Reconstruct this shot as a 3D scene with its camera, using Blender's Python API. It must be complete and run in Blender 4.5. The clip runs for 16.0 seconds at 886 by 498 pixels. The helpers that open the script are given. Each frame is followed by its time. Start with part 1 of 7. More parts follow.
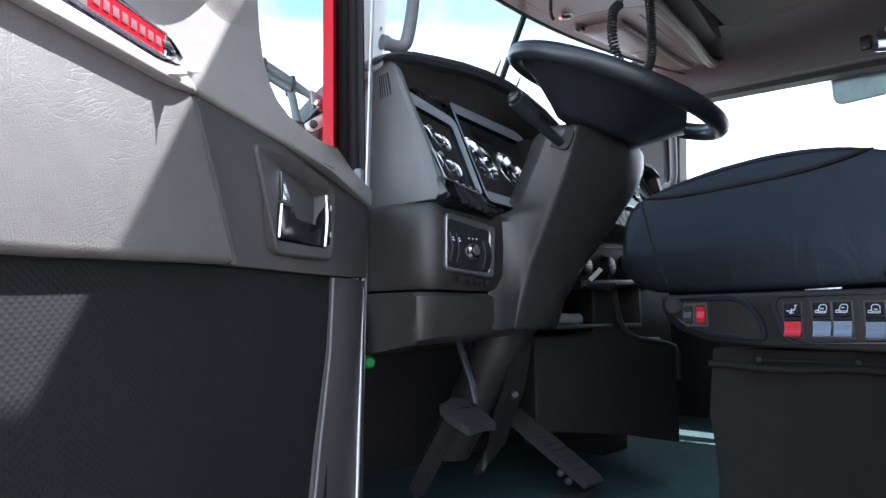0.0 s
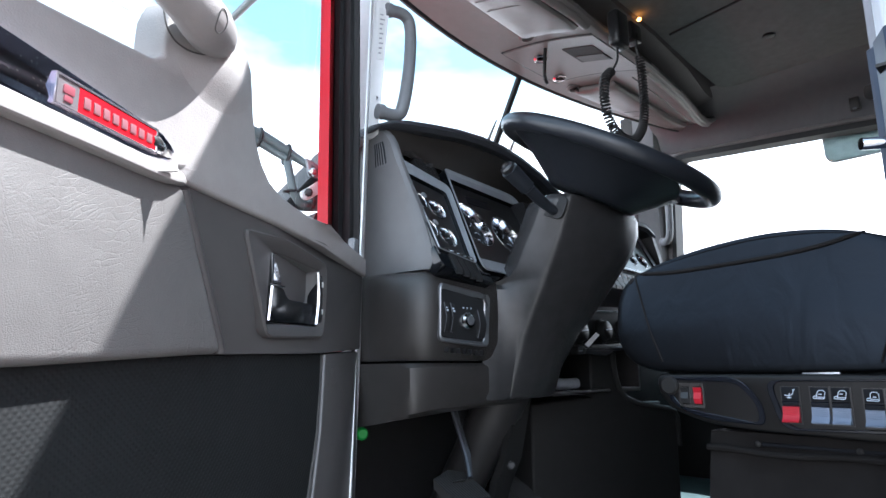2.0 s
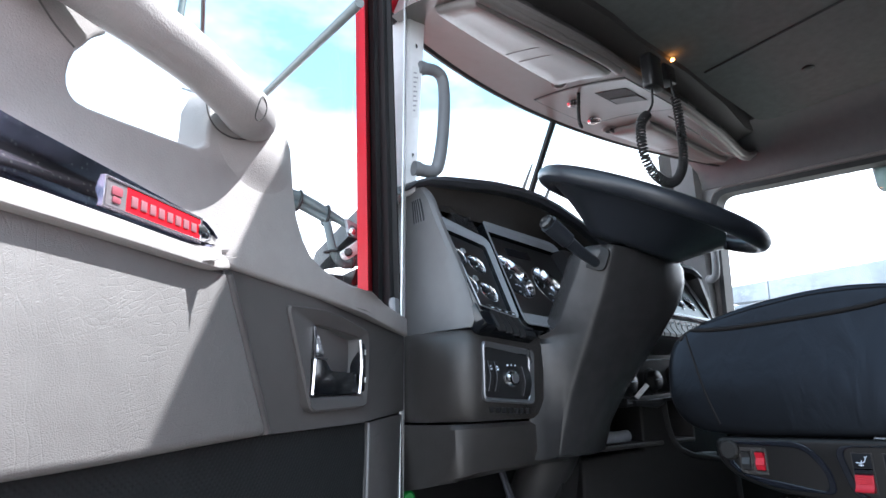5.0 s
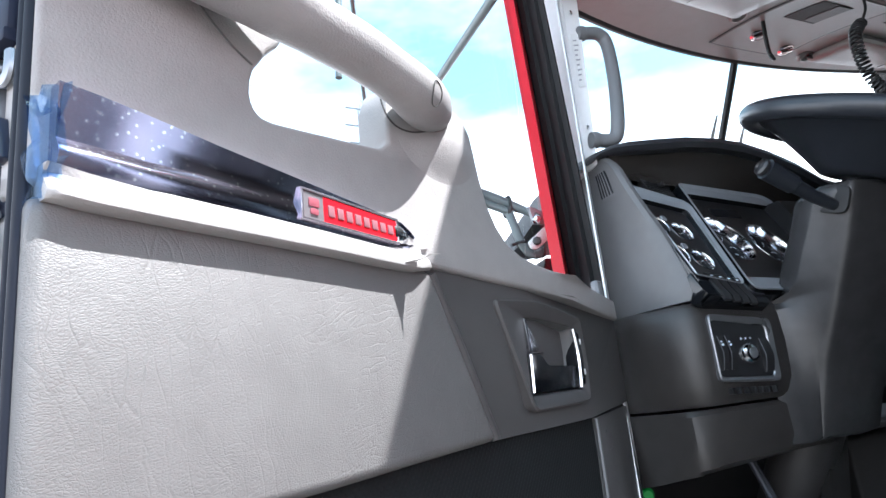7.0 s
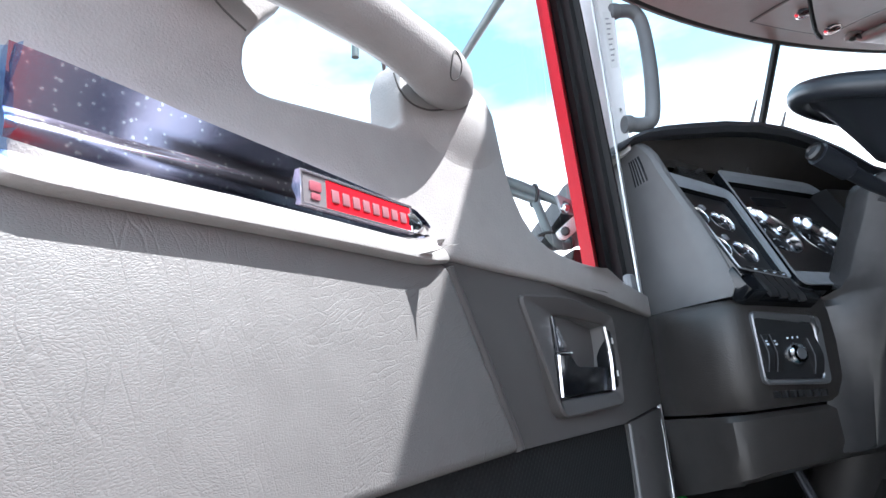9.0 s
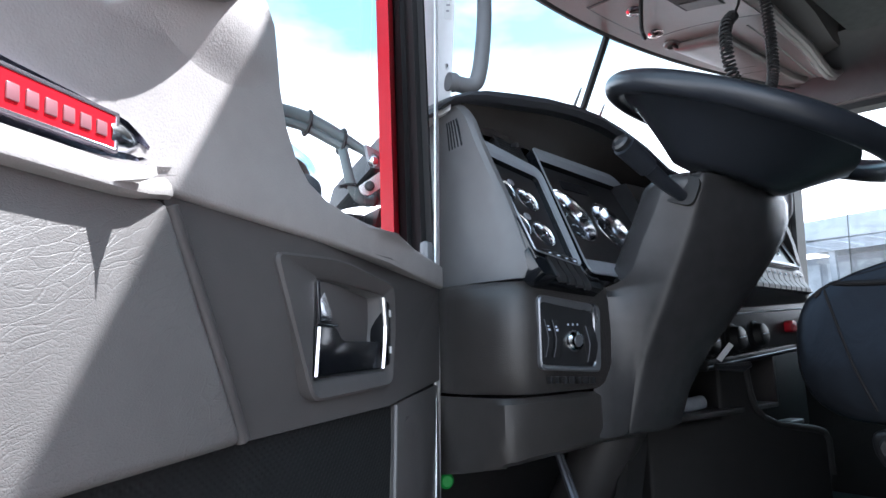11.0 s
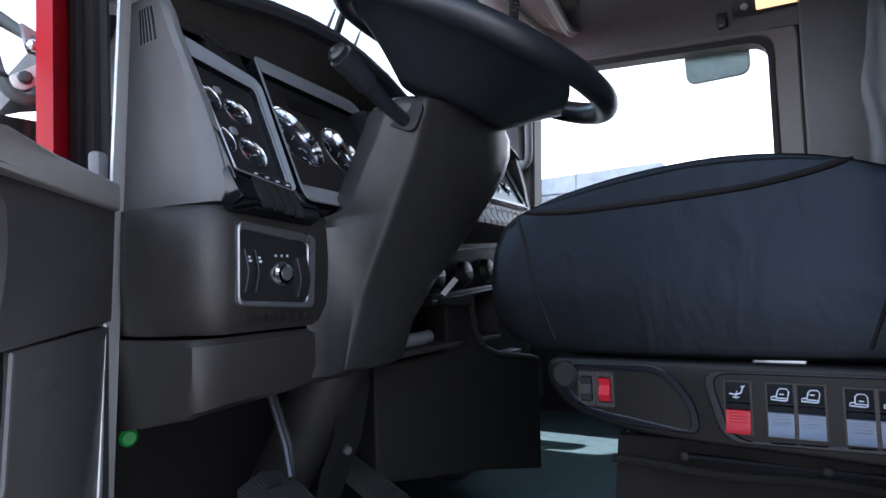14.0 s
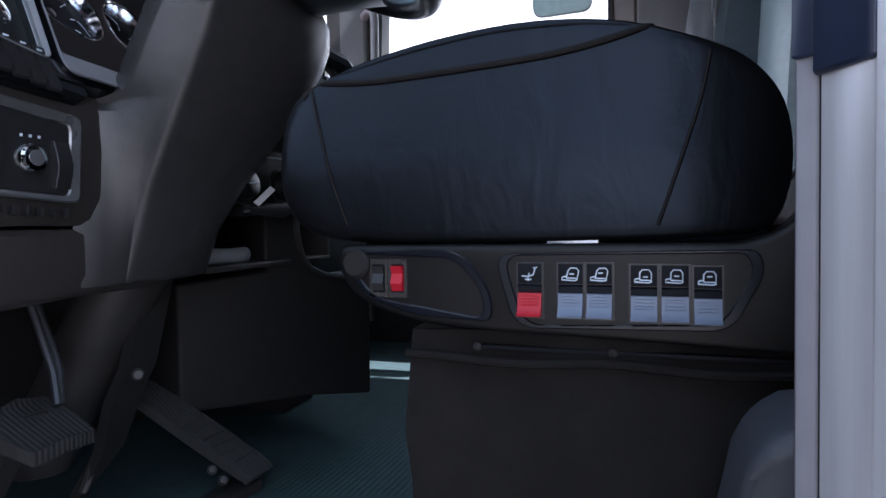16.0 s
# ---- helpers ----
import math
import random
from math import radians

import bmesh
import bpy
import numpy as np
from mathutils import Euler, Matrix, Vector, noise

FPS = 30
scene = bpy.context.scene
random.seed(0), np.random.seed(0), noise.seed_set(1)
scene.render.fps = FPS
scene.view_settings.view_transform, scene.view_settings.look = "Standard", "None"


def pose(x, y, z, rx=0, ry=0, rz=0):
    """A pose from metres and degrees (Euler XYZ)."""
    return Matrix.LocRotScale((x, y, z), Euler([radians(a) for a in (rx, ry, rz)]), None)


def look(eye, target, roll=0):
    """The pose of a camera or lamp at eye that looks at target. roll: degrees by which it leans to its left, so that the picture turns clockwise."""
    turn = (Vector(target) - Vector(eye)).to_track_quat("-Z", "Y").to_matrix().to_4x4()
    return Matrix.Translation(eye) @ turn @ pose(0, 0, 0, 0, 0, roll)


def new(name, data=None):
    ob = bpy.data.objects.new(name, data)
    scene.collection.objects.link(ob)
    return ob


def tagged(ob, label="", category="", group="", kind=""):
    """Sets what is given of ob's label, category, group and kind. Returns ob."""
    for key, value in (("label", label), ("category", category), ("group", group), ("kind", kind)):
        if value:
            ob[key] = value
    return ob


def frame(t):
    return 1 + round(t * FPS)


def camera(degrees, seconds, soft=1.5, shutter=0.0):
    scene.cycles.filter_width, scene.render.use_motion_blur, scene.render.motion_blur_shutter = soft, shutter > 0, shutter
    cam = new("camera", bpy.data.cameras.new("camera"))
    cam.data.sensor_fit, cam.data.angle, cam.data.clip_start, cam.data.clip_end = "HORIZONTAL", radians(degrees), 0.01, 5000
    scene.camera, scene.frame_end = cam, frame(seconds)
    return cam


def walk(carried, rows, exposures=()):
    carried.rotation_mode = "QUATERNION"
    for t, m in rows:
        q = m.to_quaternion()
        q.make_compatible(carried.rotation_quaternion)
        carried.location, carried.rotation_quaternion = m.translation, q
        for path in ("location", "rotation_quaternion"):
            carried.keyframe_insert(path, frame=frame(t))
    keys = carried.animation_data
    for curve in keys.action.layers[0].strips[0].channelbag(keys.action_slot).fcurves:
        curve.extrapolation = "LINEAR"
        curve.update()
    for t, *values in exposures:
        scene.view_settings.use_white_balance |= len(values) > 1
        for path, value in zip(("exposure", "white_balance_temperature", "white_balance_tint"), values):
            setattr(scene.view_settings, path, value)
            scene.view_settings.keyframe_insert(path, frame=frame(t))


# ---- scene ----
from mathutils.geometry import delaunay_2d_cdt

cam = camera(70.8, 16.0)
PATH = [
    (0, (0.03, 0.001, 1.756), (1.411, 1.43, 1.986), -0.6),
    (0.5, (0.031, 0.001, 1.77), (1.403, 1.43, 2.04), -0.5),
    (1, (0.032, -0.003, 1.781), (1.398, 1.425, 2.092), -0.5),
    (1.5, (0.034, -0.005, 1.793), (1.399, 1.415, 2.138), -0.7),
    (2, (0.036, -0.007, 1.803), (1.405, 1.404, 2.172), -0.6),
    (2.5, (0.036, -0.01, 1.81), (1.407, 1.392, 2.203), -0.5),
    (3, (0.034, -0.013, 1.819), (1.404, 1.38, 2.244), -0.3),
    (3.2, (0.033, -0.014, 1.824), (1.405, 1.375, 2.261), -0.2),
    (5.3, (0.035, -0.002, 1.843), (1.232, 1.52, 2.343), -2.7),
    (5.5, (0.036, 0.005, 1.842), (1.172, 1.57, 2.351), -3.5),
    (6, (0.037, 0.025, 1.841), (1.041, 1.678, 2.35), -5.1),
    (6.5, (0.04, 0.047, 1.844), (0.94, 1.761, 2.347), -6.2),
    (7, (0.043, 0.068, 1.846), (0.841, 1.828, 2.362), -7.1),
    (7.5, (0.047, 0.084, 1.849), (0.76, 1.877, 2.376), -7.4),
    (8, (0.052, 0.097, 1.854), (0.734, 1.904, 2.372), -7.2),
    (8.2, (0.054, 0.1, 1.855), (0.735, 1.908, 2.376), -7.1),
    (10.3, (0.127, 0.156, 1.872), (1.121, 1.852, 2.24), -3.2),
    (10.5, (0.138, 0.163, 1.874), (1.201, 1.822, 2.219), -2.7),
    (11, (0.164, 0.18, 1.881), (1.372, 1.743, 2.191), -1.7),
    (11.5, (0.184, 0.186, 1.886), (1.493, 1.665, 2.202), -1.1),
    (12, (0.205, 0.188, 1.888), (1.618, 1.571, 2.189), -1.0),
    (12.5, (0.226, 0.186, 1.89), (1.722, 1.484, 2.166), -1.0),
    (13, (0.247, 0.185, 1.886), (1.82, 1.399, 2.11), -1.4),
    (13.5, (0.271, 0.182, 1.878), (1.899, 1.331, 2.048), -2.0),
    (14, (0.296, 0.179, 1.867), (1.985, 1.245, 1.97), -2.1),
    (14.5, (0.326, 0.174, 1.851), (2.081, 1.132, 1.889), -2.1),
    (15, (0.352, 0.168, 1.833), (2.173, 0.996, 1.825), -1.7),
    (15.5, (0.376, 0.159, 1.818), (2.237, 0.891, 1.774), -1.2),
    (16, (0.389, 0.156, 1.806), (2.271, 0.828, 1.726), -1.1),
]
EXPOSURES = [(0, 1.97, 6050, 11), (6.5, 2.07, 6080, 10), (8, 2.02, 6080, 10), (11, 1.95, 6000, 11), (12.5, 1.78, 5950, 13), (14, 1.71, 5950, 16), (16, 1.58, 5950, 19)]
walk(cam, [(t, look(eye, target, roll)) for t, eye, target, roll in PATH], EXPOSURES)

# ---- light ----
SUN = Vector((1.0, -0.8, 2.15)).normalized()          # the way to the sun: over the roof, from behind
sun_data = bpy.data.lights.new("sun", "SUN")
sun_data.energy, sun_data.angle, sun_data.color = 4.3, radians(0.5), (1.0, 0.98, 0.95)
sun = new("sun", sun_data)
sun.matrix_world = Matrix.Translation((0, 0, 20)) @ SUN.to_track_quat("Z", "Y").to_matrix().to_4x4()

world = bpy.data.worlds.new("sky")
scene.world = world
world.use_nodes = True
wn, wl = world.node_tree.nodes, world.node_tree.links
wn.clear()
w_out, w_bg, w_sky = wn.new("ShaderNodeOutputWorld"), wn.new("ShaderNodeBackground"), wn.new("ShaderNodeTexSky")
w_sky.sky_type, w_sky.sun_disc = "NISHITA", False
w_sky.sun_elevation, w_sky.sun_rotation = math.asin(SUN.z), math.atan2(SUN.x, SUN.y)
w_sky.altitude, w_sky.dust_density, w_sky.ozone_density = 1500, 2.5, 0.6
# high haze: blue overhead, thickening to white cloud towards the horizon
w_co, w_map, w_noise, w_ramp, w_mix, w_tint, w_sep, w_low, w_max = (wn.new("ShaderNodeTexCoord"), wn.new("ShaderNodeMapping"), wn.new("ShaderNodeTexNoise"),
                                       wn.new("ShaderNodeMapRange"), wn.new("ShaderNodeMix"), wn.new("ShaderNodeMix"), wn.new("ShaderNodeSeparateXYZ"),
                                       wn.new("ShaderNodeMapRange"), wn.new("ShaderNodeMath"))
w_mix.data_type = w_tint.data_type = "RGBA"
w_tint.blend_type, w_tint.inputs["Factor"].default_value = "MULTIPLY", 1.0
w_tint.inputs["B"].default_value = (1.0, 1.38, 1.08, 1)
w_map.inputs["Scale"].default_value = (1.0, 1.0, 2.6)
w_noise.inputs["Scale"].default_value, w_noise.inputs["Detail"].default_value = 2.2, 8
w_noise.inputs["Roughness"].default_value = 0.6
w_ramp.inputs["From Min"].default_value, w_ramp.inputs["From Max"].default_value = 0.36, 0.66
w_ramp.inputs["To Min"].default_value, w_ramp.inputs["To Max"].default_value = -0.10, 0.24
w_low.inputs["From Min"].default_value, w_low.inputs["From Max"].default_value = 0.24, 0.45
w_low.inputs["To Min"].default_value, w_low.inputs["To Max"].default_value = 1.0, 0.125
w_max.operation, w_max.use_clamp = "ADD", True
wl.new(w_co.outputs["Generated"], w_map.inputs["Vector"])
wl.new(w_co.outputs["Generated"], w_sep.inputs["Vector"])
wl.new(w_sep.outputs["Z"], w_low.inputs["Value"])
wl.new(w_map.outputs["Vector"], w_noise.inputs["Vector"])
wl.new(w_noise.outputs["Fac"], w_ramp.inputs["Value"])
wl.new(w_ramp.outputs["Result"], w_max.inputs[0])
wl.new(w_low.outputs["Result"], w_max.inputs[1])
wl.new(w_max.outputs[0], w_mix.inputs["Factor"])
wl.new(w_sky.outputs["Color"], w_tint.inputs["A"])
wl.new(w_tint.outputs["Result"], w_mix.inputs["A"])
w_mix.inputs["B"].default_value = (10.6, 10.8, 11.5, 1)
wl.new(w_mix.outputs["Result"], w_bg.inputs["Color"])
w_bg.inputs["Strength"].default_value = 0.118
wl.new(w_bg.outputs["Background"], w_out.inputs["Surface"])


# ---- materials ----
def material(name, colour, rough=0.5, metal=0.0, var=0.15, scale=40.0, bump=0.0, bump_scale=300.0, coat=0.0, stretch=(1, 1, 1), sheen=0.0, spec=0.5):
    """A surface with colour that varies at two scales and a fine relief."""
    m = bpy.data.materials.new(name)
    m.use_nodes = True
    n, l = m.node_tree.nodes, m.node_tree.links
    b = n["Principled BSDF"]
    b.inputs["Roughness"].default_value, b.inputs["Metallic"].default_value = rough, metal
    b.inputs["Coat Weight"].default_value = coat
    b.inputs["Sheen Weight"].default_value, b.inputs["Specular IOR Level"].default_value = sheen, spec
    co, mp = n.new("ShaderNodeTexCoord"), n.new("ShaderNodeMapping")
    mp.inputs["Scale"].default_value = stretch
    l.new(co.outputs["Object"], mp.inputs["Vector"])
    big, fine, mix = n.new("ShaderNodeTexNoise"), n.new("ShaderNodeTexNoise"), n.new("ShaderNodeMath")
    big.inputs["Scale"].default_value, big.inputs["Detail"].default_value = scale * 0.12, 3
    fine.inputs["Scale"].default_value, fine.inputs["Detail"].default_value = scale, 5
    l.new(mp.outputs["Vector"], big.inputs["Vector"])
    l.new(mp.outputs["Vector"], fine.inputs["Vector"])
    mix.operation = "ADD"
    l.new(big.outputs["Fac"], mix.inputs[0])
    l.new(fine.outputs["Fac"], mix.inputs[1])
    ramp = n.new("ShaderNodeValToRGB")
    ramp.color_ramp.elements[0].position, ramp.color_ramp.elements[1].position = 0.35, 0.65
    ramp.color_ramp.elements[0].color = tuple(c * (1 - var) for c in colour) + (1,)
    ramp.color_ramp.elements[1].color = tuple(min(1, c * (1 + var)) for c in colour) + (1,)
    half = n.new("ShaderNodeMath")
    half.operation = "MULTIPLY"
    half.inputs[1].default_value = 0.5
    l.new(mix.outputs[0], half.inputs[0])
    l.new(half.outputs[0], ramp.inputs["Fac"])
    l.new(ramp.outputs["Color"], b.inputs["Base Color"])
    rr = n.new("ShaderNodeMapRange")
    rr.inputs["To Min"].default_value, rr.inputs["To Max"].default_value = max(0, rough * 0.8), min(1, rough * 1.2)
    l.new(big.outputs["Fac"], rr.inputs["Value"])
    l.new(rr.outputs["Result"], b.inputs["Roughness"])
    if bump:
        grain, bp = n.new("ShaderNodeTexNoise"), n.new("ShaderNodeBump")
        grain.inputs["Scale"].default_value, grain.inputs["Detail"].default_value = bump_scale, 3
        l.new(mp.outputs["Vector"], grain.inputs["Vector"])
        bp.inputs["Strength"].default_value, bp.inputs["Distance"].default_value = bump, 0.002
        l.new(grain.outputs["Fac"], bp.inputs["Height"])
        l.new(bp.outputs["Normal"], b.inputs["Normal"])
    return m


def plain(name, colour, rough=0.4, metal=0.0, glow=0.0):
    m = bpy.data.materials.new(name)
    m.use_nodes = True
    b = m.node_tree.nodes["Principled BSDF"]
    b.inputs["Base Color"].default_value = (*colour, 1)
    b.inputs["Roughness"].default_value, b.inputs["Metallic"].default_value = rough, metal
    if glow:
        b.inputs["Emission Color"].default_value, b.inputs["Emission Strength"].default_value = (*colour, 1), glow
    return m


def glass(name, tint=(0.96, 0.985, 0.985)):
    """Thin clear glass: see-through, with a gloss that grows towards grazing views."""
    m = bpy.data.materials.new(name)
    m.use_nodes = True
    n, l = m.node_tree.nodes, m.node_tree.links
    n.clear()
    out, mix, tr, gl, lw, pw, mr = (n.new("ShaderNodeOutputMaterial"), n.new("ShaderNodeMixShader"), n.new("ShaderNodeBsdfTransparent"),
                                    n.new("ShaderNodeBsdfGlossy"), n.new("ShaderNodeLayerWeight"), n.new("ShaderNodeMath"), n.new("ShaderNodeMapRange"))
    tr.inputs["Color"].default_value = (*tint, 1)
    gl.inputs["Roughness"].default_value = 0.02
    pw.operation, pw.inputs[1].default_value = "POWER", 5
    mr.inputs["To Min"].default_value, mr.inputs["To Max"].default_value = 0.04, 0.8
    l.new(lw.outputs["Facing"], pw.inputs[0])
    l.new(pw.outputs[0], mr.inputs["Value"])
    l.new(mr.outputs["Result"], mix.inputs["Fac"])
    l.new(tr.outputs["BSDF"], mix.inputs[1])
    l.new(gl.outputs["BSDF"], mix.inputs[2])
    l.new(mix.outputs["Shader"], out.inputs["Surface"])
    return m


def leather(name, colour, rough=0.5):
    """Embossed leather grain: long creases whose run turns along the pad, over a fine cell pattern."""
    m = material(name, colour, rough, var=0.07, bump=0.0)
    n, l = m.node_tree.nodes, m.node_tree.links
    b = n["Principled BSDF"]
    co, warp_n, warp = n.new("ShaderNodeTexCoord"), n.new("ShaderNodeTexNoise"), n.new("ShaderNodeVectorMath")
    warp_n.inputs["Scale"].default_value, warp_n.inputs["Detail"].default_value = 14, 3
    warp.operation = "MULTIPLY_ADD"
    warp.inputs[1].default_value = (0.030, 0.030, 0.030)
    l.new(co.outputs["Object"], warp_n.inputs["Vector"])
    l.new(warp_n.outputs["Color"], warp.inputs[0])
    l.new(co.outputs["Object"], warp.inputs[2])
    heights = []
    for angle, stretch, fineness in ((101, 0.18, 95), (26, 0.28, 170)):
        mp, vo, cut = n.new("ShaderNodeMapping"), n.new("ShaderNodeTexVoronoi"), n.new("ShaderNodeMapRange")
        mp.vector_type = "TEXTURE"
        mp.inputs["Rotation"].default_value = (0, radians(angle), 0)
        mp.inputs["Scale"].default_value = (1.0 / stretch, 1.0, 1.0)
        vo.feature = "DISTANCE_TO_EDGE"
        vo.inputs["Scale"].default_value = fineness
        l.new(warp.outputs["Vector"], mp.inputs["Vector"])
        l.new(mp.outputs["Vector"], vo.inputs["Vector"])
        cut.inputs["From Min"].default_value, cut.inputs["From Max"].default_value = 0.0, 0.07
        l.new(vo.outputs["Distance"], cut.inputs["Value"])
        heights.append(cut.outputs["Result"])
    sep, along, patch, pick = n.new("ShaderNodeSeparateXYZ"), n.new("ShaderNodeMapRange"), n.new("ShaderNodeTexNoise"), n.new("ShaderNodeMath")
    l.new(co.outputs["Object"], sep.inputs["Vector"])
    along.inputs["From Min"].default_value, along.inputs["From Max"].default_value = 0.36, 0.56
    l.new(sep.outputs["X"], along.inputs["Value"])
    mix = n.new("ShaderNodeMix")
    l.new(along.outputs["Result"], mix.inputs["Factor"])
    l.new(heights[1], mix.inputs["A"])
    l.new(heights[0], mix.inputs["B"])
    # creases fade in and out in patches; a fine grain lies over all
    patch.inputs["Scale"].default_value, patch.inputs["Detail"].default_value = 26, 2
    l.new(co.outputs["Object"], patch.inputs["Vector"])
    fade = n.new("ShaderNodeMapRange")
    fade.inputs["From Min"].default_value, fade.inputs["From Max"].default_value = 0.40, 0.62
    fade.inputs["To Min"].default_value, fade.inputs["To Max"].default_value = 0.25, 1.0
    l.new(patch.outputs["Fac"], fade.inputs["Value"])
    pick.operation = "MULTIPLY"
    l.new(mix.outputs["Result"], pick.inputs[0])
    l.new(fade.outputs["Result"], pick.inputs[1])
    grain, add = n.new("ShaderNodeTexVoronoi"), n.new("ShaderNodeMath")
    grain.feature = "DISTANCE_TO_EDGE"
    grain.inputs["Scale"].default_value = 620
    flat, cell = n.new("ShaderNodeMapping"), n.new("ShaderNodeMapRange")
    flat.inputs["Scale"].default_value, flat.inputs["Rotation"].default_value = (0.62, 1.0, 1.0), (0, radians(-14), 0)
    l.new(warp.outputs["Vector"], flat.inputs["Vector"])
    l.new(flat.outputs["Vector"], grain.inputs["Vector"])
    cell.inputs["From Max"].default_value = 0.22
    l.new(grain.outputs["Distance"], cell.inputs["Value"])
    add.operation = "MULTIPLY_ADD"
    add.inputs[1].default_value = 0.40
    l.new(cell.outputs["Result"], add.inputs[0])
    l.new(pick.outputs[0], add.inputs[2])
    bp = n.new("ShaderNodeBump")
    bp.inputs["Strength"].default_value, bp.inputs["Distance"].default_value = 0.36, 0.0008
    l.new(add.outputs[0], bp.inputs["Height"])
    l.new(bp.outputs["Normal"], b.inputs["Normal"])
    return m


def seat_skin(name, colour):
    """Black stitched vinyl with soft wrinkles drawn up and down."""
    m = material(name, colour, 0.40, var=0.15, scale=20, spec=0.31)
    n, l = m.node_tree.nodes, m.node_tree.links
    co, mp, w, g, add, bp = (n.new("ShaderNodeTexCoord"), n.new("ShaderNodeMapping"), n.new("ShaderNodeTexNoise"), n.new("ShaderNodeTexNoise"),
                             n.new("ShaderNodeMath"), n.new("ShaderNodeBump"))
    mp.inputs["Scale"].default_value = (1.0, 1.5, 0.8)
    w.inputs["Scale"].default_value, w.inputs["Detail"].default_value, w.inputs["Distortion"].default_value = 16, 3, 1.0
    g.inputs["Scale"].default_value = 700
    add.operation, add.inputs[1].default_value = "MULTIPLY_ADD", 0.06
    l.new(co.outputs["Object"], mp.inputs["Vector"])
    l.new(mp.outputs["Vector"], w.inputs["Vector"])
    l.new(co.outputs["Object"], g.inputs["Vector"])
    l.new(g.outputs["Fac"], add.inputs[0])
    l.new(w.outputs["Fac"], add.inputs[2])
    bp.inputs["Strength"].default_value, bp.inputs["Distance"].default_value = 0.17, 0.010
    l.new(add.outputs[0], bp.inputs["Height"])
    l.new(bp.outputs["Normal"], n["Principled BSDF"].inputs["Normal"])
    return m


def ribbed(name, colour, axis, pitch, rough=0.6, strength=0.6):
    """Rubber with fine ribs that run across the named axis."""
    m = material(name, colour, rough, var=0.25, scale=30)
    n, l = m.node_tree.nodes, m.node_tree.links
    co, wv, bp = n.new("ShaderNodeTexCoord"), n.new("ShaderNodeTexWave"), n.new("ShaderNodeBump")
    wv.wave_type, wv.bands_direction, wv.wave_profile = "BANDS", axis, "SIN"
    wv.inputs["Scale"].default_value = math.pi / (10 * pitch)
    l.new(co.outputs["Object"], wv.inputs["Vector"])
    bp.inputs["Strength"].default_value, bp.inputs["Distance"].default_value = strength, 0.003
    l.new(wv.outputs["Fac"], bp.inputs["Height"])
    l.new(bp.outputs["Normal"], n["Principled BSDF"].inputs["Normal"])
    return m


def woven(name, colour):
    """Black woven facing with a fine diagonal check."""
    m = material(name, colour, 0.8, var=0.2, spec=0.3)
    n, l = m.node_tree.nodes, m.node_tree.links
    co, mp, ck, bp = n.new("ShaderNodeTexCoord"), n.new("ShaderNodeMapping"), n.new("ShaderNodeTexWave"), n.new("ShaderNodeBump")
    mp.inputs["Rotation"].default_value = (0, radians(40), 0)
    l.new(co.outputs["Object"], mp.inputs["Vector"])
    ck2, mul = n.new("ShaderNodeTexWave"), n.new("ShaderNodeMath")
    ck.bands_direction, ck2.bands_direction = "X", "Z"
    for w in (ck, ck2):
        w.inputs["Scale"].default_value = 62
        l.new(mp.outputs["Vector"], w.inputs["Vector"])
    mul.operation = "MULTIPLY"
    l.new(ck.outputs["Fac"], mul.inputs[0])
    l.new(ck2.outputs["Fac"], mul.inputs[1])
    bp.inputs["Strength"].default_value, bp.inputs["Distance"].default_value = 0.4, 0.0012
    l.new(mul.outputs[0], bp.inputs["Height"])
    l.new(bp.outputs["Normal"], n["Principled BSDF"].inputs["Normal"])
    return m


TAUPE = material("taupe_vinyl", (0.292, 0.274, 0.270), 0.52, var=0.08, bump=0.28, bump_scale=560)
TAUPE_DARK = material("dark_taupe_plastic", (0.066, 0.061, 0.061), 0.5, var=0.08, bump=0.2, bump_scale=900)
CARPET_BLACK = woven("black_door_carpet", (0.0070, 0.0080, 0.0088))
GREY = material("grey_plastic", (0.104, 0.102, 0.104), 0.40, var=0.08, bump=0.2, bump_scale=900)
BLACK = material("black_plastic", (0.035, 0.032, 0.031), 0.29, var=0.14, bump=0.35, bump_scale=700)
HOOD = material("black_padded_vinyl", (0.030, 0.032, 0.038), 0.36, var=0.12, bump=0.35, bump_scale=700)
BROW = material("glossy_brown_black_plastic", (0.026, 0.023, 0.021), 0.22, var=0.1)
BLACK_SMOOTH = material("smooth_black_plastic", (0.018, 0.018, 0.0195), 0.3, var=0.1)
RUBBER = material("black_rubber", (0.012, 0.012, 0.013), 0.6, var=0.2)
WHEEL_SKIN = material("black_wheel_skin", (0.019, 0.0215, 0.027), 0.30, var=0.1, bump=0.15, bump_scale=1200)
SEAT_SKIN = seat_skin("black_seat_vinyl", (0.0040, 0.0038, 0.0040))
# blue of the reflected sky is put into the vinyl's sheen
SEAT_SKIN.node_tree.nodes["Principled BSDF"].inputs["Specular Tint"].default_value = (0.58, 0.75, 1.0, 1)
CLOTH = material("black_skirt_cloth", (0.0125, 0.0115, 0.0115), 0.9, spec=0.15, var=0.2, bump=0.4, bump_scale=1500)
STRIP_CHROME = plain("filmed_chrome", (0.42, 0.40, 0.50), 0.12, 1.0)
cn, cl = STRIP_CHROME.node_tree.nodes, STRIP_CHROME.node_tree.links
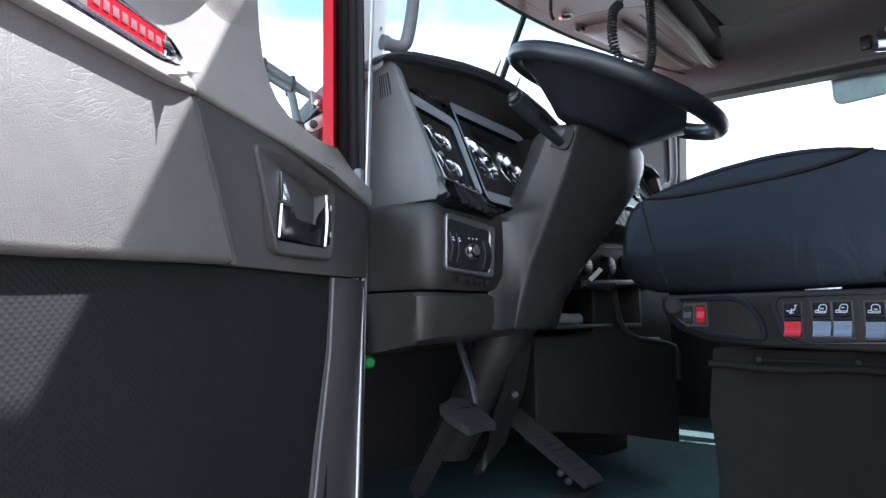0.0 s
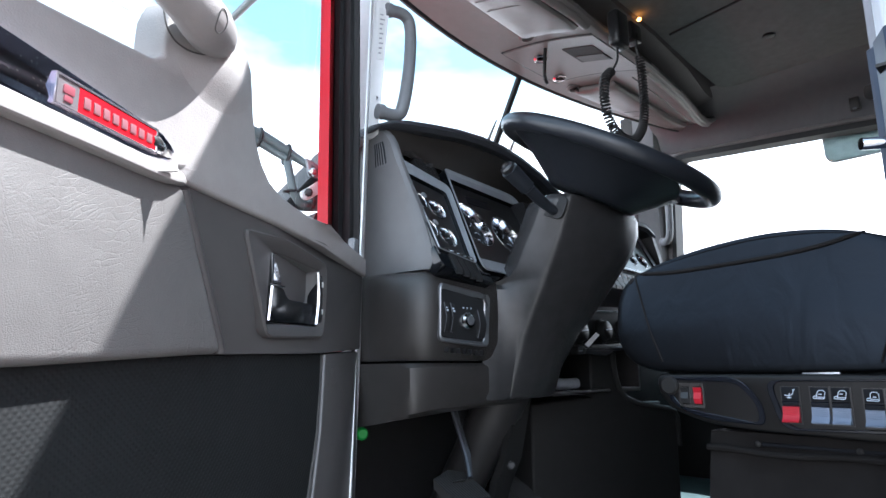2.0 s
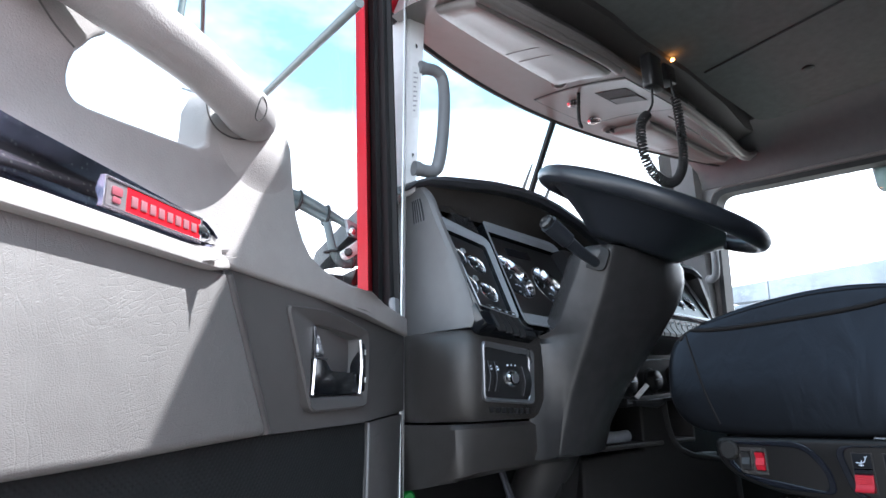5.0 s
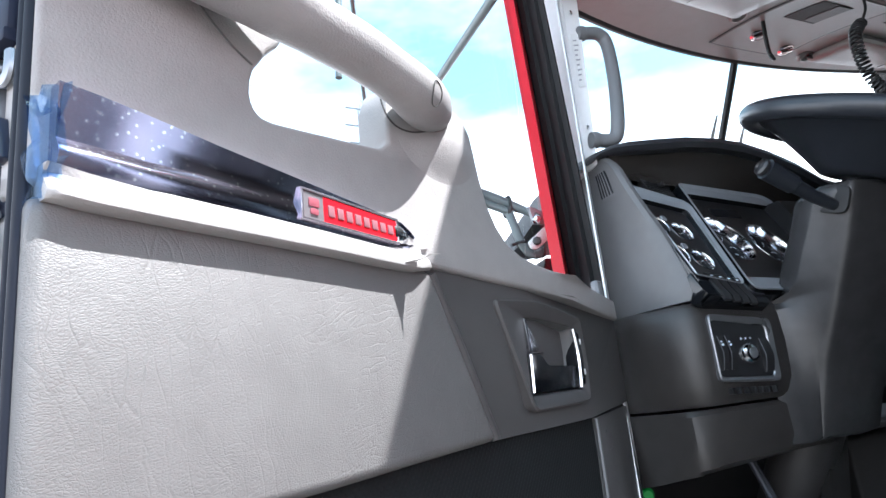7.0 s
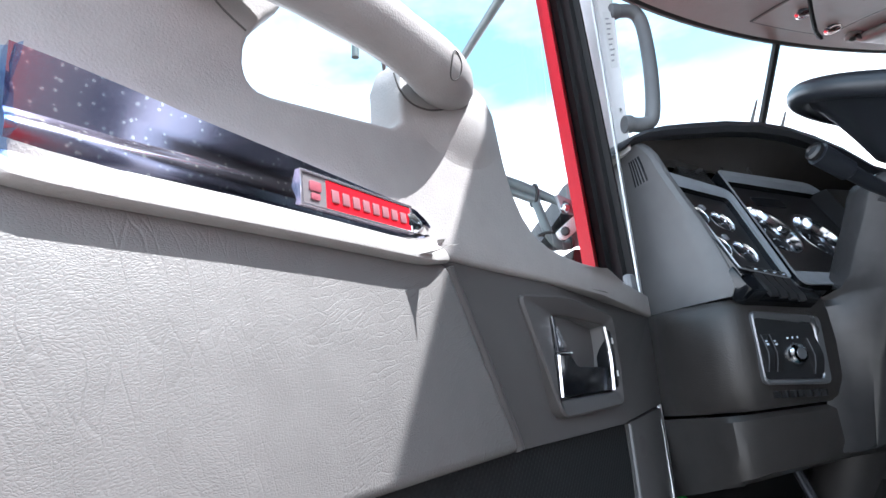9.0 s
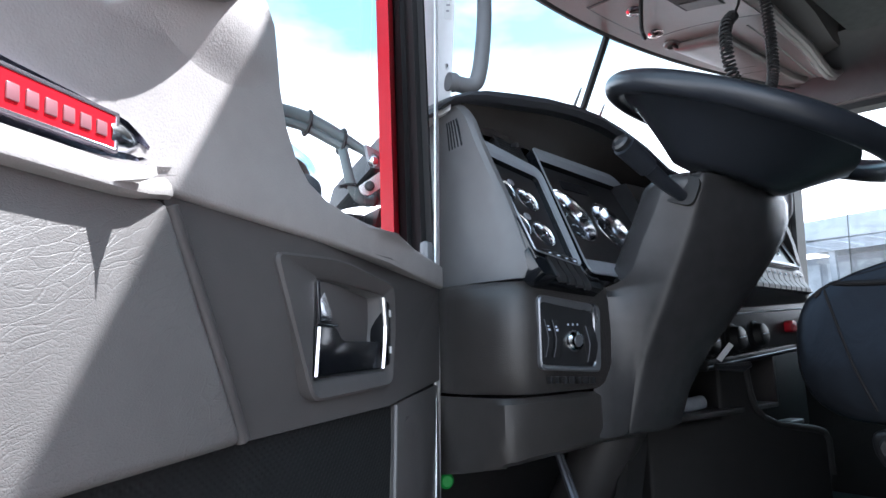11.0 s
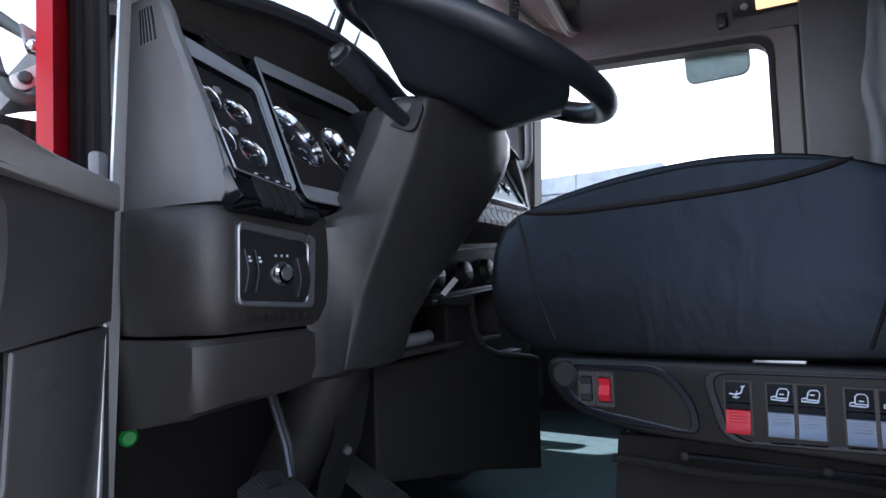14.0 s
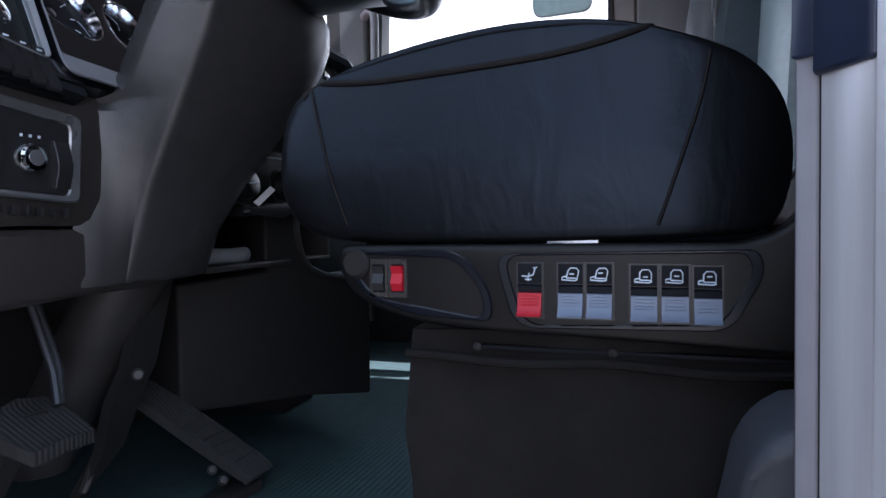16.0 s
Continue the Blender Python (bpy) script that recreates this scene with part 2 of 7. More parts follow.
s_co, s_dot, s_big, s_cut, s_mix, s_rough = (cn.new("ShaderNodeTexCoord"), cn.new("ShaderNodeTexVoronoi"), cn.new("ShaderNodeTexNoise"), cn.new("ShaderNodeMapRange"),
                                             cn.new("ShaderNodeMix"), cn.new("ShaderNodeMapRange"))
s_dot.inputs["Scale"].default_value, s_big.inputs["Scale"].default_value = 190, 24
s_cut.inputs["From Min"].default_value, s_cut.inputs["From Max"].default_value = 0.24, 0.16
s_mix.data_type = "RGBA"
s_mix.inputs["A"].default_value, s_mix.inputs["B"].default_value = (0.42, 0.40, 0.50, 1), (0.85, 0.86, 0.90, 1)
s_rough.inputs["To Min"].default_value, s_rough.inputs["To Max"].default_value = 0.05, 0.26
cl.new(s_co.outputs["Object"], s_dot.inputs["Vector"])
cl.new(s_co.outputs["Object"], s_big.inputs["Vector"])
cl.new(s_dot.outputs["Distance"], s_cut.inputs["Value"])
cl.new(s_cut.outputs["Result"], s_mix.inputs["Factor"])
cl.new(s_mix.outputs["Result"], cn["Principled BSDF"].inputs["Base Color"])
cl.new(s_big.outputs["Fac"], s_rough.inputs["Value"])
cl.new(s_rough.outputs["Result"], cn["Principled BSDF"].inputs["Roughness"])
CHROME = plain("chrome", (0.75, 0.76, 0.78), 0.06, 1.0)
SILVER_DULL = material("dull_silver_paint", (0.20, 0.205, 0.22), 0.32, metal=0.6, var=0.05)
BAND = material("silver_band_paint", (0.36, 0.385, 0.42), 0.34, metal=0.4, var=0.06)
FRAME_GREY = material("grey_metallic_frame", (0.23, 0.235, 0.25), 0.28, metal=0.7, var=0.06)
SILVER = material("silver_paint", (0.42, 0.44, 0.47), 0.35, metal=0.6, var=0.05)
ALUMINIUM = material("brushed_aluminium", (0.66, 0.67, 0.70), 0.34, metal=1.0, var=0.12, scale=60, stretch=(1, 1, 0.05))
RED = material("red_body_paint", (0.40, 0.003, 0.012), 0.30, spec=0.22, var=0.05)
WHITE = material("white_body_paint", (0.78, 0.78, 0.78), 0.4, var=0.04)
HEADLINER = material("overhead_plastic", (0.180, 0.162, 0.156), 0.34, var=0.07, bump=0.15, bump_scale=900)
TRIM_DARK = material("dark_side_trim", (0.120, 0.117, 0.122), 0.45, var=0.08, bump=0.15, bump_scale=900)
LINER_DARK = material("dark_headliner", (0.150, 0.160, 0.157), 0.85, var=0.15, bump=0.3, bump_scale=800)
GRAB = material("grey_grab_handle", (0.16, 0.165, 0.175), 0.5, var=0.08)
GLASS = glass("window_glass")
FLOOR_MAT = ribbed("ribbed_floor_mat", (0.040, 0.078, 0.086), "Y", 0.011, 0.6, 0.25)
RIBBED = ribbed("ribbed_pedal_rubber", (0.026, 0.026, 0.0265), "X", 0.007, 0.7, 0.35)
FOOT = material("dull_black_footwell_plastic", (0.030, 0.028, 0.028), 0.42, var=0.15, bump=0.25, bump_scale=700)
LEATHER = leather("dark_taupe_leather", (0.133, 0.127, 0.125))
COLUMN = material("dark_column_plastic", (0.036, 0.0355, 0.037), 0.24, var=0.12, bump=0.25, bump_scale=900)
GLOSS_BLACK = plain("gloss_black", (0.006, 0.007, 0.009), 0.14)
CHROME_SOFT = plain("worn_chrome", (0.70, 0.72, 0.76), 0.22, 1.0)
RING = plain("polished_ring", (0.88, 0.90, 0.94), 0.10, 1.0)
SEAL_BLUE = material("blue_black_seal", (0.005, 0.007, 0.015), 0.55, spec=0.2, var=0.15)
LATCH_BLUE = material("blue_grey_latch_plastic", (0.010, 0.014, 0.032), 0.6, spec=0.2, var=0.2)
FILM_BLUE = material("pale_blue_film", (0.16, 0.28, 0.48), 0.3, var=0.25, scale=200)
STEEL_BRIGHT = material("zinc_plated_steel", (0.24, 0.25, 0.28), 0.35, metal=0.85, var=0.1)
SEAL = material("matt_black_seal", (0.006, 0.007, 0.010), 0.7, spec=0.2, var=0.2)
FILM = glass("blue_film", (0.45, 0.62, 0.85))
GLAZED = material("grey_tube", (0.10, 0.125, 0.13), 0.4, var=0.12)

DIAL = material("black_dial", (0.007, 0.007, 0.009), 0.7, spec=0.08, var=0.05)
ORANGE = plain("red_needle", (0.30, 0.012, 0.010), 0.5)

ARM = material("dull_steel_arm", (0.10, 0.105, 0.12), 0.3, metal=0.7, var=0.1)
PADDLE_GREY = material("blue_grey_paddle", (0.15, 0.19, 0.27), 0.4, var=0.1)
PADDLE_RED = material("red_paddle", (0.42, 0.004, 0.018), 0.4, var=0.08)
MARK = plain("pale_print", (0.62, 0.70, 0.80), 0.5)
BLACK_MATT = material("matt_black_plastic", (0.014, 0.0135, 0.0135), 0.65, spec=0.3, var=0.12, bump=0.2, bump_scale=900)
HEATER = material("black_heater_plastic", (0.008, 0.008, 0.0085), 0.40, spec=0.30, var=0.12, bump=0.15, bump_scale=900)
PIPING = material("brown_black_piping", (0.0064, 0.0054, 0.0056), 0.6, spec=0.2, var=0.15, bump=0.3, bump_scale=900)
SILVER_DARK = material("dull_metal", (0.05, 0.05, 0.052), 0.5, metal=0.3, var=0.15)
PANEL = material("dark_seat_panel", (0.0056, 0.0052, 0.0055), 0.42, spec=0.30, var=0.1, bump=0.15, bump_scale=1000)
GROOVE = material("blue_black_groove", (0.0065, 0.008, 0.013), 0.24, var=0.1)
PLATE = material("satin_aluminium", (0.70, 0.71, 0.75), 0.32, metal=0.5, var=0.22, scale=60, stretch=(1, 1, 0.04))
HUMP = material("dark_blue_moulding", (0.075, 0.082, 0.10), 0.5, var=0.1)
WRAP = material("pale_wrapped_fabric", (0.20, 0.27, 0.29), 0.4, var=0.15)
CLEAR_FILM = plain("hazy_clear_film", (0.62, 0.72, 0.78), 0.12)
CLEAR_FILM.node_tree.nodes["Principled BSDF"].inputs["Alpha"].default_value = 0.24
TEAL = material("dark_teal_fabric", (0.030, 0.050, 0.065), 0.7, var=0.15, bump=0.3, bump_scale=900)
# glare over the mirror is put into a pale, mottled teal-grey
GLARE_MIRROR = material("mirror_glare", (0.30, 0.40, 0.41), 0.3, metal=0.7, var=0.25, scale=30)
GREEN = plain("green_tag", (0.01, 0.25, 0.04), 0.4)
GROUND = material("dusty_yard", (0.18, 0.165, 0.15), 0.9, var=0.2, scale=0.6, bump=0.3, bump_scale=20)


# ---- mesh tools ----
WORLD = {}


def thing(name, label, category, at=(0, 0, 0), turn=0.0, group="", kind=""):
    ob = new(name)
    ob.empty_display_size = 0.05
    ob.matrix_basis = pose(*at, 0, 0, turn)
    WORLD[ob] = ob.matrix_basis.copy()
    return tagged(ob, label, category, group, kind)


def part(name, bm, mat, parent=None, label="", local=False, smooth=True):
    """Links a bmesh as one mesh object; its points are in the world's metres, or, with local, in the parent's own."""
    bmesh.ops.recalc_face_normals(bm, faces=bm.faces)
    me = bpy.data.meshes.new(name)
    bm.to_mesh(me)
    bm.free()
    me.materials.append(mat)
    if smooth:
        for p in me.polygons:
            p.use_smooth = True
        me.set_sharp_from_angle(angle=radians(38))
    ob = new(name, me)
    if parent:
        ob.parent = parent
        if not local:
            ob.matrix_parent_inverse = WORLD[parent].inverted()
        WORLD[ob] = WORLD[parent].copy() if local else Matrix.Identity(4)
    else:
        WORLD[ob] = Matrix.Identity(4)
    return tagged(ob, label)


def structure(name, bm, mat, label, category):
    return tagged(part(name, bm, mat), label, category, kind="structure")


def bevel(bm, r, seg=2, sharp=30):
    if r:
        es = [e for e in bm.edges if len(e.link_faces) == 2 and e.calc_face_angle(0) > radians(sharp)]
        bmesh.ops.bevel(bm, geom=es, offset=r, segments=seg, profile=0.5, affect="EDGES", clamp_overlap=True)
    return bm


def box(x0, x1, y0, y1, z0, z1, r=0.0, seg=2, bm=None):
    b = bmesh.new()
    v = [b.verts.new((x, y, z)) for x in (x0, x1) for y in (y0, y1) for z in (z0, z1)]
    for q in ((0, 1, 3, 2), (4, 6, 7, 5), (0, 4, 5, 1), (2, 3, 7, 6), (0, 2, 6, 4), (1, 5, 7, 3)):
        b.faces.new([v[i] for i in q])
    bmesh.ops.recalc_face_normals(b, faces=b.faces)
    return bevel(b, r, seg)


def prism(pts, place, d0, d1, r=0.0, seg=2):
    """A flat outline pts (a, b) pushed from depth d0 to d1; place(a, b, d) gives the point in space."""
    b = bmesh.new()
    lo = [b.verts.new(place(a, c, d0)) for a, c in pts]
    hi = [b.verts.new(place(a, c, d1)) for a, c in pts]
    b.faces.new(lo[::-1])
    b.faces.new(hi)
    n = len(pts)
    for i in range(n):
        b.faces.new((lo[i], lo[(i + 1) % n], hi[(i + 1) % n], hi[i]))
    bmesh.ops.recalc_face_normals(b, faces=b.faces)
    return bevel(b, r, seg)


def round_corners(pts, r, n=5):
    """The outline with its corners rounded; r: one radius, or one for each corner."""
    out, m = [], len(pts)
    for i in range(m):
        rad = float(r[i] if isinstance(r, (list, tuple)) else r)
        p, a, c = Vector(pts[i]), Vector(pts[i - 1]), Vector(pts[(i + 1) % m])
        u, w = (a - p), (c - p)
        k = min(rad, 0.49 * u.length, 0.49 * w.length)
        if k < 1e-5:
            out.append(tuple(p))
            continue
        s, e = p + u.normalized() * k, p + w.normalized() * k
        for j in range(n + 1):
            t = j / n
            out.append(tuple(s * (1 - t) ** 2 + p * 2 * t * (1 - t) + e * t * t))
    return out


def sheet(pts, place, d):
    """One flat face."""
    b = bmesh.new()
    b.faces.new([b.verts.new(place(a, c, d)) for a, c in pts])
    return b


def frame_ring(outer, inner, place, d0, d1, r=0.0, d_in=None):
    """A frame between two outlines of as many points; the inner edge may lie at its own depth d_in."""
    b = bmesh.new()
    n = len(outer)
    d_in = d1 if d_in is None else d_in
    A = [b.verts.new(place(x, y, d0)) for x, y in outer]
    B = [b.verts.new(place(x, y, d1)) for x, y in outer]
    C = [b.verts.new(place(x, y, d_in)) for x, y in inner]
    D = [b.verts.new(place(x, y, d0)) for x, y in inner]
    for i in range(n):
        j = (i + 1) % n
        for P, Q in ((A, B), (B, C), (C, D), (D, A)):
            b.faces.new((P[i], P[j], Q[j], Q[i]))
    bmesh.ops.recalc_face_normals(b, faces=b.faces)
    return bevel(b, r, 1)


def grown(pts, g_):
    c = Vector((sum(p[0] for p in pts) / len(pts), sum(p[1] for p in pts) / len(pts)))
    return [tuple(c + (Vector(p) - c) * (1 + g_ / max(0.02, (Vector(p) - c).length))) for p in pts]


def loft(rings, closed=True, caps=True):
    """A skin over rings of points, each ring with as many points."""
    b = bmesh.new()
    R = [[b.verts.new(p) for p in ring] for ring in rings]
    n = len(R[0])
    for P, Q in zip(R, R[1:]):
        for i in range(n if closed else n - 1):
            j = (i + 1) % n
            b.faces.new((P[i], P[j], Q[j], Q[i]))
    if caps and closed:
        b.faces.new(R[0][::-1])
        b.faces.new(R[-1])
    bmesh.ops.recalc_face_normals(b, faces=b.faces)
    return b


def smooth_line(pts, n=8, closed=False):
    """Points along a smooth curve through pts."""
    P, out = [Vector(p) for p in pts], []
    m = len(P)
    for i in range(m if closed else m - 1):
        a, b, c, d = (P[(i + k) % m] if closed else P[min(max(i + k, 0), m - 1)] for k in (-1, 0, 1, 2))
        for j in range(n):
            t = j / n
            out.append(0.5 * ((2 * b) + (c - a) * t + (2 * a - 5 * b + 4 * c - d) * t * t + (3 * b - a - 3 * c + d) * t ** 3))
    if not closed:
        out.append(P[-1])
    return out


def smooth_profile(pts, n):
    """A closed flat outline made finer with a smooth curve."""
    return [(q.x, q.y) for q in smooth_line([(a, b, 0) for a, b in pts], n, True)] if n > 1 else list(pts)


def tube(pts, r, sides=10, closed=False, flat=1.0):
    """A round bar along pts; r: one radius or one for each point."""
    P = [Vector(p) for p in pts]
    m, rings = len(P), []
    up = Vector((0.13, 0.21, 0.97))
    for i in range(m):
        a, c = (P[i - 1], P[(i + 1) % m]) if closed else (P[max(i - 1, 0)], P[min(i + 1, m - 1)])
        d = (c - a).normalized()
        s = d.cross(up)
        if s.length < 0.05:
            s = d.cross(Vector((1, 0, 0)))
        s.normalize()
        up = s.cross(d).normalized()
        rad = float(r[i] if isinstance(r, (list, tuple)) else r)
        rings.append([P[i] + rad * (math.cos(k) * s + flat * math.sin(k) * up) for k in np.linspace(0, 2 * math.pi, sides, endpoint=False)])
    if closed:
        rings.append(rings[0])
        b = loft(rings, caps=False)
        bmesh.ops.remove_doubles(b, verts=b.verts, dist=1e-6)
        return b
    return loft(rings)


def lathe(profile, m, sides=24, caps=True):
    """A turned shape: profile of (radius, height) along the z axis of the pose m."""
    rings = [[m @ Vector((r * math.cos(k), r * math.sin(k), h)) for k in np.linspace(0, 2 * math.pi, sides, endpoint=False)] for r, h in profile]
    return loft(rings, caps=caps)


def joined(*bms):
    out = bmesh.new()
    for b in bms:
        me = bpy.data.meshes.new("tmp")
        b.to_mesh(me)
        b.free()
        out.from_mesh(me)
        bpy.data.meshes.remove(me)
    return out


def facing(at, normal, up=(0, 0, 1)):
    """A pose whose z axis is the normal and whose y axis leans towards up."""
    z = Vector(normal).normalized()
    x = Vector(up).cross(z).normalized()
    y = z.cross(x)
    return Matrix.Translation(at) @ Matrix((x, y, z)).transposed().to_4x4()


# ---- setting: ground, cab shell ----
FLOOR = 1.37
structure("ground", box(-400, 400, -400, 400, -0.2, 0.0), GROUND, "dusty pale yard ground under a bright sky", "ground")
structure("floor", box(0.72, 2.50, -0.9, 1.35, FLOOR - 0.05, FLOOR), FLOOR_MAT, "ribbed dark grey rubber mat on the cab floor", "floor")
structure("firewall", box(0.74, 2.50, 1.30, 1.36, FLOOR, 2.16), FOOT, "black lined bulkhead behind the pedals", "wall")
structure("wall_rear", box(0.62, 2.56, -0.96, -0.90, FLOOR, 2.95), LINER_DARK, "dark lined rear wall of the cab", "wall")
structure("roof_skin", box(0.706, 2.54, -0.96, 1.02, 2.89, 2.95, 0.02), RED, "red painted cab roof over a dark lining", "roof")
structure("wall_left", box(0.62, 0.70, -0.96, -0.06, 1.2, 2.89), GREY, "grey lined side wall behind the door opening", "wall")

# unseen box below the cab, added to keep the sun off the ground
structure("cab_sun_block", box(0.66, 2.50, -0.96, 1.36, 0.45, 1.19, 0.03), BLACK_MATT, "unseen dark box under the cab, added to shade the ground", "chassis")

# far side wall with the passenger window through it
X_FAR = 2.50
win = round_corners([(0.31, 1.98), (1.16, 1.98), (1.13, 2.662), (0.31, 2.603)], [0.05, 0.03, 0.06, 0.06], 6)
wall_out = [(-0.96, 1.2), (1.36, 1.2), (1.36, 2.9), (-0.96, 2.9)]


def far(a, b, d):
    return (X_FAR + d, a, b)


def plate_with_hole(outer, hole, place, d0, d1):
    """A plate with one opening; rays from the opening's middle carry its outline to the outer one."""
    m = len(hole)
    c = Vector((sum(p[0] for p in hole) / m, sum(p[1] for p in hole) / m))
    rim = []
    for p in hole:
        d, k = Vector(p) - c, 1e9
        for i in range(len(outer)):
            a, e = Vector(outer[i]), Vector(outer[(i + 1) % len(outer)]) - Vector(outer[i])
            den = d.x * e.y - d.y * e.x
            if abs(den) > 1e-9:
                s, t = ((a - c).x * e.y - (a - c).y * e.x) / den, ((a - c).x * d.y - (a - c).y * d.x) / den
                if s > 0 and -1e-6 <= t <= 1 + 1e-6:
                    k = min(k, s)
        rim.append(tuple(c + d * k))
    for p in outer:
        i = min(range(m), key=lambda q: (Vector(rim[q]) - Vector(p)).length)
        rim[i] = p
    return frame_ring(rim, hole, place, d0, d1)


structure("wall_right", plate_with_hole(wall_out, win, far, 0.0, 0.07), BLACK_MATT, "black lined passenger side of the cab with its window opening", "wall")
w1 = thing("window_1", "passenger side window with black rubber seal in grey trim", "window", (X_FAR, 0.7, 1.98), kind="structure")
win_trim = round_corners([(0.24, 1.92), (1.22, 1.92), (1.19, 2.718), (0.24, 2.662)], [0.07, 0.05, 0.08, 0.09], 6)
part("window_frame", frame_ring(win_trim, win, far, 0.0, -0.024, 0.006), HEADLINER, w1, "taupe moulded plastic trim")
seal_in = [(0.31 + (a - 0.31) * 0.96 + 0.016, 1.98 + (b - 1.98) * 0.955 + 0.008) for a, b in win]
part("seal", frame_ring(win, seal_in, far, 0.04, -0.026), RUBBER, w1, "black rubber window seal")
pane = part("pane", sheet(win, far, 0.045), GLASS, w1, "clear window glass")
pane.visible_shadow = False
part("divider", tube([(X_FAR + 0.04, 1.005, 1.99), (X_FAR + 0.04, 0.985, 2.38)], 0.0018, 6), GLAZED, w1, "thin dark divider of the vent pane")
structure("pillar_right", box(2.40, 2.50, 0.02, 0.235, 1.95, 2.86, 0.02), GREY, "grey moulded door post beside the passenger window", "pillar")
structure("pillar_rear_right", box(2.44, 2.50, -0.9, 0.015, 1.95, 2.86, 0.01), LINER_DARK, "dark rear quarter panel", "pillar")

# driver's side: door post of brushed metal with a painted channel
CHANNEL = material("grey_painted_channel", (0.20, 0.20, 0.225), 0.5, var=0.08)
BLUE_FILM = material("blue_black_rubber", (0.012, 0.02, 0.045), 0.35, var=0.2)
bp = thing("door_post", "brushed aluminium door post with a grey channel and black block", "pillar", (0.66, 0.05, 1.2), kind="structure")


def upright(pts, z0, z1, r=0.001):
    """A vertical bar over a plan outline."""
    return prism(pts, lambda a, b, d: (a, b, d), z0, z1, r, 1)


part("channel", upright([(0.703, 0.102), (0.6965, 0.0945), (0.72, 0.06), (0.76, 0.07)], 1.2, 2.88), CHANNEL, bp, "grey painted metal channel")
part("groove", upright([(0.697, 0.0935), (0.6945, 0.0925), (0.70, 0.05), (0.72, 0.06)], 1.2, 2.88, 0), RUBBER, bp, "dark groove")
part("plate", upright([(0.6945, 0.0940), (0.6685, 0.0805), (0.68, 0.02), (0.71, 0.03)], 1.2, 2.89), PLATE, bp, "brushed aluminium post face")
part("flange", upright([(0.6675, 0.0815), (0.653, 0.0715), (0.638, 0.02), (0.69, 0.0)], 1.2, 2.89), PLATE, bp, "brushed aluminium post face")
# unseen dark strip, added so that the door's chrome reflects something dark
part("reflection_strip", upright([(0.634, 0.015), (0.622, -0.01), (0.622, -0.188), (0.68, -0.188), (0.68, 0.0)], 1.2, 2.89), BLUE_FILM, bp, "unseen dark strip added to darken the door chrome's reflection")
part("rubber_block", upright([(0.6945, 0.0975), (0.666, 0.0835), (0.668, 0.078), (0.698, 0.09)], 1.866, 2.094, 0.0015), BLUE_FILM, bp, "blue-black rubber stop block")
part("rubber_block", upright([(0.7005, 0.1045), (0.6935, 0.0965), (0.697, 0.09), (0.705, 0.098)], 1.875, 2.090, 0.001), BLUE_FILM, bp, "blue-black rubber stop block")
part("slit", box(0.668, 0.690, 0.080, 0.0935, 2.058, 2.061), RUBBER, bp, "dark slit in the block")
part("striker_pin", tube([(0.683, 0.090, 1.992), (0.667, 0.112, 1.992)], 0.0055, 14), CHROME, bp, "bright striker pin")
structure("body_side", upright([(0.632, -0.192), (0.615, -0.21), (0.615, -0.96), (0.66, -0.96), (0.66, -0.20)], 1.0, 2.9, 0.003), RED, "red painted body side behind the door opening", "wall")


def line_at(z):
    """The edge of the door opening at the front post."""
    k = (z - 1.6) / 0.6
    return Vector((0.686 + 0.069 * k, 0.890 + 0.067 * k, z))


def post_in(z):
    k = (z - 2.3) / 0.4
    return Vector((0.790 + 0.085 * k, 0.955 + 0.065 * k, z))


POST_PAINT = material("pale_post_paint", (0.72, 0.72, 0.73), 0.4, var=0.05)
ap = thing("front_post", "white painted front door post with a bright metal edge", "pillar", (0.70, 0.92, 1.2), kind="structure")
JAMB_PAINT = material("pale_jamb_metal", (0.78, 0.78, 0.79), 0.35, metal=0.15, var=0.1, scale=60, stretch=(1, 1, 0.05))
JAMB = Vector((0.622, 0.783, 0.0))
part("edge_strip", loft([[line_at(z) - JAMB * 0.028 + Vector(o) for o in ((-0.0012, 0.001, 0), (0.0012, -0.001, 0))] + [line_at(z) + JAMB * 0.045 + Vector(o) for o in ((0.0042, -0.0035, 0), (-0.001, 0.001, 0))] for z in (1.2, 1.6, 2.2, 2.6, 2.9)]), JAMB_PAINT, ap, "bright metal flange of the door opening")
part("post_face", loft([[line_at(z) + Vector((0.022, 0.010, 0)), post_in(z), post_in(z) + Vector((0.03, 0.10, 0)), line_at(z) + Vector((0.0, 0.10, 0))] for z in (2.27, 2.4, 2.5, 2.7, 2.9)]), POST_PAINT, ap, "white painted upper post")
INK = plain("grey_print", (0.30, 0.30, 0.32), 0.6)
PAPER = plain("white_label", (0.66, 0.66, 0.66), 0.6)


def on_post(a, z, d=0.0):
    """A point on the face of the front post: a from 0 at its outer edge to 1 at the windscreen; d: proud of it."""
    p = (line_at(z) + Vector((0.022, 0.010, 0))).lerp(post_in(z), a)
    return p + Vector((0.55, -0.83, 0.0)) * d


part("sticker", loft([[on_post(a, z, 0.0015) for a in (0.18, 0.72)] for z in (2.46, 2.60)], closed=False), PAPER, ap, "white printed sticker")
for k in range(9):
    z = 2.475 + 0.013 * k
    part("print_line", loft([[on_post(a, z + h, 0.003) for a in (0.24, 0.45 + 0.2 * ((k * 7) % 5) / 5)] for h in (0, 0.004)], closed=False), INK, ap, "grey line of print")
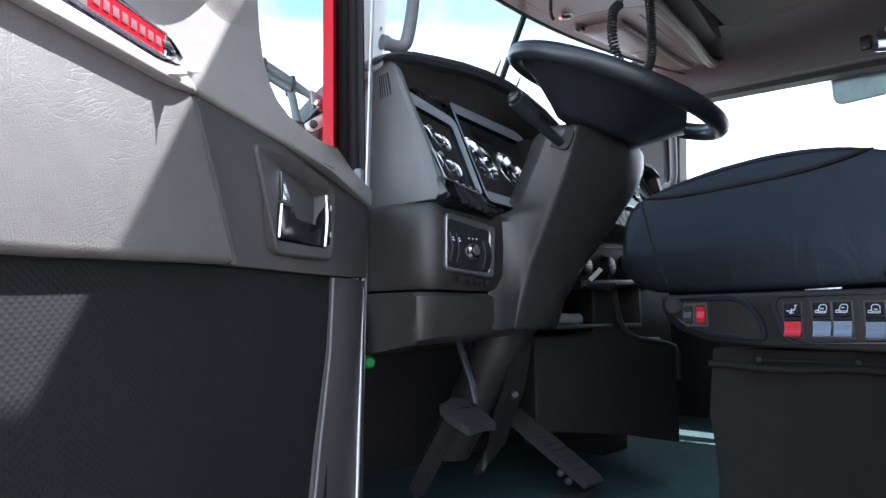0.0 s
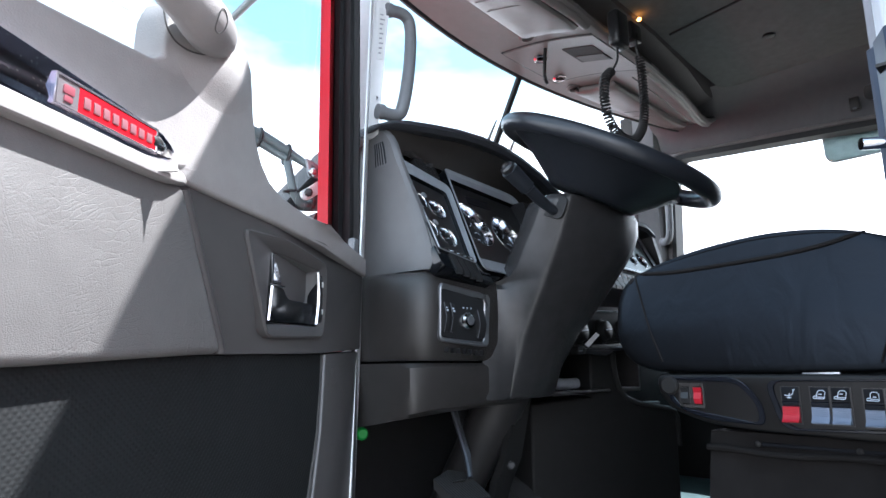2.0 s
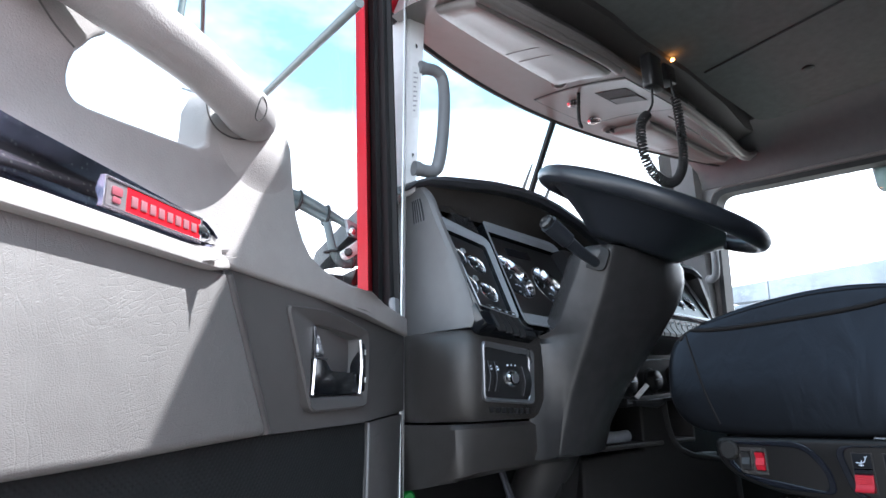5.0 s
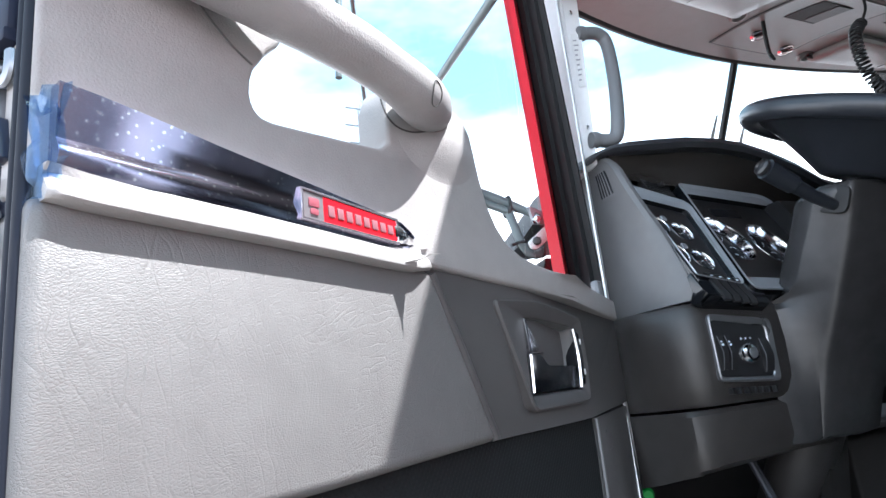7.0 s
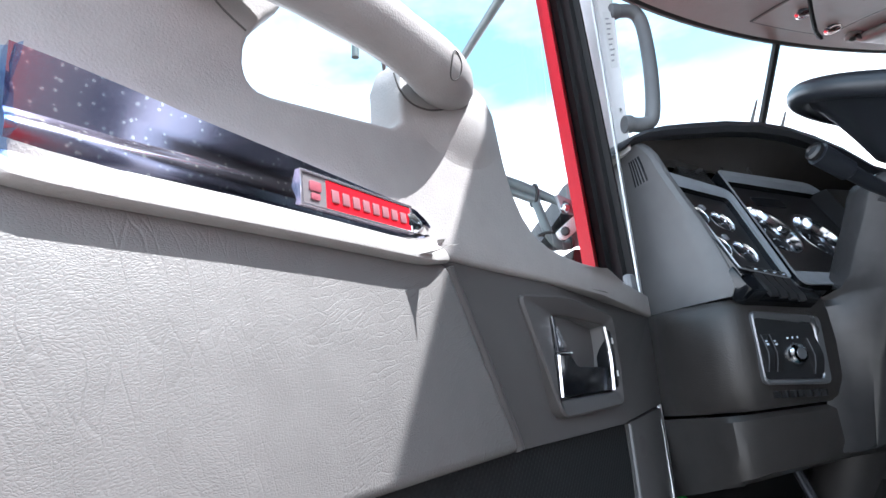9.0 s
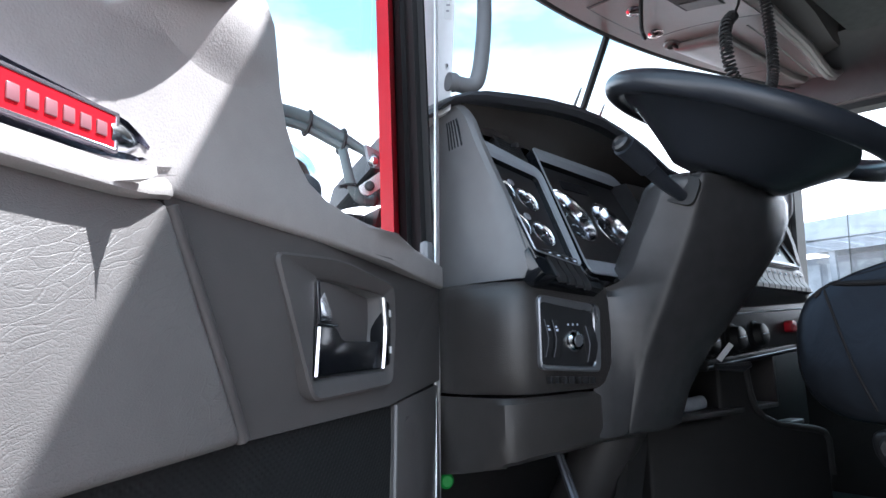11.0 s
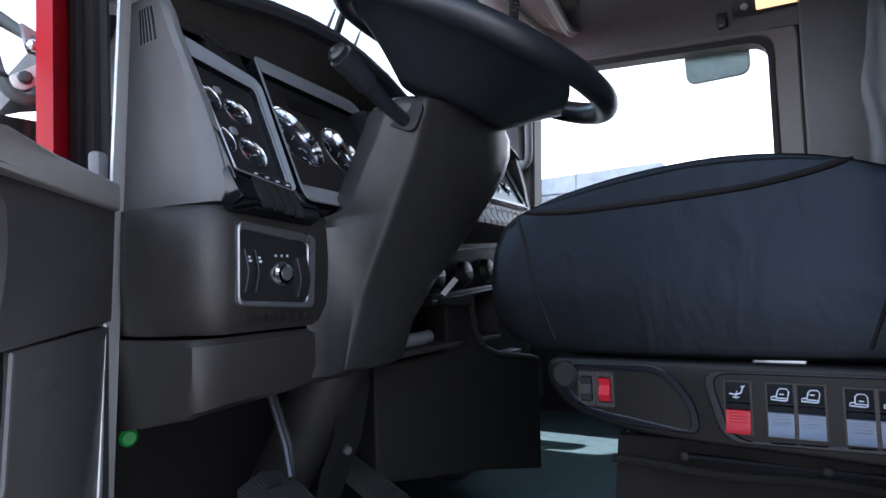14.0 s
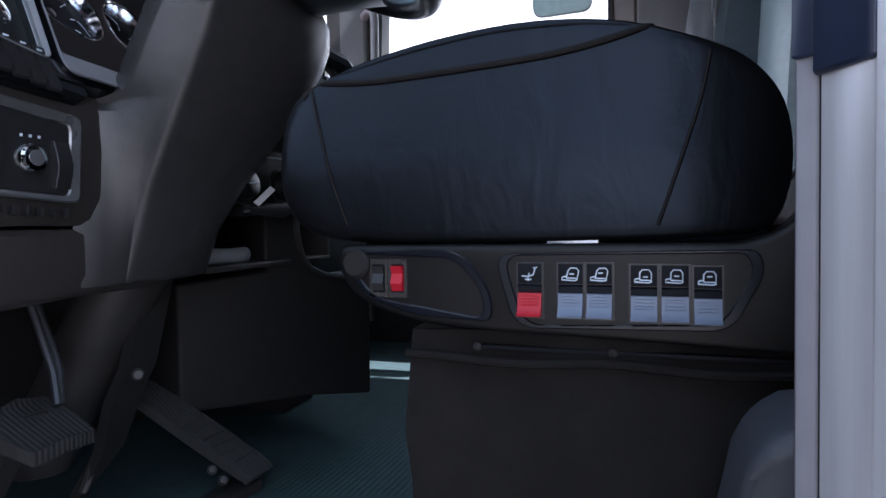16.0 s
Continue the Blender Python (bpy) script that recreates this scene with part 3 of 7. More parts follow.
for z in (2.36, 2.66):
    part("screw", lathe([(0.006, 0), (0.006, 0.002), (0.004, 0.004), (0.001, 0.0045)], facing(on_post(0.45, z), (0.55, -0.83, 0)), 12), CHROME, ap, "bright screw head")
kick = thing("kick_panel", "black lined side panel beside the pedals with a raised lip", "wall", (0.75, 1.1, 1.2), kind="structure")
part("lining", loft([[line_at(z) + Vector((0.032, 0.034, 0)), (0.80, 1.3, z), (0.76, 1.3, z), line_at(z) + Vector((0.01, 0.03, 0))] for z in (1.2, 1.7, 2.1)]), BLACK, kick)
part("lip", tube([(0.79, 1.06, 1.42), (0.792, 1.06, 1.55), (0.795, 1.06, 1.70)], 0.006, 8), BLACK, kick)
post_far = [[(2.5, 1.17, z), (2.42, 1.17, z), (2.40, 1.25, z), (2.52, 1.26, z)] for z in (2.0, 2.4, 2.88)]
structure("pillar_front_right", loft(post_far), GREY, "grey trimmed front post on the passenger side", "pillar")


# windscreen: bowed header, centre post, two panes
def header(x):
    """The windscreen's upper edge: y and z at x."""
    k = (x - 1.62) / 0.9
    return 1.215 - 0.20 * k * k, 2.765 - 0.03 * k * k


xs = np.linspace(0.80, 2.44, 24)
ws = thing("windscreen", "two-piece windscreen with black rubber seal and centre post", "windscreen", (1.61, 1.3, 2.2), kind="structure")
part("header_seal", tube([(x, header(x)[0] + 0.015, header(x)[1] + 0.012) for x in xs], 0.012, 8), RUBBER, ws, "black rubber header seal")


def screen(x, s):
    """A point of the glass: s from 0 at the dash to 1 at the header."""
    y, z = header(x)
    return (x, y + 0.02 + (1 - s) * 0.34, 2.16 + s * (z + 0.01 - 2.16))


for x0, x1 in ((0.84, 1.605), (1.625, 2.42)):
    p = part("pane", loft([[screen(x, s) for x in np.linspace(x0, x1, 8)] for s in (0, 0.5, 1)], closed=False), GLASS, ws, "clear windscreen glass")
    p.visible_shadow = False
part("centre_post", tube([screen(1.615, s) for s in (0, 0.5, 1.0)], 0.011, 8), RUBBER, ws, "black centre post")
structure("roof_front", loft([[(x, header(x)[0] + 0.03, header(x)[1] + 0.02) for x in xs], [(x, header(x)[0] - 0.05, 2.93) for x in xs], [(x, 0.98, 2.95) for x in xs]], closed=False), RED, "red roof edge over the windscreen", "roof")
structure("cowl", loft([[(x, 1.20, 2.155), (x, 1.62 - 0.1 * abs(x - 1.62), 2.13), (x, 1.62 - 0.1 * abs(x - 1.62), 1.9), (x, 1.36, 1.9)] for x in (0.80, 1.6, 2.44)]), BLACK_SMOOTH, "dark cowl below the windscreen", "cowl")

for tip, low in (((1.592, 1.322, 2.639), (1.606, 1.380, 2.576)), ((1.705, 1.328, 2.613), (1.729, 1.380, 2.572))):
    tip, low = Vector(tip), Vector(low)
    base = tip + (low - tip) * 3.6
    wp = thing("wiper", "parked windscreen wiper with a pointed tip", "wiper", base, group="windscreen wipers")
    part("blade", loft([[tip.lerp(base, k) + Vector((dx * (0.12 + k), dy, 0)) for dx, dy in ((-0.022, 0.0), (0.022, 0.0), (0.0, 0.008))] for k in (0.0, 0.3, 0.65, 1.0)]), SILVER, wp)
    part("arm", tube([tip.lerp(base, 0.4) + Vector((0.006, 0.01, 0)), base + Vector((0.01, 0.015, -0.02))], 0.005, 6), RUBBER, wp)


# ---- overhead ----
def console_edge(x):
    """The rear edge of the overhead console."""
    return float(np.interp(x, (0.8, 1.3, 1.42, 1.72, 2.0, 2.33, 2.44), (0.79, 0.80, 0.815, 0.825, 0.85, 0.905, 0.92)))


def under(x, s, d=0.0):
    """The console's underside: s from 0 at the windscreen to 1 at its rear edge; d: below it."""
    y, z = header(x)
    y1 = console_edge(x)
    return Vector((x, y + (y1 - y) * s, z - 0.078 * s + 0.014 * math.sin(s * math.pi) + 1.2 * s * max(0.0, x - 2.18) ** 2 - d))


oc = thing("overhead_console", "taupe plastic overhead console above the windscreen", "console", (1.62, 1.0, 2.7))
rows = [[under(x, s) for x in xs] for s in np.linspace(0, 1, 7)]
rows += [[under(x, 1) + Vector((0, -0.008, 0.002)) for x in xs], [under(x, 1) + Vector((0, -0.013, 0.009)) for x in xs], [under(x, 1) + Vector((0, -0.012, 0.022)) for x in xs]]
part("shell", loft(rows, closed=False), HEADLINER, oc)
# shade of the recess is put into the rear face's darker colour
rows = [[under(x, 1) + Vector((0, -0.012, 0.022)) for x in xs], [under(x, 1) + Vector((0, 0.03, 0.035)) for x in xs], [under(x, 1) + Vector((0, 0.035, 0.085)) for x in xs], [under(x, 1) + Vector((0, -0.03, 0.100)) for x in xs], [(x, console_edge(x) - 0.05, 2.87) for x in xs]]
part("rear_face", loft(rows, closed=False), TAUPE_DARK, oc, "recessed rear face, its shade put into a darker taupe")
def leaf(x0, x1, s0, s1, d, n=7):
    """A thin plate that follows the console's underside."""
    return loft([[under(x, s0, 0.0)] + [under(x, s0 + (s1 - s0) * j / 8, d) for j in range(9)] + [under(x, s1, 0.0)] + [under(x, s1 + (s0 - s1) * j / 8, 0.0003) for j in range(1, 8)] for x in np.linspace(x0, x1, n)])


for x0, x1, s0, s1, xm in ((0.84, 1.355, 0.47, 0.95, 1.10), (1.80, 2.33, 0.17, 0.60, 2.06)):
    cuts = []
    for x, f in [(x0, 0.45), (x0 + 0.004, 0.8), (x0 + 0.012, 1.0)] + [(x, 1.0) for x in np.linspace(x0 + 0.04, x1 - 0.04, 9)] + [(x1 - 0.012, 1.0), (x1 - 0.004, 0.8), (x1, 0.45)]:
        cuts.append([under(x, s0 + (s1 - s0) * k, h * f) for k, h in ((0.02, -0.002), (0.0, 0.010), (0.02, 0.017), (0.07, 0.021), (0.3, 0.022), (0.6, 0.022), (0.90, 0.024), (0.965, 0.020), (1.0, 0.012), (0.99, -0.002))])
    v = part("sun_visor", loft(cuts), HEADLINER, oc, "taupe folded sun visor")
    for dx in (0.0, 0.055):
        part("seam", tube([under(xm + dx, s0 + 0.05, 0.0218), under(xm + dx, s0 + 0.2, 0.0222), under(xm + dx, s1 - 0.10, 0.0225)], 0.0008, 6), TAUPE_DARK, v)
    e = (x1 + 0.012, s0 + 0.02) if x0 < 1 else (x0 - 0.012, s0 + 0.03)
    part("pivot_cup", lathe([(0.026, 0.0), (0.025, 0.006), (0.018, 0.010), (0.012, 0.004), (0.001, 0.004)], facing(under(*e), (0, -0.2, -1), (0, 1, 0)), 18), HEADLINER, v, "moulded pivot cup")
    part("pivot", tube([under(e[0] + 0.004, e[1], 0.004), under(e[0] - 0.02 * (1 if x0 < 1 else -1), e[1] + 0.02, 0.012)], 0.006, 8), SILVER_DARK, v, "metal pivot")
# roll of the console behind the visors and the groove before it
part("roll", tube([under(x, 0.985, 0.000) for x in np.linspace(0.82, 1.37, 10)], 0.012, 10), HEADLINER, oc, "rounded rear roll")
part("roll", tube([under(x, 0.97, -0.002) for x in np.linspace(1.74, 2.36, 12)], 0.010, 10), HEADLINER, oc, "rounded rear roll")
part("groove", tube([under(x, 0.80, -0.001) for x in np.linspace(1.78, 2.30, 10)], 0.004, 6), BLACK_SMOOTH, oc, "dark groove")
plate = part("access_plate", leaf(1.425, 1.71, 0.15, 0.965, 0.0035), HEADLINER, oc, "taupe access plate")
edge_ = [(1.42, 0.965 - 0.82 * j / 8) for j in range(9)] + [(1.42 + 0.295 * j / 6, 0.142) for j in range(1, 7)] + [(1.715, 0.142 + 0.82 * j / 8) for j in range(1, 9)]
part("plate_gap", tube([under(x, k, 0.0005) for x, k in edge_], 0.0026, 6), BLACK_SMOOTH, plate, "dark gap round the plate")
part("pocket", leaf(1.49, 1.605, 0.60, 0.865, 0.0050), BLACK_MATT, plate, "dark square pocket")
part("pocket_flap", leaf(1.555, 1.60, 0.62, 0.855, 0.0068), TAUPE_DARK, plate, "folded pocket flap")
PINK_CHROME = plain("warm_chrome", (0.72, 0.60, 0.60), 0.16, 1.0)
for x, k in ((1.515, 0.36), (1.68, 0.25)):
    m_ = facing(under(x, k, 0.003), (0, -0.2, -1), (0, 1, 0))
    ts = part("turn_screw", lathe([(0.024, 0.0), (0.024, 0.004), (0.019, 0.008), (0.014, 0.008), (0.013, 0.005), (0.001, 0.005)], m_, 20), PINK_CHROME, plate, "round bright fastener")
    part("wing", box(-0.017, 0.017, -0.004, 0.004, 0.004, 0.014, 0.002), PINK_CHROME, ts, local=False).matrix_basis = m_ @ Matrix.Rotation(0.6, 4, "Z")
strap = thing("hook_strap", "short black strap hanging from the overhead console", "strap", under(1.465, 0.47))
part("strap", tube([under(1.462, 0.50, -0.002), under(1.466, 0.48, 0.04), under(1.468, 0.47, 0.085)], 0.0055, 8), RUBBER, strap)
part("hook", tube(smooth_line([under(1.468, 0.47, 0.085), under(1.474, 0.47, 0.105), under(1.462, 0.50, 0.115), under(1.45, 0.50, 0.104)], 4), 0.005, 6), RUBBER, strap)
# storage mouths in the rear face
for x0, x1 in ((1.50, 1.72), (1.78, 1.96)):
    part("storage_mouth", loft([[under(x, 1) + Vector((0, -0.0145, h)) for x in (x0, x1)] for h in (0.008, 0.020)], closed=False), BLACK_SMOOTH, oc, "dark storage slot")
LAMP_AMBER = plain("amber_marker", (1.0, 0.35, 0.06), 0.4, glow=6.0)
part("marker_light", lathe([(0.006, 0), (0.006, 0.004), (0.002, 0.006)], facing((1.60, 0.780, 2.786), (0, -0.4, -0.9), (0, 1, 0)), 10), LAMP_AMBER, oc, "small amber marker light")

# radio hand set and coiled cord
mic = thing("radio_microphone", "black radio hand microphone on a coiled cord", "microphone", under(1.45, 1))
mb = Vector((1.425, 0.757, 2.675))
part("body", box(mb.x - 0.03, mb.x + 0.03, mb.y - 0.022, mb.y + 0.012, mb.z - 0.055, mb.z + 0.045, 0.010, 3), BLACK_SMOOTH, mic)
part("clip", box(mb.x + 0.075, mb.x + 0.13, mb.y - 0.005, mb.y + 0.03, mb.z + 0.005, mb.z + 0.055, 0.004), BLACK_SMOOTH, mic)
cord_line = smooth_line([Vector((x, 0.752, z)) for x, z in ((1.415, 2.625), (1.41, 2.58), (1.385, 2.545), (1.342, 2.50), (1.338, 2.43), (1.365, 2.385), (1.42, 2.366), (1.48, 2.382), (1.528, 2.44), (1.540, 2.52), (1.535, 2.61), (1.52, 2.66), (1.525, 2.70))], 8)
part("plain_cord", tube(cord_line[:20], 0.003, 6), RUBBER, mic)
coil = []
body_line = cord_line[18:84]
lens = [0.0]
for a, b in zip(body_line, body_line[1:]):
    lens.append(lens[-1] + (b - a).length)
turns = 64
for i in range(turns * 10 + 1):
    s = lens[-1] * i / (turns * 10)
    k = max(j for j in range(len(lens)) if lens[j] <= s + 1e-9)
    k = min(k, len(lens) - 2)
    f = (s - lens[k]) / max(1e-6, lens[k + 1] - lens[k])
    c, d = body_line[k].lerp(body_line[k + 1], f), (body_line[k + 1] - body_line[k]).normalized()
    e1 = d.cross(Vector((0, 1, 0))).normalized()
    e2 = d.cross(e1)
    ang = 2 * math.pi * i / 10
    coil.append(c + 0.0105 * (math.cos(ang) * e1 + math.sin(ang) * e2))
part("coiled_cord", tube(coil, 0.0028, 5), RUBBER, mic)
part("plain_cord", tube(cord_line[83:], 0.003, 6), RUBBER, mic)

# roof lining with its rounded edge, seams and button; side trim and lamp over the far window
ceil_bm = joined(prism(round_corners([(0.78, -0.9), (2.30, -0.9), (2.30, 0.83), (0.78, 0.765)], 0.07, 6), lambda a, b, d: (a, b, d), 2.80, 2.885, 0.008),
                 box(0.74, 2.46, -0.90, 0.90, 2.862, 2.887))
structure("ceiling", ceil_bm, LINER_DARK, "dark fabric roof lining panel with a raised edge", "ceiling")
lin = thing("lining_seam", "thin dark seam and round button in the roof lining", "seam", (1.7, 0.4, 2.80), kind="structure")
part("seam", tube([(1.772, 0.77, 2.799), (1.70, 0.30, 2.799), (1.52, -0.88, 2.799)], 0.004, 6), RUBBER, lin)
part("button", lathe([(0.018, 0), (0.018, 0.004), (0.012, 0.008), (0.002, 0.008)], facing((2.005, 0.562, 2.80), (0, 0, -1), (0, 1, 0)), 16), BLACK, lin, "dark lining button")
structure("side_trim", loft([[(2.27, y, 2.815), (2.33, y, 2.80), (2.40, y, 2.76), (2.44, y, zb + 0.07), (2.462, y, zb + 0.02), (2.470, y, zb), (2.50, y, zb), (2.50, y, 2.89), (2.27, y, 2.89)] for y, zb in ((-0.88, 2.60), (-0.2, 2.60), (0.28, 2.614), (0.5, 2.633), (0.75, 2.650), (1.0, 2.664), (1.16, 2.672))]), TRIM_DARK, "dark taupe moulded trim over the passenger window", "trim")
lamp = thing("dome_lamp", "small lit courtesy lamp in a dark oval housing", "lamp", (2.42, 0.32, 2.74))
LAMP_ON = plain("warm_lamp_lens", (1.0, 0.60, 0.28), 0.3, glow=0.55)
ln, ll = LAMP_ON.node_tree.nodes, LAMP_ON.node_tree.links
facet, spread = ln.new("ShaderNodeTexVoronoi"), ln.new("ShaderNodeMapRange")
facet.inputs["Scale"].default_value = 130
spread.inputs["To Min"].default_value, spread.inputs["To Max"].default_value = 0.04, 1.0
ll.new(facet.outputs["Color"], spread.inputs["Value"])
ll.new(spread.outputs["Result"], ln["Principled BSDF"].inputs["Emission Strength"])
lm = facing((2.428, 0.314, 2.690), (-0.9, 0, -0.43), (0, 1, 0))
part("housing", prism(round_corners([(-0.030, -0.102), (0.030, -0.102), (0.026, 0.102), (-0.026, 0.102)], 0.022, 5), lambda a, b, d: lm @ Vector((a, b, d)), 0.0, 0.012, 0.004), BLACK, lamp)
part("lens", prism(round_corners([(-0.021, -0.082), (0.014, -0.084), (0.032, -0.030), (0.014, 0.032), (-0.018, 0.032)], 0.005, 4), lambda a, b, d: lm @ Vector((a, b, d)), 0.010, 0.018, 0.004), LAMP_ON, lamp, "glowing prismatic lens")
part("switch", lathe([(0.017, 0), (0.017, 0.012), (0.011, 0.014), (0.009, 0.009), (0.002, 0.009)], lm @ Matrix.Translation((0, 0.064, 0.008)) @ Matrix.Diagonal((0.62, 0.62, 0.6, 1)), 16), SILVER, lamp, "round bright push switch")
hook = thing("coat_hook", "small dark coat hook on the side trim", "hook", (2.44, 0.443, 2.68))
part("plate", box(2.432, 2.455, 0.433, 0.463, 2.645, 2.69, 0.004), BLACK, hook)
part("peg", tube([(2.44, 0.440, 2.650), (2.425, 0.448, 2.646), (2.44, 0.456, 2.650)], 0.003, 6), SILVER, hook)


def grab_handle(label, pts, mat, r=0.014):
    g_ = thing("grab_handle", label, "handle", pts[0], group="grab handles")
    part("bar", tube(smooth_line(pts, 6), r, 12), mat, g_)
    for p in (pts[0], pts[-1]):
        part("foot", lathe([(0.016, -0.006), (0.017, 0.004), (0.015, 0.010), (0.006, 0.011)], facing(p, Vector(pts[1]) - Vector(pts[0])), 14), mat, g_)
    return g_


g0, g1 = on_post(0.95, 2.325), on_post(0.95, 2.60)
out_way = Vector((0.055, -0.012, 0.0))
grab_handle("grey grab handle on the front post beside the windscreen", [g0, g0 + out_way * 0.7, g0 + out_way + Vector((0, 0, 0.03)), (g0 + g1) / 2 + out_way * 1.1, g1 + out_way + Vector((0, 0, -0.03)), g1 + out_way * 0.7, g1], GRAB)
grab_handle("grey grab handle on the far front post", [(2.42, 1.16, 2.29), (2.39, 1.13, 2.285), (2.37, 1.105, 2.31), (2.37, 1.10, 2.42), (2.37, 1.10, 2.53), (2.39, 1.13, 2.555), (2.42, 1.16, 2.55)], GRAB)

# ---- the open door ----
door = thing("truck_door", "open red truck door with two-tone taupe inner trim", "door", (0.518, 0.749, 0.0), 209.0)


def dp(u, z, d):
    """A point of the door: u from the handle towards its free edge, z up, d towards the cab; it bends back towards the hinges."""
    return (u, d + 0.2 * min(0.0, u), z)


part("door_shell", prism([(-0.235, 1.22), (0.0, 1.22), (0.632, 1.22), (0.632, 2.0), (0.0, 1.99), (-0.25, 1.985)], dp, -0.085, -0.03), RED, door, "red painted door skin", local=True)
part("lower_panel", prism([(-0.025, 1.24), (0.625, 1.24), (0.628, 1.822), (0.30, 1.815), (-0.028, 1.824)], dp, -0.03, 0.002, 0.004), CARPET_BLACK, door, "black woven lower panel", local=True)
part("lower_strip", prism([(-0.222, 1.24), (0.0, 1.24), (0.085, 1.24), (0.045, 1.44), (0.017, 1.587), (0.0, 1.65), (-0.017, 1.716), (-0.029, 1.822), (-0.235, 1.830)], dp, -0.028, 0.006, 0.003), TAUPE_DARK, door, "dark taupe lower edge trim", local=True)
part("edge_bead", tube([dp(u, z, 0.006) for u, z in ((0.085, 1.24), (0.045, 1.44), (0.017, 1.587), (-0.017, 1.716), (-0.029, 1.820))], 0.003, 6), GREY, door, "thin grey bead", local=True)
part("trim_plug", lathe([(0.013, 0), (0.013, 0.002), (0.002, 0.003)], facing(dp(-0.075, 1.79, 0.006), (0, 1, 0)), 16), TAUPE_DARK, door, local=True)

# mid panels: each face its own grain
part("hinge_trim", prism([(-0.235, 1.834), (0.0, 1.822), (0.228, 1.817), (0.302, 1.986), (0.12, 1.981), (0.0, 1.977), (-0.25, 1.969)], dp, -0.03, 0.009, 0.003), TAUPE_DARK, door, "dark taupe grained panel", local=True)
pad = [(0.230, 1.818), (0.34, 1.812), (0.44, 1.806), (0.618, 1.7985), (0.632, 1.802), (0.632, 1.985), (0.33, 1.978), (0.304, 1.977)]
part("pad", joined(prism(pad, dp, -0.03, 0.0215, 0.009, 3)), LEATHER, door, "dark taupe leather-grain pad", local=True)
part("ridge", tube([dp(0.300, 1.974, 0.0155), dp(0.264, 1.898, 0.0155), dp(0.227, 1.820, 0.014)], 0.0055, 10), TAUPE_DARK, door, "raised bead between the panels", local=True)

# pale upper panel, open above the pull recess, and the pull handle that bridges it
upper = [(-0.25, 1.964), (0.0, 1.972), (0.12, 1.976), (0.31, 1.983), (0.632, 1.99), (0.632, 2.34), (0.53, 2.34), (0.50, 2.215), (0.455, 2.185), (0.452, 2.160), (0.460, 2.147), (0.470, 2.138), (0.477, 2.127), (0.484, 2.117), (0.4875, 2.106), (0.4885, 2.095), (0.4865, 2.085), (0.480, 2.0785), (0.468, 2.0775), (0.44, 2.080), (0.40, 2.084), (0.350, 2.089), (0.338, 2.098), (0.336, 2.14), (0.325, 2.165),
         (0.30, 2.178), (0.26, 2.176), (0.228, 2.172), (0.207, 2.163), (0.197, 2.146), (0.193, 2.122), (0.189, 2.095), (0.181, 2.066), (0.168, 2.043), (0.150, 2.026), (0.122, 2.015), (0.09, 2.0095), (0.05, 2.006), (0.0, 2.004), (-0.10, 2.001), (-0.25, 1.998)]
part("upper_panel", prism(upper, dp, -0.026, 0.0155, 0.006, 3), TAUPE, door, "pale taupe moulded upper panel", local=True)
axis = [(0.239, -0.006, 2.169, 0.012), (0.257, 0.008, 2.1585, 0.0195), (0.268, 0.016, 2.1525, 0.0225), (0.280, 0.0235, 2.147, 0.0240), (0.295, 0.0325, 2.1422, 0.0250), (0.310, 0.0405, 2.1385, 0.0254), (0.324, 0.0460, 2.1365, 0.0252), (0.345, 0.051, 2.1375, 0.0238), (0.376, 0.053, 2.1415, 0.0226), (0.41, 0.0535, 2.146, 0.0232), (0.46, 0.0535, 2.149, 0.0235), (0.50, 0.051, 2.157, 0.028), (0.54, 0.047, 2.172, 0.038), (0.58, 0.042, 2.190, 0.050), (0.632, 0.037, 2.212, 0.063)]
fine = smooth_line([(a, b, c) for a, b, c, r in axis], 5)
radii = [r for i in range(len(axis) - 1) for r in np.linspace(axis[i][3], axis[i + 1][3], 5, endpoint=False)] + [axis[-1][3]]
pull = part("pull_handle", tube(fine, radii, 18, flat=1.0), TAUPE, door, "pale taupe grained pull handle", local=True)
part("plug", tube([(0.3290 + 0.0090 * math.cos(a), 0.0472 + 0.28 * 0.0090 * math.cos(a) + 0.0262 * math.cos(0.46 * math.sin(a) - 0.35), 2.1366 + 0.0262 * math.sin(0.46 * math.sin(a) - 0.35)) for a in np.linspace(0, 2 * math.pi, 28, endpoint=False)], 0.0006, 5, True), TAUPE_DARK, pull, "fine gap round the cover plug", local=True)


def swell(u, z):
    """How far the panel bulges round the handle's foot."""
    return 0.0155 + 0.014 * max(0.0, 1 - ((u - 0.262) / 0.066) ** 2 - ((z - 2.120) / 0.046) ** 2) ** 1.5


part("blister", loft([[(0.262 + 0.066 * q * math.cos(a), swell(0.262 + 0.066 * q * math.cos(a), 2.120 + 0.046 * q * math.sin(a)), 2.120 + 0.046 * q * math.sin(a)) for a in np.linspace(0, 2 * math.pi, 36, endpoint=False)] for q in (1.0, 0.9, 0.8, 0.7, 0.6, 0.5, 0.4, 0.3, 0.2, 0.1, 0.02)]), TAUPE, pull, "moulded swelling round the handle's foot", local=True)
part("end_seam", tube([(p.x, swell(p.x, p.z) + 0.0003, p.z) for p in smooth_line([(u, 0, z) for u, z in ((0.344, 2.141), (0.338, 2.1265), (0.3245, 2.118), (0.308, 2.1155), (0.291, 2.120), (0.274, 2.1295), (0.254, 2.146), (0.232, 2.166))], 6)], 0.0009, 6), TAUPE_DARK, pull, "thin seam round the handle's end", local=True)

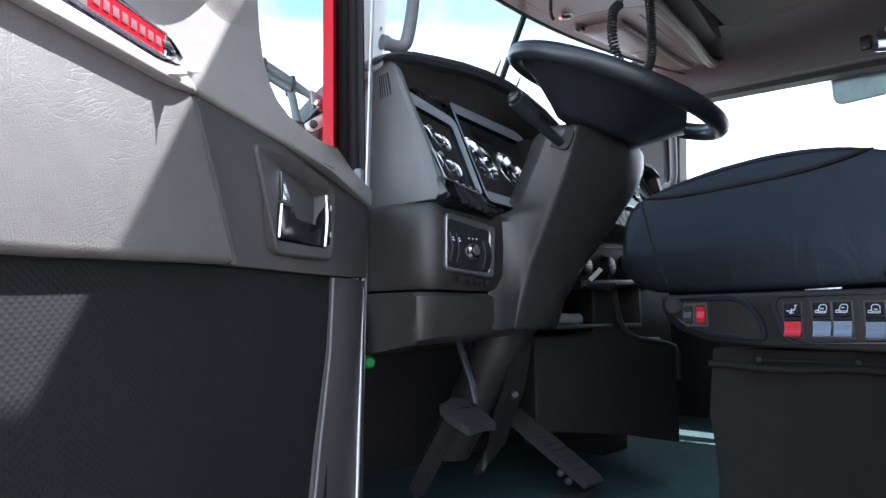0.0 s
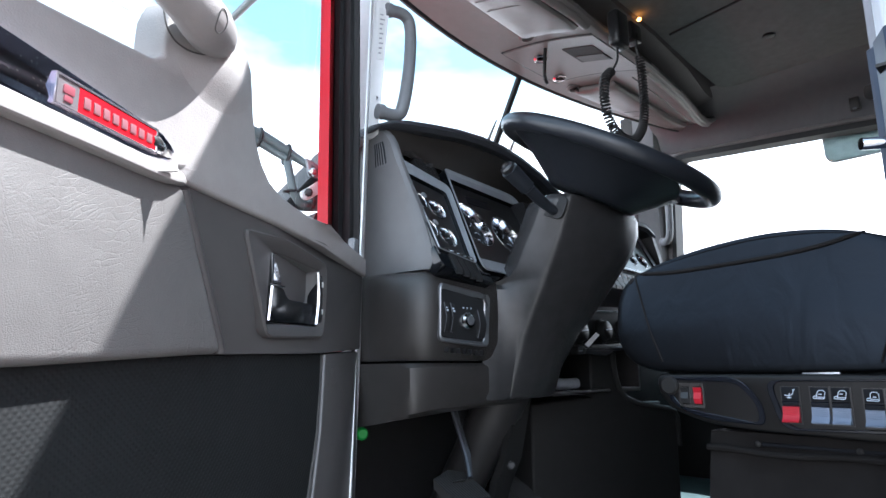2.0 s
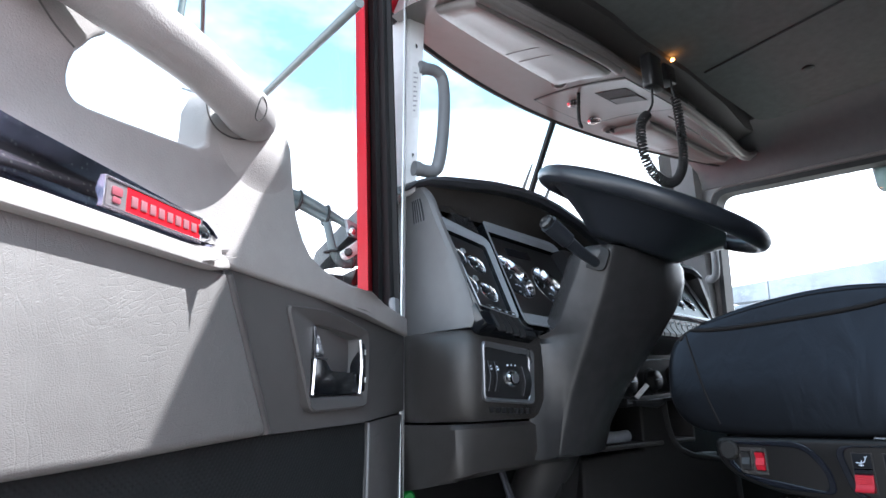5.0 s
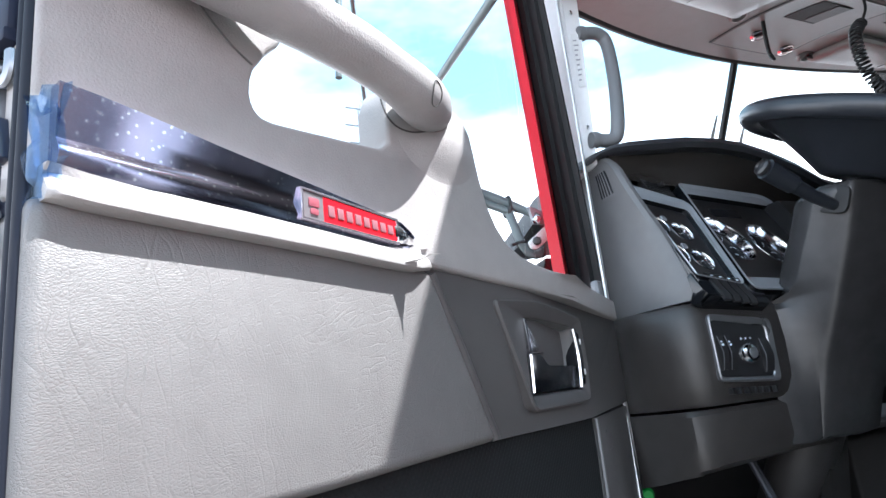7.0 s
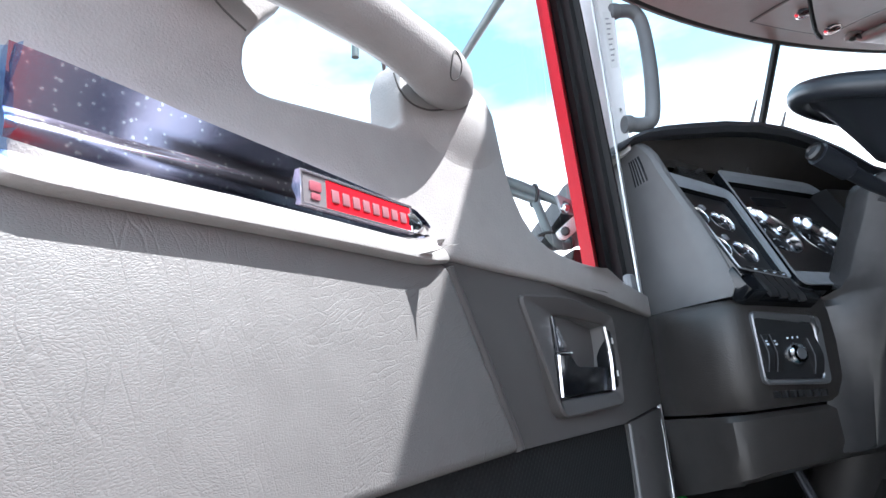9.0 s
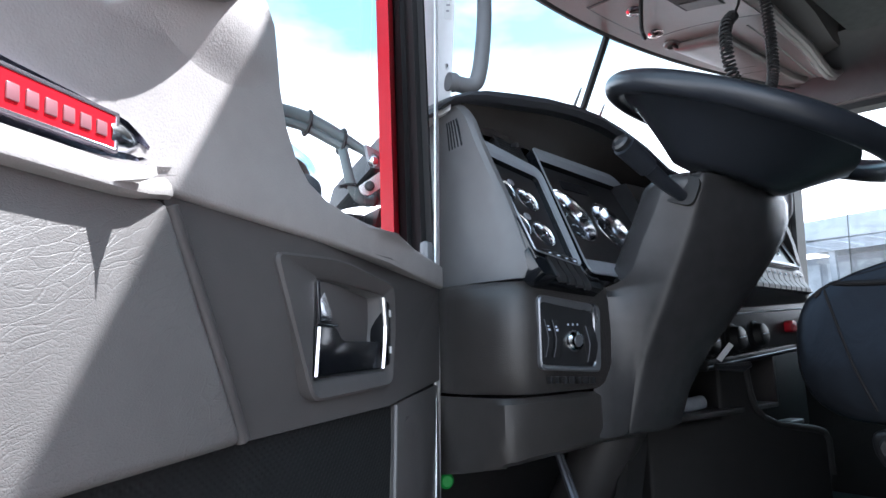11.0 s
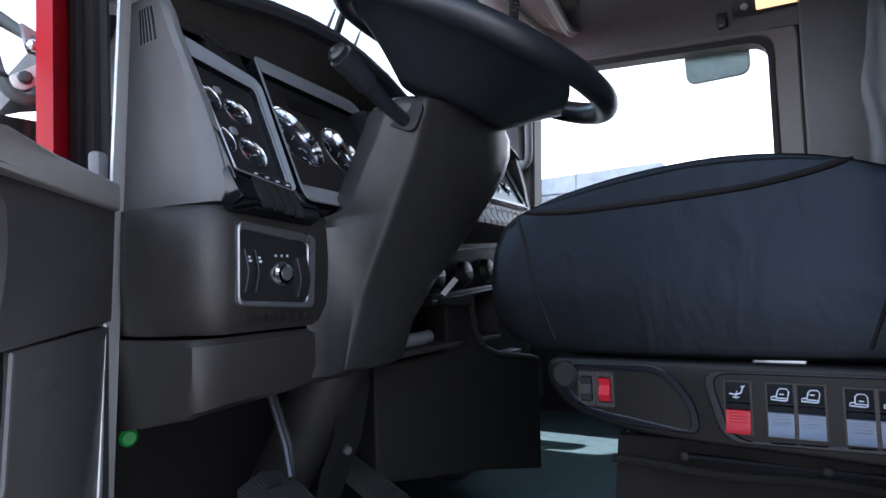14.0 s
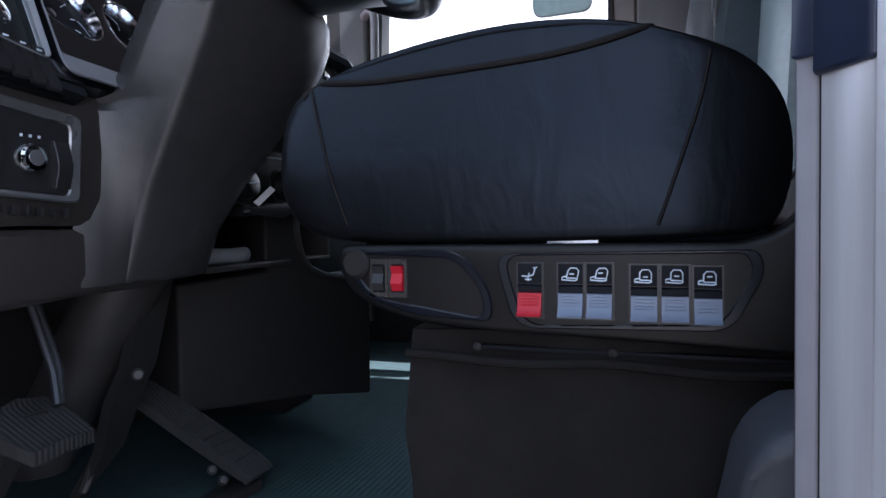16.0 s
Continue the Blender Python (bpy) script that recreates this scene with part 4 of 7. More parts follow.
part("panel_seam", tube(smooth_line([dp(u, z, 0.0158) for u, z in ((0.548, 2.172), (0.525, 2.146), (0.508, 2.131), (0.497, 2.124), (0.487, 2.119))], 4), 0.0008, 6), TAUPE_DARK, door, "thin moulding seam", local=True)

# chrome strip over a pale ledge
st = [(0.622, 2.049, 2.012, 1.997), (0.60, 2.0475, 2.012, 1.995), (0.57, 2.0445, 2.011, 1.993), (0.52, 2.0385, 2.012, 1.993), (0.46, 2.0325, 2.013, 1.993), (0.40, 2.026, 2.011, 1.990), (0.35, 2.021, 2.006, 1.987), (0.335, 2.018, 2.005, 1.988), (0.325, 2.012, 2.004, 1.991), (0.319, 2.007, 2.003, 1.996)]
def ex(u):
    """The strip stands prouder towards the door's free edge."""
    return 0.002 + 0.032 * max(0.0, u - 0.34)


def bead(u):
    """The bead under the strip's face flattens towards the badge."""
    return float(np.interp(u, (0.44, 0.52), (0.0140, 0.0190)))


rings = [[(u, 0.004, a), (u, 0.0160 + ex(u), a), (u, 0.0145 + ex(u), a - 0.45 * (a - b)), (u, 0.0135 + ex(u), b + 0.004), (u, 0.7 * bead(u) + 0.003 + ex(u), b), (u, bead(u) - 0.001 + ex(u), b - 0.003), (u, bead(u) + ex(u), 0.5 * (b + c)), (u, bead(u) - 0.002 + ex(u), c + 0.003), (u, 0.014 + ex(u), c), (u, 0.004, c)] for u, a, b, c in st]
strip = part("chrome_strip", loft(rings), STRIP_CHROME, door, "polished chrome trim strip", local=True)
part("ledge", loft([[(u, 0.004, z + 0.003), (u, 0.0165 + ex(u), z + 0.001), (u, 0.0205 + e, z - 0.004), (u, 0.0262 + e, z - 0.010), (u, 0.0285 + e, z - 0.0150), (u, 0.0282 + e, z - 0.0180), (u, 0.0255 + e, z - 0.0198), (u, 0.012, z - 0.0192)] for u, z, e in ((0.6265, 1.9985, 0.000), (0.624, 1.9985, 0.0035), (0.618, 1.998, 0.0055), (0.605, 1.9965, 0.0062), (0.57, 1.9955, 0.0060), (0.50, 1.9945, 0.0058), (0.43, 1.9930, 0.0060), (0.37, 1.9910, 0.0062), (0.345, 1.9905, 0.0058), (0.330, 1.9915, 0.004), (0.314, 1.9950, -0.001), (0.302, 1.9975, -0.008))]), TAUPE, door, "pale ledge under the strip", local=True)
# added sliver, there only to drop the pointed shadow onto the pad
sliver = bmesh.new()
sv = [sliver.verts.new(p) for p in ((0.357, 0.033, 1.9745), (0.338, 0.033, 1.9785), (0.3395, 0.050, 1.9805), (0.3365, 0.060, 1.9790), (0.3430, 0.049, 1.9775))]
sliver.faces.new(sv)
bmesh.ops.solidify(sliver, geom=sliver.faces[:], thickness=0.0005)
part("shadow_sliver", sliver, TAUPE, strip, "added sliver that casts a thin pointed shadow", local=True)
def on_strip(a, b, d):
    return (a - 0.003, d + ex(a), b - 0.0012)


BADGE_LETTER = plain("badge_pale_bar", (0.30, 0.13, 0.15), 0.3, 0.2)
BADGE_FRAME = plain("badge_frame", (0.34, 0.31, 0.35), 0.25, 0.8)
BADGE_DULL = plain("badge_dull_red", (0.26, 0.07, 0.09), 0.3)
BADGE_SILVER = plain("badge_silver", (0.34, 0.31, 0.33), 0.35, 0.7)
badge = part("badge", frame_ring([(0.457, 2.0270), (0.345, 2.0215), (0.345, 1.9975), (0.457, 2.0010)], [(0.4545, 2.0245), (0.3475, 2.0192), (0.3475, 2.0000), (0.4545, 2.0032)], on_strip, 0.010, 0.0176, 0.0005), BADGE_FRAME, strip, "bright framed name badge", local=True)
part("badge_ground", prism([(0.4545, 2.0245), (0.434, 2.0235), (0.434, 2.0026), (0.4545, 2.0032)], on_strip, 0.010, 0.0164), BADGE_SILVER, strip, "dull silver badge ground", local=True)
BADGE_RED = plain("badge_red", (0.50, 0.012, 0.022), 0.22)
part("field", prism([(0.434, 2.0235), (0.3475, 2.0192), (0.3475, 2.0000), (0.434, 2.0026)], on_strip, 0.010, 0.0168), BADGE_RED, strip, "red badge field", local=True)
for k in range(8):
    u = 0.4300 - 0.0100 * k
    zt, zb = 2.0170 - 0.0005 * k, 2.0075 - 0.00035 * k
    part("badge_bar", prism([(u, zt), (u - 0.0066, zt - 0.0003), (u - 0.0072, zb), (u - 0.0004, zb + 0.0003)], on_strip, 0.0166, 0.0181, 0.0006), BADGE_LETTER, strip, "small pale raised bar", local=True)
for z0, z1, w_ in ((2.0125, 2.0200, 0.0052), (2.0062, 2.0115, 0.0040)):
    part("badge_bar", prism(round_corners([(0.4440 + w_, z1), (0.4440 - w_, z1 - 0.0004), (0.4440 - w_, z0), (0.4440 + w_, z0 + 0.0003)], 0.0015, 3), on_strip, 0.0162, 0.0176, 0.0004), BADGE_DULL, strip, "small dull emblem block", local=True)
# the strip's tapered end under wrinkled clear film
rf0 = random.Random(8)
cap_rows = []
for k, (u, h, d) in enumerate(((0.3465, 0.0128, 0.0165), (0.340, 0.0122, 0.0175), (0.334, 0.0105, 0.0165), (0.329, 0.0080, 0.0145), (0.325, 0.0048, 0.012), (0.322, 0.0018, 0.009))):
    c = 2.0085 - 0.10 * (0.3465 - u)
    cap_rows.append([(u + rf0.uniform(-0.0006, 0.0006), d * math.sin(a) + 0.004 + rf0.uniform(-0.0006, 0.0006), c + h * math.cos(a)) for a in np.linspace(0.0, math.pi, 9)])
part("end_cap", loft(cap_rows, closed=False), CHROME_SOFT, strip, "tapered chrome end under wrinkled film", local=True)
# crumpled protective film on the strip's end
film = bmesh.new()
rngf = random.Random(5)
gridv = [[film.verts.new((0.619 + 0.0036 * i + rngf.uniform(-0.0025, 0.0025), 0.030 - 0.0035 * i + rngf.uniform(-0.0035, 0.0035), 1.985 + 0.0092 * j - 0.002 * i + rngf.uniform(-0.002, 0.002))) for j in range(8)] for i in range(5)]
for i in range(4):
    for j in range(7):
        film.faces.new((gridv[i][j], gridv[i + 1][j], gridv[i + 1][j + 1], gridv[i][j + 1]))
bmesh.ops.solidify(film, geom=film.faces[:], thickness=0.001)
part("film", film, FILM, strip, "crumpled blue protective film", local=True)

# free edge: rubber seal and latch gear
part("edge_seal", tube([(0.6305, 0.0085, z) for z in (1.24, 1.6, 2.0, 2.34)], 0.0048, 10), SEAL_BLUE, door, "blue-black rubber edge seal", local=True)
part("edge_seal", tube([(0.6320, 0.0005, z) for z in (1.24, 1.6, 2.0, 2.34)], 0.0036, 10), SEAL_BLUE, door, "blue-black rubber edge seal", local=True)
part("edge_face", box(0.620, 0.627, -0.085, -0.003, 1.24, 2.34), LATCH_BLUE, door, "dark blue door edge", local=True)
latch = part("latch", box(0.627, 0.630, -0.115, -0.004, 1.90, 2.30, 0.001), LATCH_BLUE, door, "blue-black latch case", local=True)
part("latch_block", joined(box(0.630, 0.638, -0.054, -0.010, 2.093, 2.128, 0.003), box(0.630, 0.640, -0.042, -0.008, 2.086, 2.095, 0.002)), LATCH_BLUE, latch, "blue-black moulded latch block", local=True)
part("latch_block", box(0.630, 0.634, -0.066, -0.054, 2.088, 2.150, 0.002), FILM_BLUE, latch, "pale blue film scrap", local=True)
part("latch_claw", tube(smooth_line([(0.635, -0.078, 2.076), (0.636, -0.068, 2.086), (0.636, -0.054, 2.084), (0.636, -0.036, 2.072), (0.636, -0.020, 2.064), (0.636, -0.010, 2.062), (0.636, -0.0065, 2.068), (0.636, -0.0065, 2.078)], 5), 0.0026, 8, flat=1.5), STEEL_BRIGHT, latch, "bright bent steel claw", local=True)
part("bolt", lathe([(0.0068, 0), (0.0068, 0.003), (0.0045, 0.006), (0.001, 0.0066)], facing((0.631, -0.034, 2.0785), (1, 0.35, 0)), 16), STEEL_BRIGHT, latch, "bright bolt head", local=True)
part("latch_tab", box(0.630, 0.635, -0.080, -0.028, 2.044, 2.055, 0.002), STEEL_BRIGHT, latch, "bright steel tab", local=True)
part("latch_tab", box(0.630, 0.636, -0.028, -0.0235, 2.040, 2.062, 0.001), STEEL_BRIGHT, latch, "bright steel tab", local=True)
part("latch_block", prism([(-0.060, 2.044), (-0.016, 2.040), (-0.008, 2.012), (-0.020, 2.012), (-0.056, 2.030)], lambda a, b, d: (d, a, b), 0.630, 0.638, 0.0015), BLUE_FILM, latch, "blue-grey moulded latch block", local=True)
for k in range(5):
    part("spring_turn", tube([(0.632 + 0.0014 * k, -0.040 - 0.0028 * k + 0.009 * math.cos(a), 2.018 + 0.0120 * math.sin(a)) for a in np.linspace(0, 2 * math.pi, 18, endpoint=False)], 0.0009, 6, True), STEEL_BRIGHT, latch, "bright spring turn", local=True)
part("latch_block", box(0.630, 0.640, -0.070, -0.038, 1.985, 2.006, 0.003), LATCH_BLUE, latch, "blue-black moulded latch block", local=True)
part("latch_rod", tube([(0.635, -0.022, 2.004), (0.636, -0.018, 1.996), (0.636, -0.019, 1.985)], 0.0018, 8), STEEL_BRIGHT, latch, "bright latch rod", local=True)
lower_latch = part("lock", box(0.627, 0.630, -0.115, -0.004, 1.45, 1.895, 0.001), LATCH_BLUE, door, "blue-black lock case", local=True)
part("lock_pin", tube([(0.633, -0.050, 1.986), (0.635, -0.016, 1.981)], 0.0030, 10), STEEL_BRIGHT, lower_latch, "bright lock pin", local=True)
part("lock_hook", tube(smooth_line([(0.634, -0.026, 1.992), (0.635, -0.036, 1.980), (0.635, -0.026, 1.972), (0.635, -0.020, 1.960), (0.635, -0.030, 1.948), (0.635, -0.024, 1.936)], 4), 0.0036, 8), STEEL_BRIGHT, lower_latch, "bright steel hook", local=True)
part("lock_arm", tube(smooth_line([(0.634, -0.040, 1.960), (0.635, -0.034, 1.930), (0.635, -0.030, 1.89), (0.634, -0.034, 1.82)], 4), 0.005, 8), STEEL_BRIGHT, lower_latch, "bright lock arm", local=True)


def dh(u, z, d):
    return dp(u + 0.010, z - 0.001, d)


# inner release handle in its recessed surround
bez = round_corners([(0.183, 1.961), (0.085, 1.966), (-0.022, 1.949), (-0.026, 1.90), (-0.012, 1.844), (0.130, 1.839)], [0.012, 0.03, 0.012, 0.03, 0.014, 0.014], 5)
hole_ = round_corners([(0.121, 1.943), (0.085, 1.944), (0.0, 1.937), (-0.010, 1.90), (-0.003, 1.860), (0.124, 1.857)], [0.004, 0.02, 0.006, 0.02, 0.006, 0.004], 5)
rel = part("release_handle", frame_ring(bez, hole_, dh, -0.02, 0.014, 0.0025, 0.008), TAUPE_DARK, door, "dark recessed handle surround", local=True)
part("recess", joined(frame_ring(hole_, [(0.06 + (a - 0.06) * 0.86, 1.90 + (b - 1.90) * 0.86) for a, b in hole_], dh, -0.028, 0.007, 0, -0.026),
                      prism([(0.06 + (a - 0.06) * 0.88, 1.90 + (b - 1.90) * 0.88) for a, b in hole_], dh, -0.031, -0.0255)), GREY, rel, "shallow grey cup", local=True)
part("cup_step", prism([(0.062, 1.93), (0.03, 1.928), (0.03, 1.88), (0.062, 1.88)], dh, -0.026, -0.017, 0.002), GREY, rel, local=True)
part("lever", prism(round_corners([(0.118, 1.903), (0.085, 1.903), (0.075, 1.890), (0.004, 1.889), (0.000, 1.862), (0.120, 1.860)], [0.001, 0.006, 0.010, 0.004, 0.003, 0.001], 4), dh, -0.024, 0.006, 0.004, 3), GLOSS_BLACK, rel, "glossy black release lever", local=True)
part("lever_top", prism([(0.117, 1.941), (0.101, 1.941), (0.086, 1.918), (0.083, 1.906), (0.117, 1.906)], dh, -0.024, 0.004, 0.005, 3), CHROME_SOFT, rel, "polished upper grip", local=True)
part("edge_line", tube([dh(0.119, 1.942, 0.009), dh(0.117, 1.906, 0.009)], 0.0022, 6), RING, rel, "chrome edge line", local=True)
part("edge_line", tube([dh(0.117, 1.902, 0.009), dh(0.122, 1.860, 0.009)], 0.0022, 6), RING, rel, "chrome edge line", local=True)
part("edge_line", tube([dh(0.117, 1.9045, 0.006), dh(0.084, 1.9045, 0.006)], 0.0015, 6), RING, rel, "chrome edge line", local=True)
part("edge_line", tube(smooth_line([dh(0.000, 1.935, 0.008), dh(-0.0035, 1.90, 0.008), dh(0.002, 1.862, 0.008)], 4), 0.0026, 6), RING, rel, "chrome edge line", local=True)
part("lock_rocker", prism(round_corners([(-0.004, 1.932), (-0.012, 1.928), (-0.017, 1.90), (-0.010, 1.866), (-0.002, 1.864)], 0.003, 3), dh, -0.01, 0.010, 0.002), GLOSS_BLACK, rel, "black lock rocker", local=True)
for z in (1.918, 1.880):
    part("icon", prism([(-0.009, z + 0.004), (-0.0135, z + 0.004), (-0.0135, z - 0.003), (-0.009, z - 0.003)], dh, 0.0102, 0.0108), WHITE, rel, "small white lock mark", local=True)

# window upright, seals and glass; the belt seal along the sill
def lean(u, d, z):
    k = (z - 2.05) / 0.55
    return (u - 0.030 * k, d - 0.022 * k, z)


ZS = (1.95, 2.2, 2.5, 2.85)
part("window_frame", loft([[lean(*p, z) for p in ((-0.226, -0.102), (-0.262, -0.115), (-0.300, -0.131), (-0.302, -0.15), (-0.230, -0.126))] for z in ZS]), RED, door, "red painted window upright", local=True)
for k in range(5):
    a0 = Vector((-0.300, -0.130)).lerp(Vector((-0.262, -0.052)), k / 5 + 0.01)
    a1 = Vector((-0.300, -0.130)).lerp(Vector((-0.262, -0.052)), (k + 1) / 5 - 0.02)
    b0 = Vector((0.012, -0.004)) * (1.0 if k % 2 else 0.35)
    part("seal", loft([[lean(*p, z) for p in (a0, a0 + b0, a1 + b0, a1)] for z in ZS]), RUBBER, door, "black ribbed rubber door seal", local=True)
g = part("pane", sheet([(-0.21, 2.0), (0.63, 2.0), (0.63, 2.85), (-0.24, 2.85)], lambda a, b, d: (a, d - 0.05 * max(0, -a) / 0.2, b), -0.066), GLASS, door, "clear door window glass", local=True)
g.visible_shadow = False
part("channel_end", box(-0.246, -0.225, -0.062, -0.046, 1.99, 2.035, 0.006), GRAB, door, "grey window channel end", local=True)

# ---- mirror outside the door ----
mirror = thing("door_mirror", "chrome door mirror on a tubular arm with black ties", "mirror", (0.68, 1.05, 2.1))
arm = smooth_line([(0.690, 1.030, 2.190), (0.662, 1.055, 2.216), (0.62, 1.072, 2.240), (0.58, 1.08, 2.256), (0.53, 1.082, 2.260), (0.47, 1.083, 2.258), (0.38, 1.08, 2.25)], 6)
part("arm", tube(arm, [0.005 + 0.0075 * min(1.0, i / 12) for i in range(len(arm))], 12), GLAZED, mirror, "grey tubular arm")
part("hose", tube([p + Vector((0.0, -0.004, -0.018)) for p in arm[8:]], 0.0075, 8), GLAZED, mirror, "grey cable sleeve")
for k in (9, 17, 25):
    part("tie", tube([arm[k] + Vector((0.004 * math.sin(a), 0.0135 * math.cos(a), -0.0065 + 0.0205 * math.sin(a))) for a in np.linspace(0, 2 * math.pi, 14, endpoint=False)], 0.0032, 6, True), RUBBER, mirror, "black cable tie")
part("stay", tube(smooth_line([arm[9] + Vector((0, 0, -0.012)), (0.644, 1.055, 2.185), (0.650, 1.05, 2.150), (0.663, 1.05, 2.128), (0.682, 1.05, 2.121), (0.700, 1.05, 2.130)], 5), 0.0085, 10), GLAZED, mirror, "grey cable sleeve")
part("tie", tube([(0.650 + 0.0098 * math.cos(a), 1.05 + 0.0098 * math.sin(a), 2.144) for a in np.linspace(0, 2 * math.pi, 14, endpoint=False)], 0.003, 6, True), RUBBER, mirror, "black cable tie")
part("tie_end", tube([(0.640, 1.045, 2.142), (0.626, 1.043, 2.138)], 0.003, 6), RUBBER, mirror, "black cable tie end")
part("tie", tube([(0.694, 1.05 + 0.009 * math.cos(a), 2.127 + 0.009 * math.sin(a)) for a in np.linspace(0, 2 * math.pi, 14, endpoint=False)], 0.004, 6, True), RUBBER, mirror, "black rubber grommet")
part("foot_plate", prism(round_corners([(0.668, 2.214), (0.712, 2.198), (0.712, 2.176), (0.678, 2.178)], 0.004, 3), lambda a, b, d: (a, 1.034 + d, b), -0.002, 0.006, 0.001), SILVER, mirror, "bright pressed foot")
part("bracket", prism(round_corners([(0.655, 2.140), (0.706, 2.178), (0.706, 2.150), (0.672, 2.126), (0.660, 2.128)], 0.004, 3), lambda a, b, d: (a, 1.030 + d, b), -0.002, 0.004, 0.001), WHITE, mirror, "white folded bracket")
for x, z, m_ in ((0.679, 2.184, CHROME), (0.671, 2.141, SILVER_DARK)):
    part("bolt", lathe([(0.0085, -0.004), (0.0085, 0.005), (0.006, 0.008), (0.001, 0.009)], facing((x, 1.026, z), (-0.35, -0.92, -0.1)), 8), m_, mirror, "hexagon bolt head")
PERFORATED = plain("perforated_chrome", (0.55, 0.55, 0.56), 0.25, 1.0)
pn, pl = PERFORATED.node_tree.nodes, PERFORATED.node_tree.links
p_co, p_dots, p_cut, p_mix = pn.new("ShaderNodeTexCoord"), pn.new("ShaderNodeTexVoronoi"), pn.new("ShaderNodeMath"), pn.new("ShaderNodeMix")
p_dots.inputs["Scale"].default_value, p_dots.inputs["Randomness"].default_value = 95, 0.15
p_cut.operation, p_cut.inputs[1].default_value = "LESS_THAN", 0.42
p_mix.data_type = "RGBA"
p_mix.inputs["A"].default_value, p_mix.inputs["B"].default_value = (0.55, 0.55, 0.56, 1), (0.01, 0.01, 0.01, 1)
pl.new(p_co.outputs["Object"], p_dots.inputs["Vector"])
pl.new(p_dots.outputs["Distance"], p_cut.inputs[0])
pl.new(p_cut.outputs[0], p_mix.inputs["Factor"])
pl.new(p_mix.outputs["Result"], pn["Principled BSDF"].inputs["Base Color"])
cleaner = thing("air_cleaner", "chrome air cleaner with a perforated band beside the bonnet", "air cleaner", (0.60, 1.34, 1.2))
cm = Matrix.Translation((0.60, 1.34, 0))
part("dome", lathe([(0.130, 2.172), (0.130, 2.200), (0.126, 2.225), (0.112, 2.252), (0.085, 2.276), (0.045, 2.292), (0.004, 2.298)], cm, 48), CHROME, cleaner, "polished chrome dome")
part("screen", lathe([(0.130, 2.126), (0.131, 2.170)], cm, 48), PERFORATED, cleaner, "perforated chrome band")
part("body", lathe([(0.126, 1.30), (0.130, 1.32), (0.130, 2.118), (0.128, 2.126)], cm, 48), CHROME, cleaner, "polished chrome barrel")
part("bracket", box(0.60, 0.92, 1.32, 1.37, 1.55, 1.62, 0.006), SILVER_DARK, cleaner, "steel mounting bracket")
rod = thing("mirror_stay", "grey steel stay rod running forward outside the window", "rod", (0.50, 0.95, 2.42))
part("rod", tube([(0.4368, 0.62, 2.3745), (0.50, 1.05, 2.447), (0.60, 1.72, 2.56)], 0.007, 10), GLAZED, rod)

part("upright", tube([(0.281, 0.90, 2.366), (0.290, 0.90, 2.49), (0.306, 0.90, 2.72)], 0.0055, 10), GLAZED, rod, "grey upright tube")
part("cross_tube", tube(smooth_line([(0.306, 0.90, 2.72), (0.36, 1.05, 2.76), (0.50, 1.45, 2.70), (0.60, 1.72, 2.56)], 5), 0.0055, 8), GLAZED, rod, "grey cross tube")

# ---- dashboard ----
dash = thing("dashboard", "grey and black truck dashboard with instrument pods", "dashboard", (1.3, 1.0, 1.7))
I_N = Vector((0.128, -0.856, 0.497))


def instr(x, z, d=0.0):
    """A point on the leaning instrument face; d: proud of it."""
    return Vector((x, 0.80 + 0.58 * (z - 2) + 0.15 * (x - 0.9), z)) + I_N * d


def centre(x, z, d=0.0):
    """A point on the centre instrument face, turned towards the driver."""
    return Vector((x, 0.80 + 0.50 * (z - 2) + 0.10 * (x - 1.5), z)) + Vector((-0.09, -0.89, 0.45)) * d


# end panel, upper grey and lower black
end_rows = []
for z, xa, ya, xb, yb in ((1.973, 0.722, 0.925, 0.784, 0.795), (1.985, 0.722, 0.925, 0.787, 0.789), (2.01, 0.722, 0.925, 0.789, 0.792), (2.05, 0.728, 0.935, 0.790, 0.808), (2.10, 0.733, 0.94, 0.790, 0.830), (2.15, 0.740, 0.945, 0.789, 0.856), (2.20, 0.745, 0.95, 0.788, 0.880), (2.24, 0.750, 0.955, 0.791, 0.900), (2.262, 0.760, 0.965, 0.797, 0.92), (2.280, 0.760, 0.965, 0.800, 0.94)):
    xa, ya = line_at(z).x + 0.028, line_at(z).y + 0.030
    end_rows.append([(xa, ya, z), (xa + (xb - xa) * 0.25 - 0.002, ya + (yb - ya) * 0.25, z), (xa + (xb - xa) * 0.5 - 0.005, ya + (yb - ya) * 0.5, z), (xa + (xb - xa) * 0.75 - 0.005, ya + (yb - ya) * 0.75, z), (xb - 0.008, yb + 0.010, z), (xb - 0.002, yb + 0.003, z), (xb + 0.006, yb + 0.002, z), (xb + 0.02, yb + 0.016, z), (xb + 0.06, yb + 0.16, z), (xa + 0.03, ya + 0.1, z)])
endp = part("end_panel", loft(end_rows), GREY, dash, "grey moulded end panel")


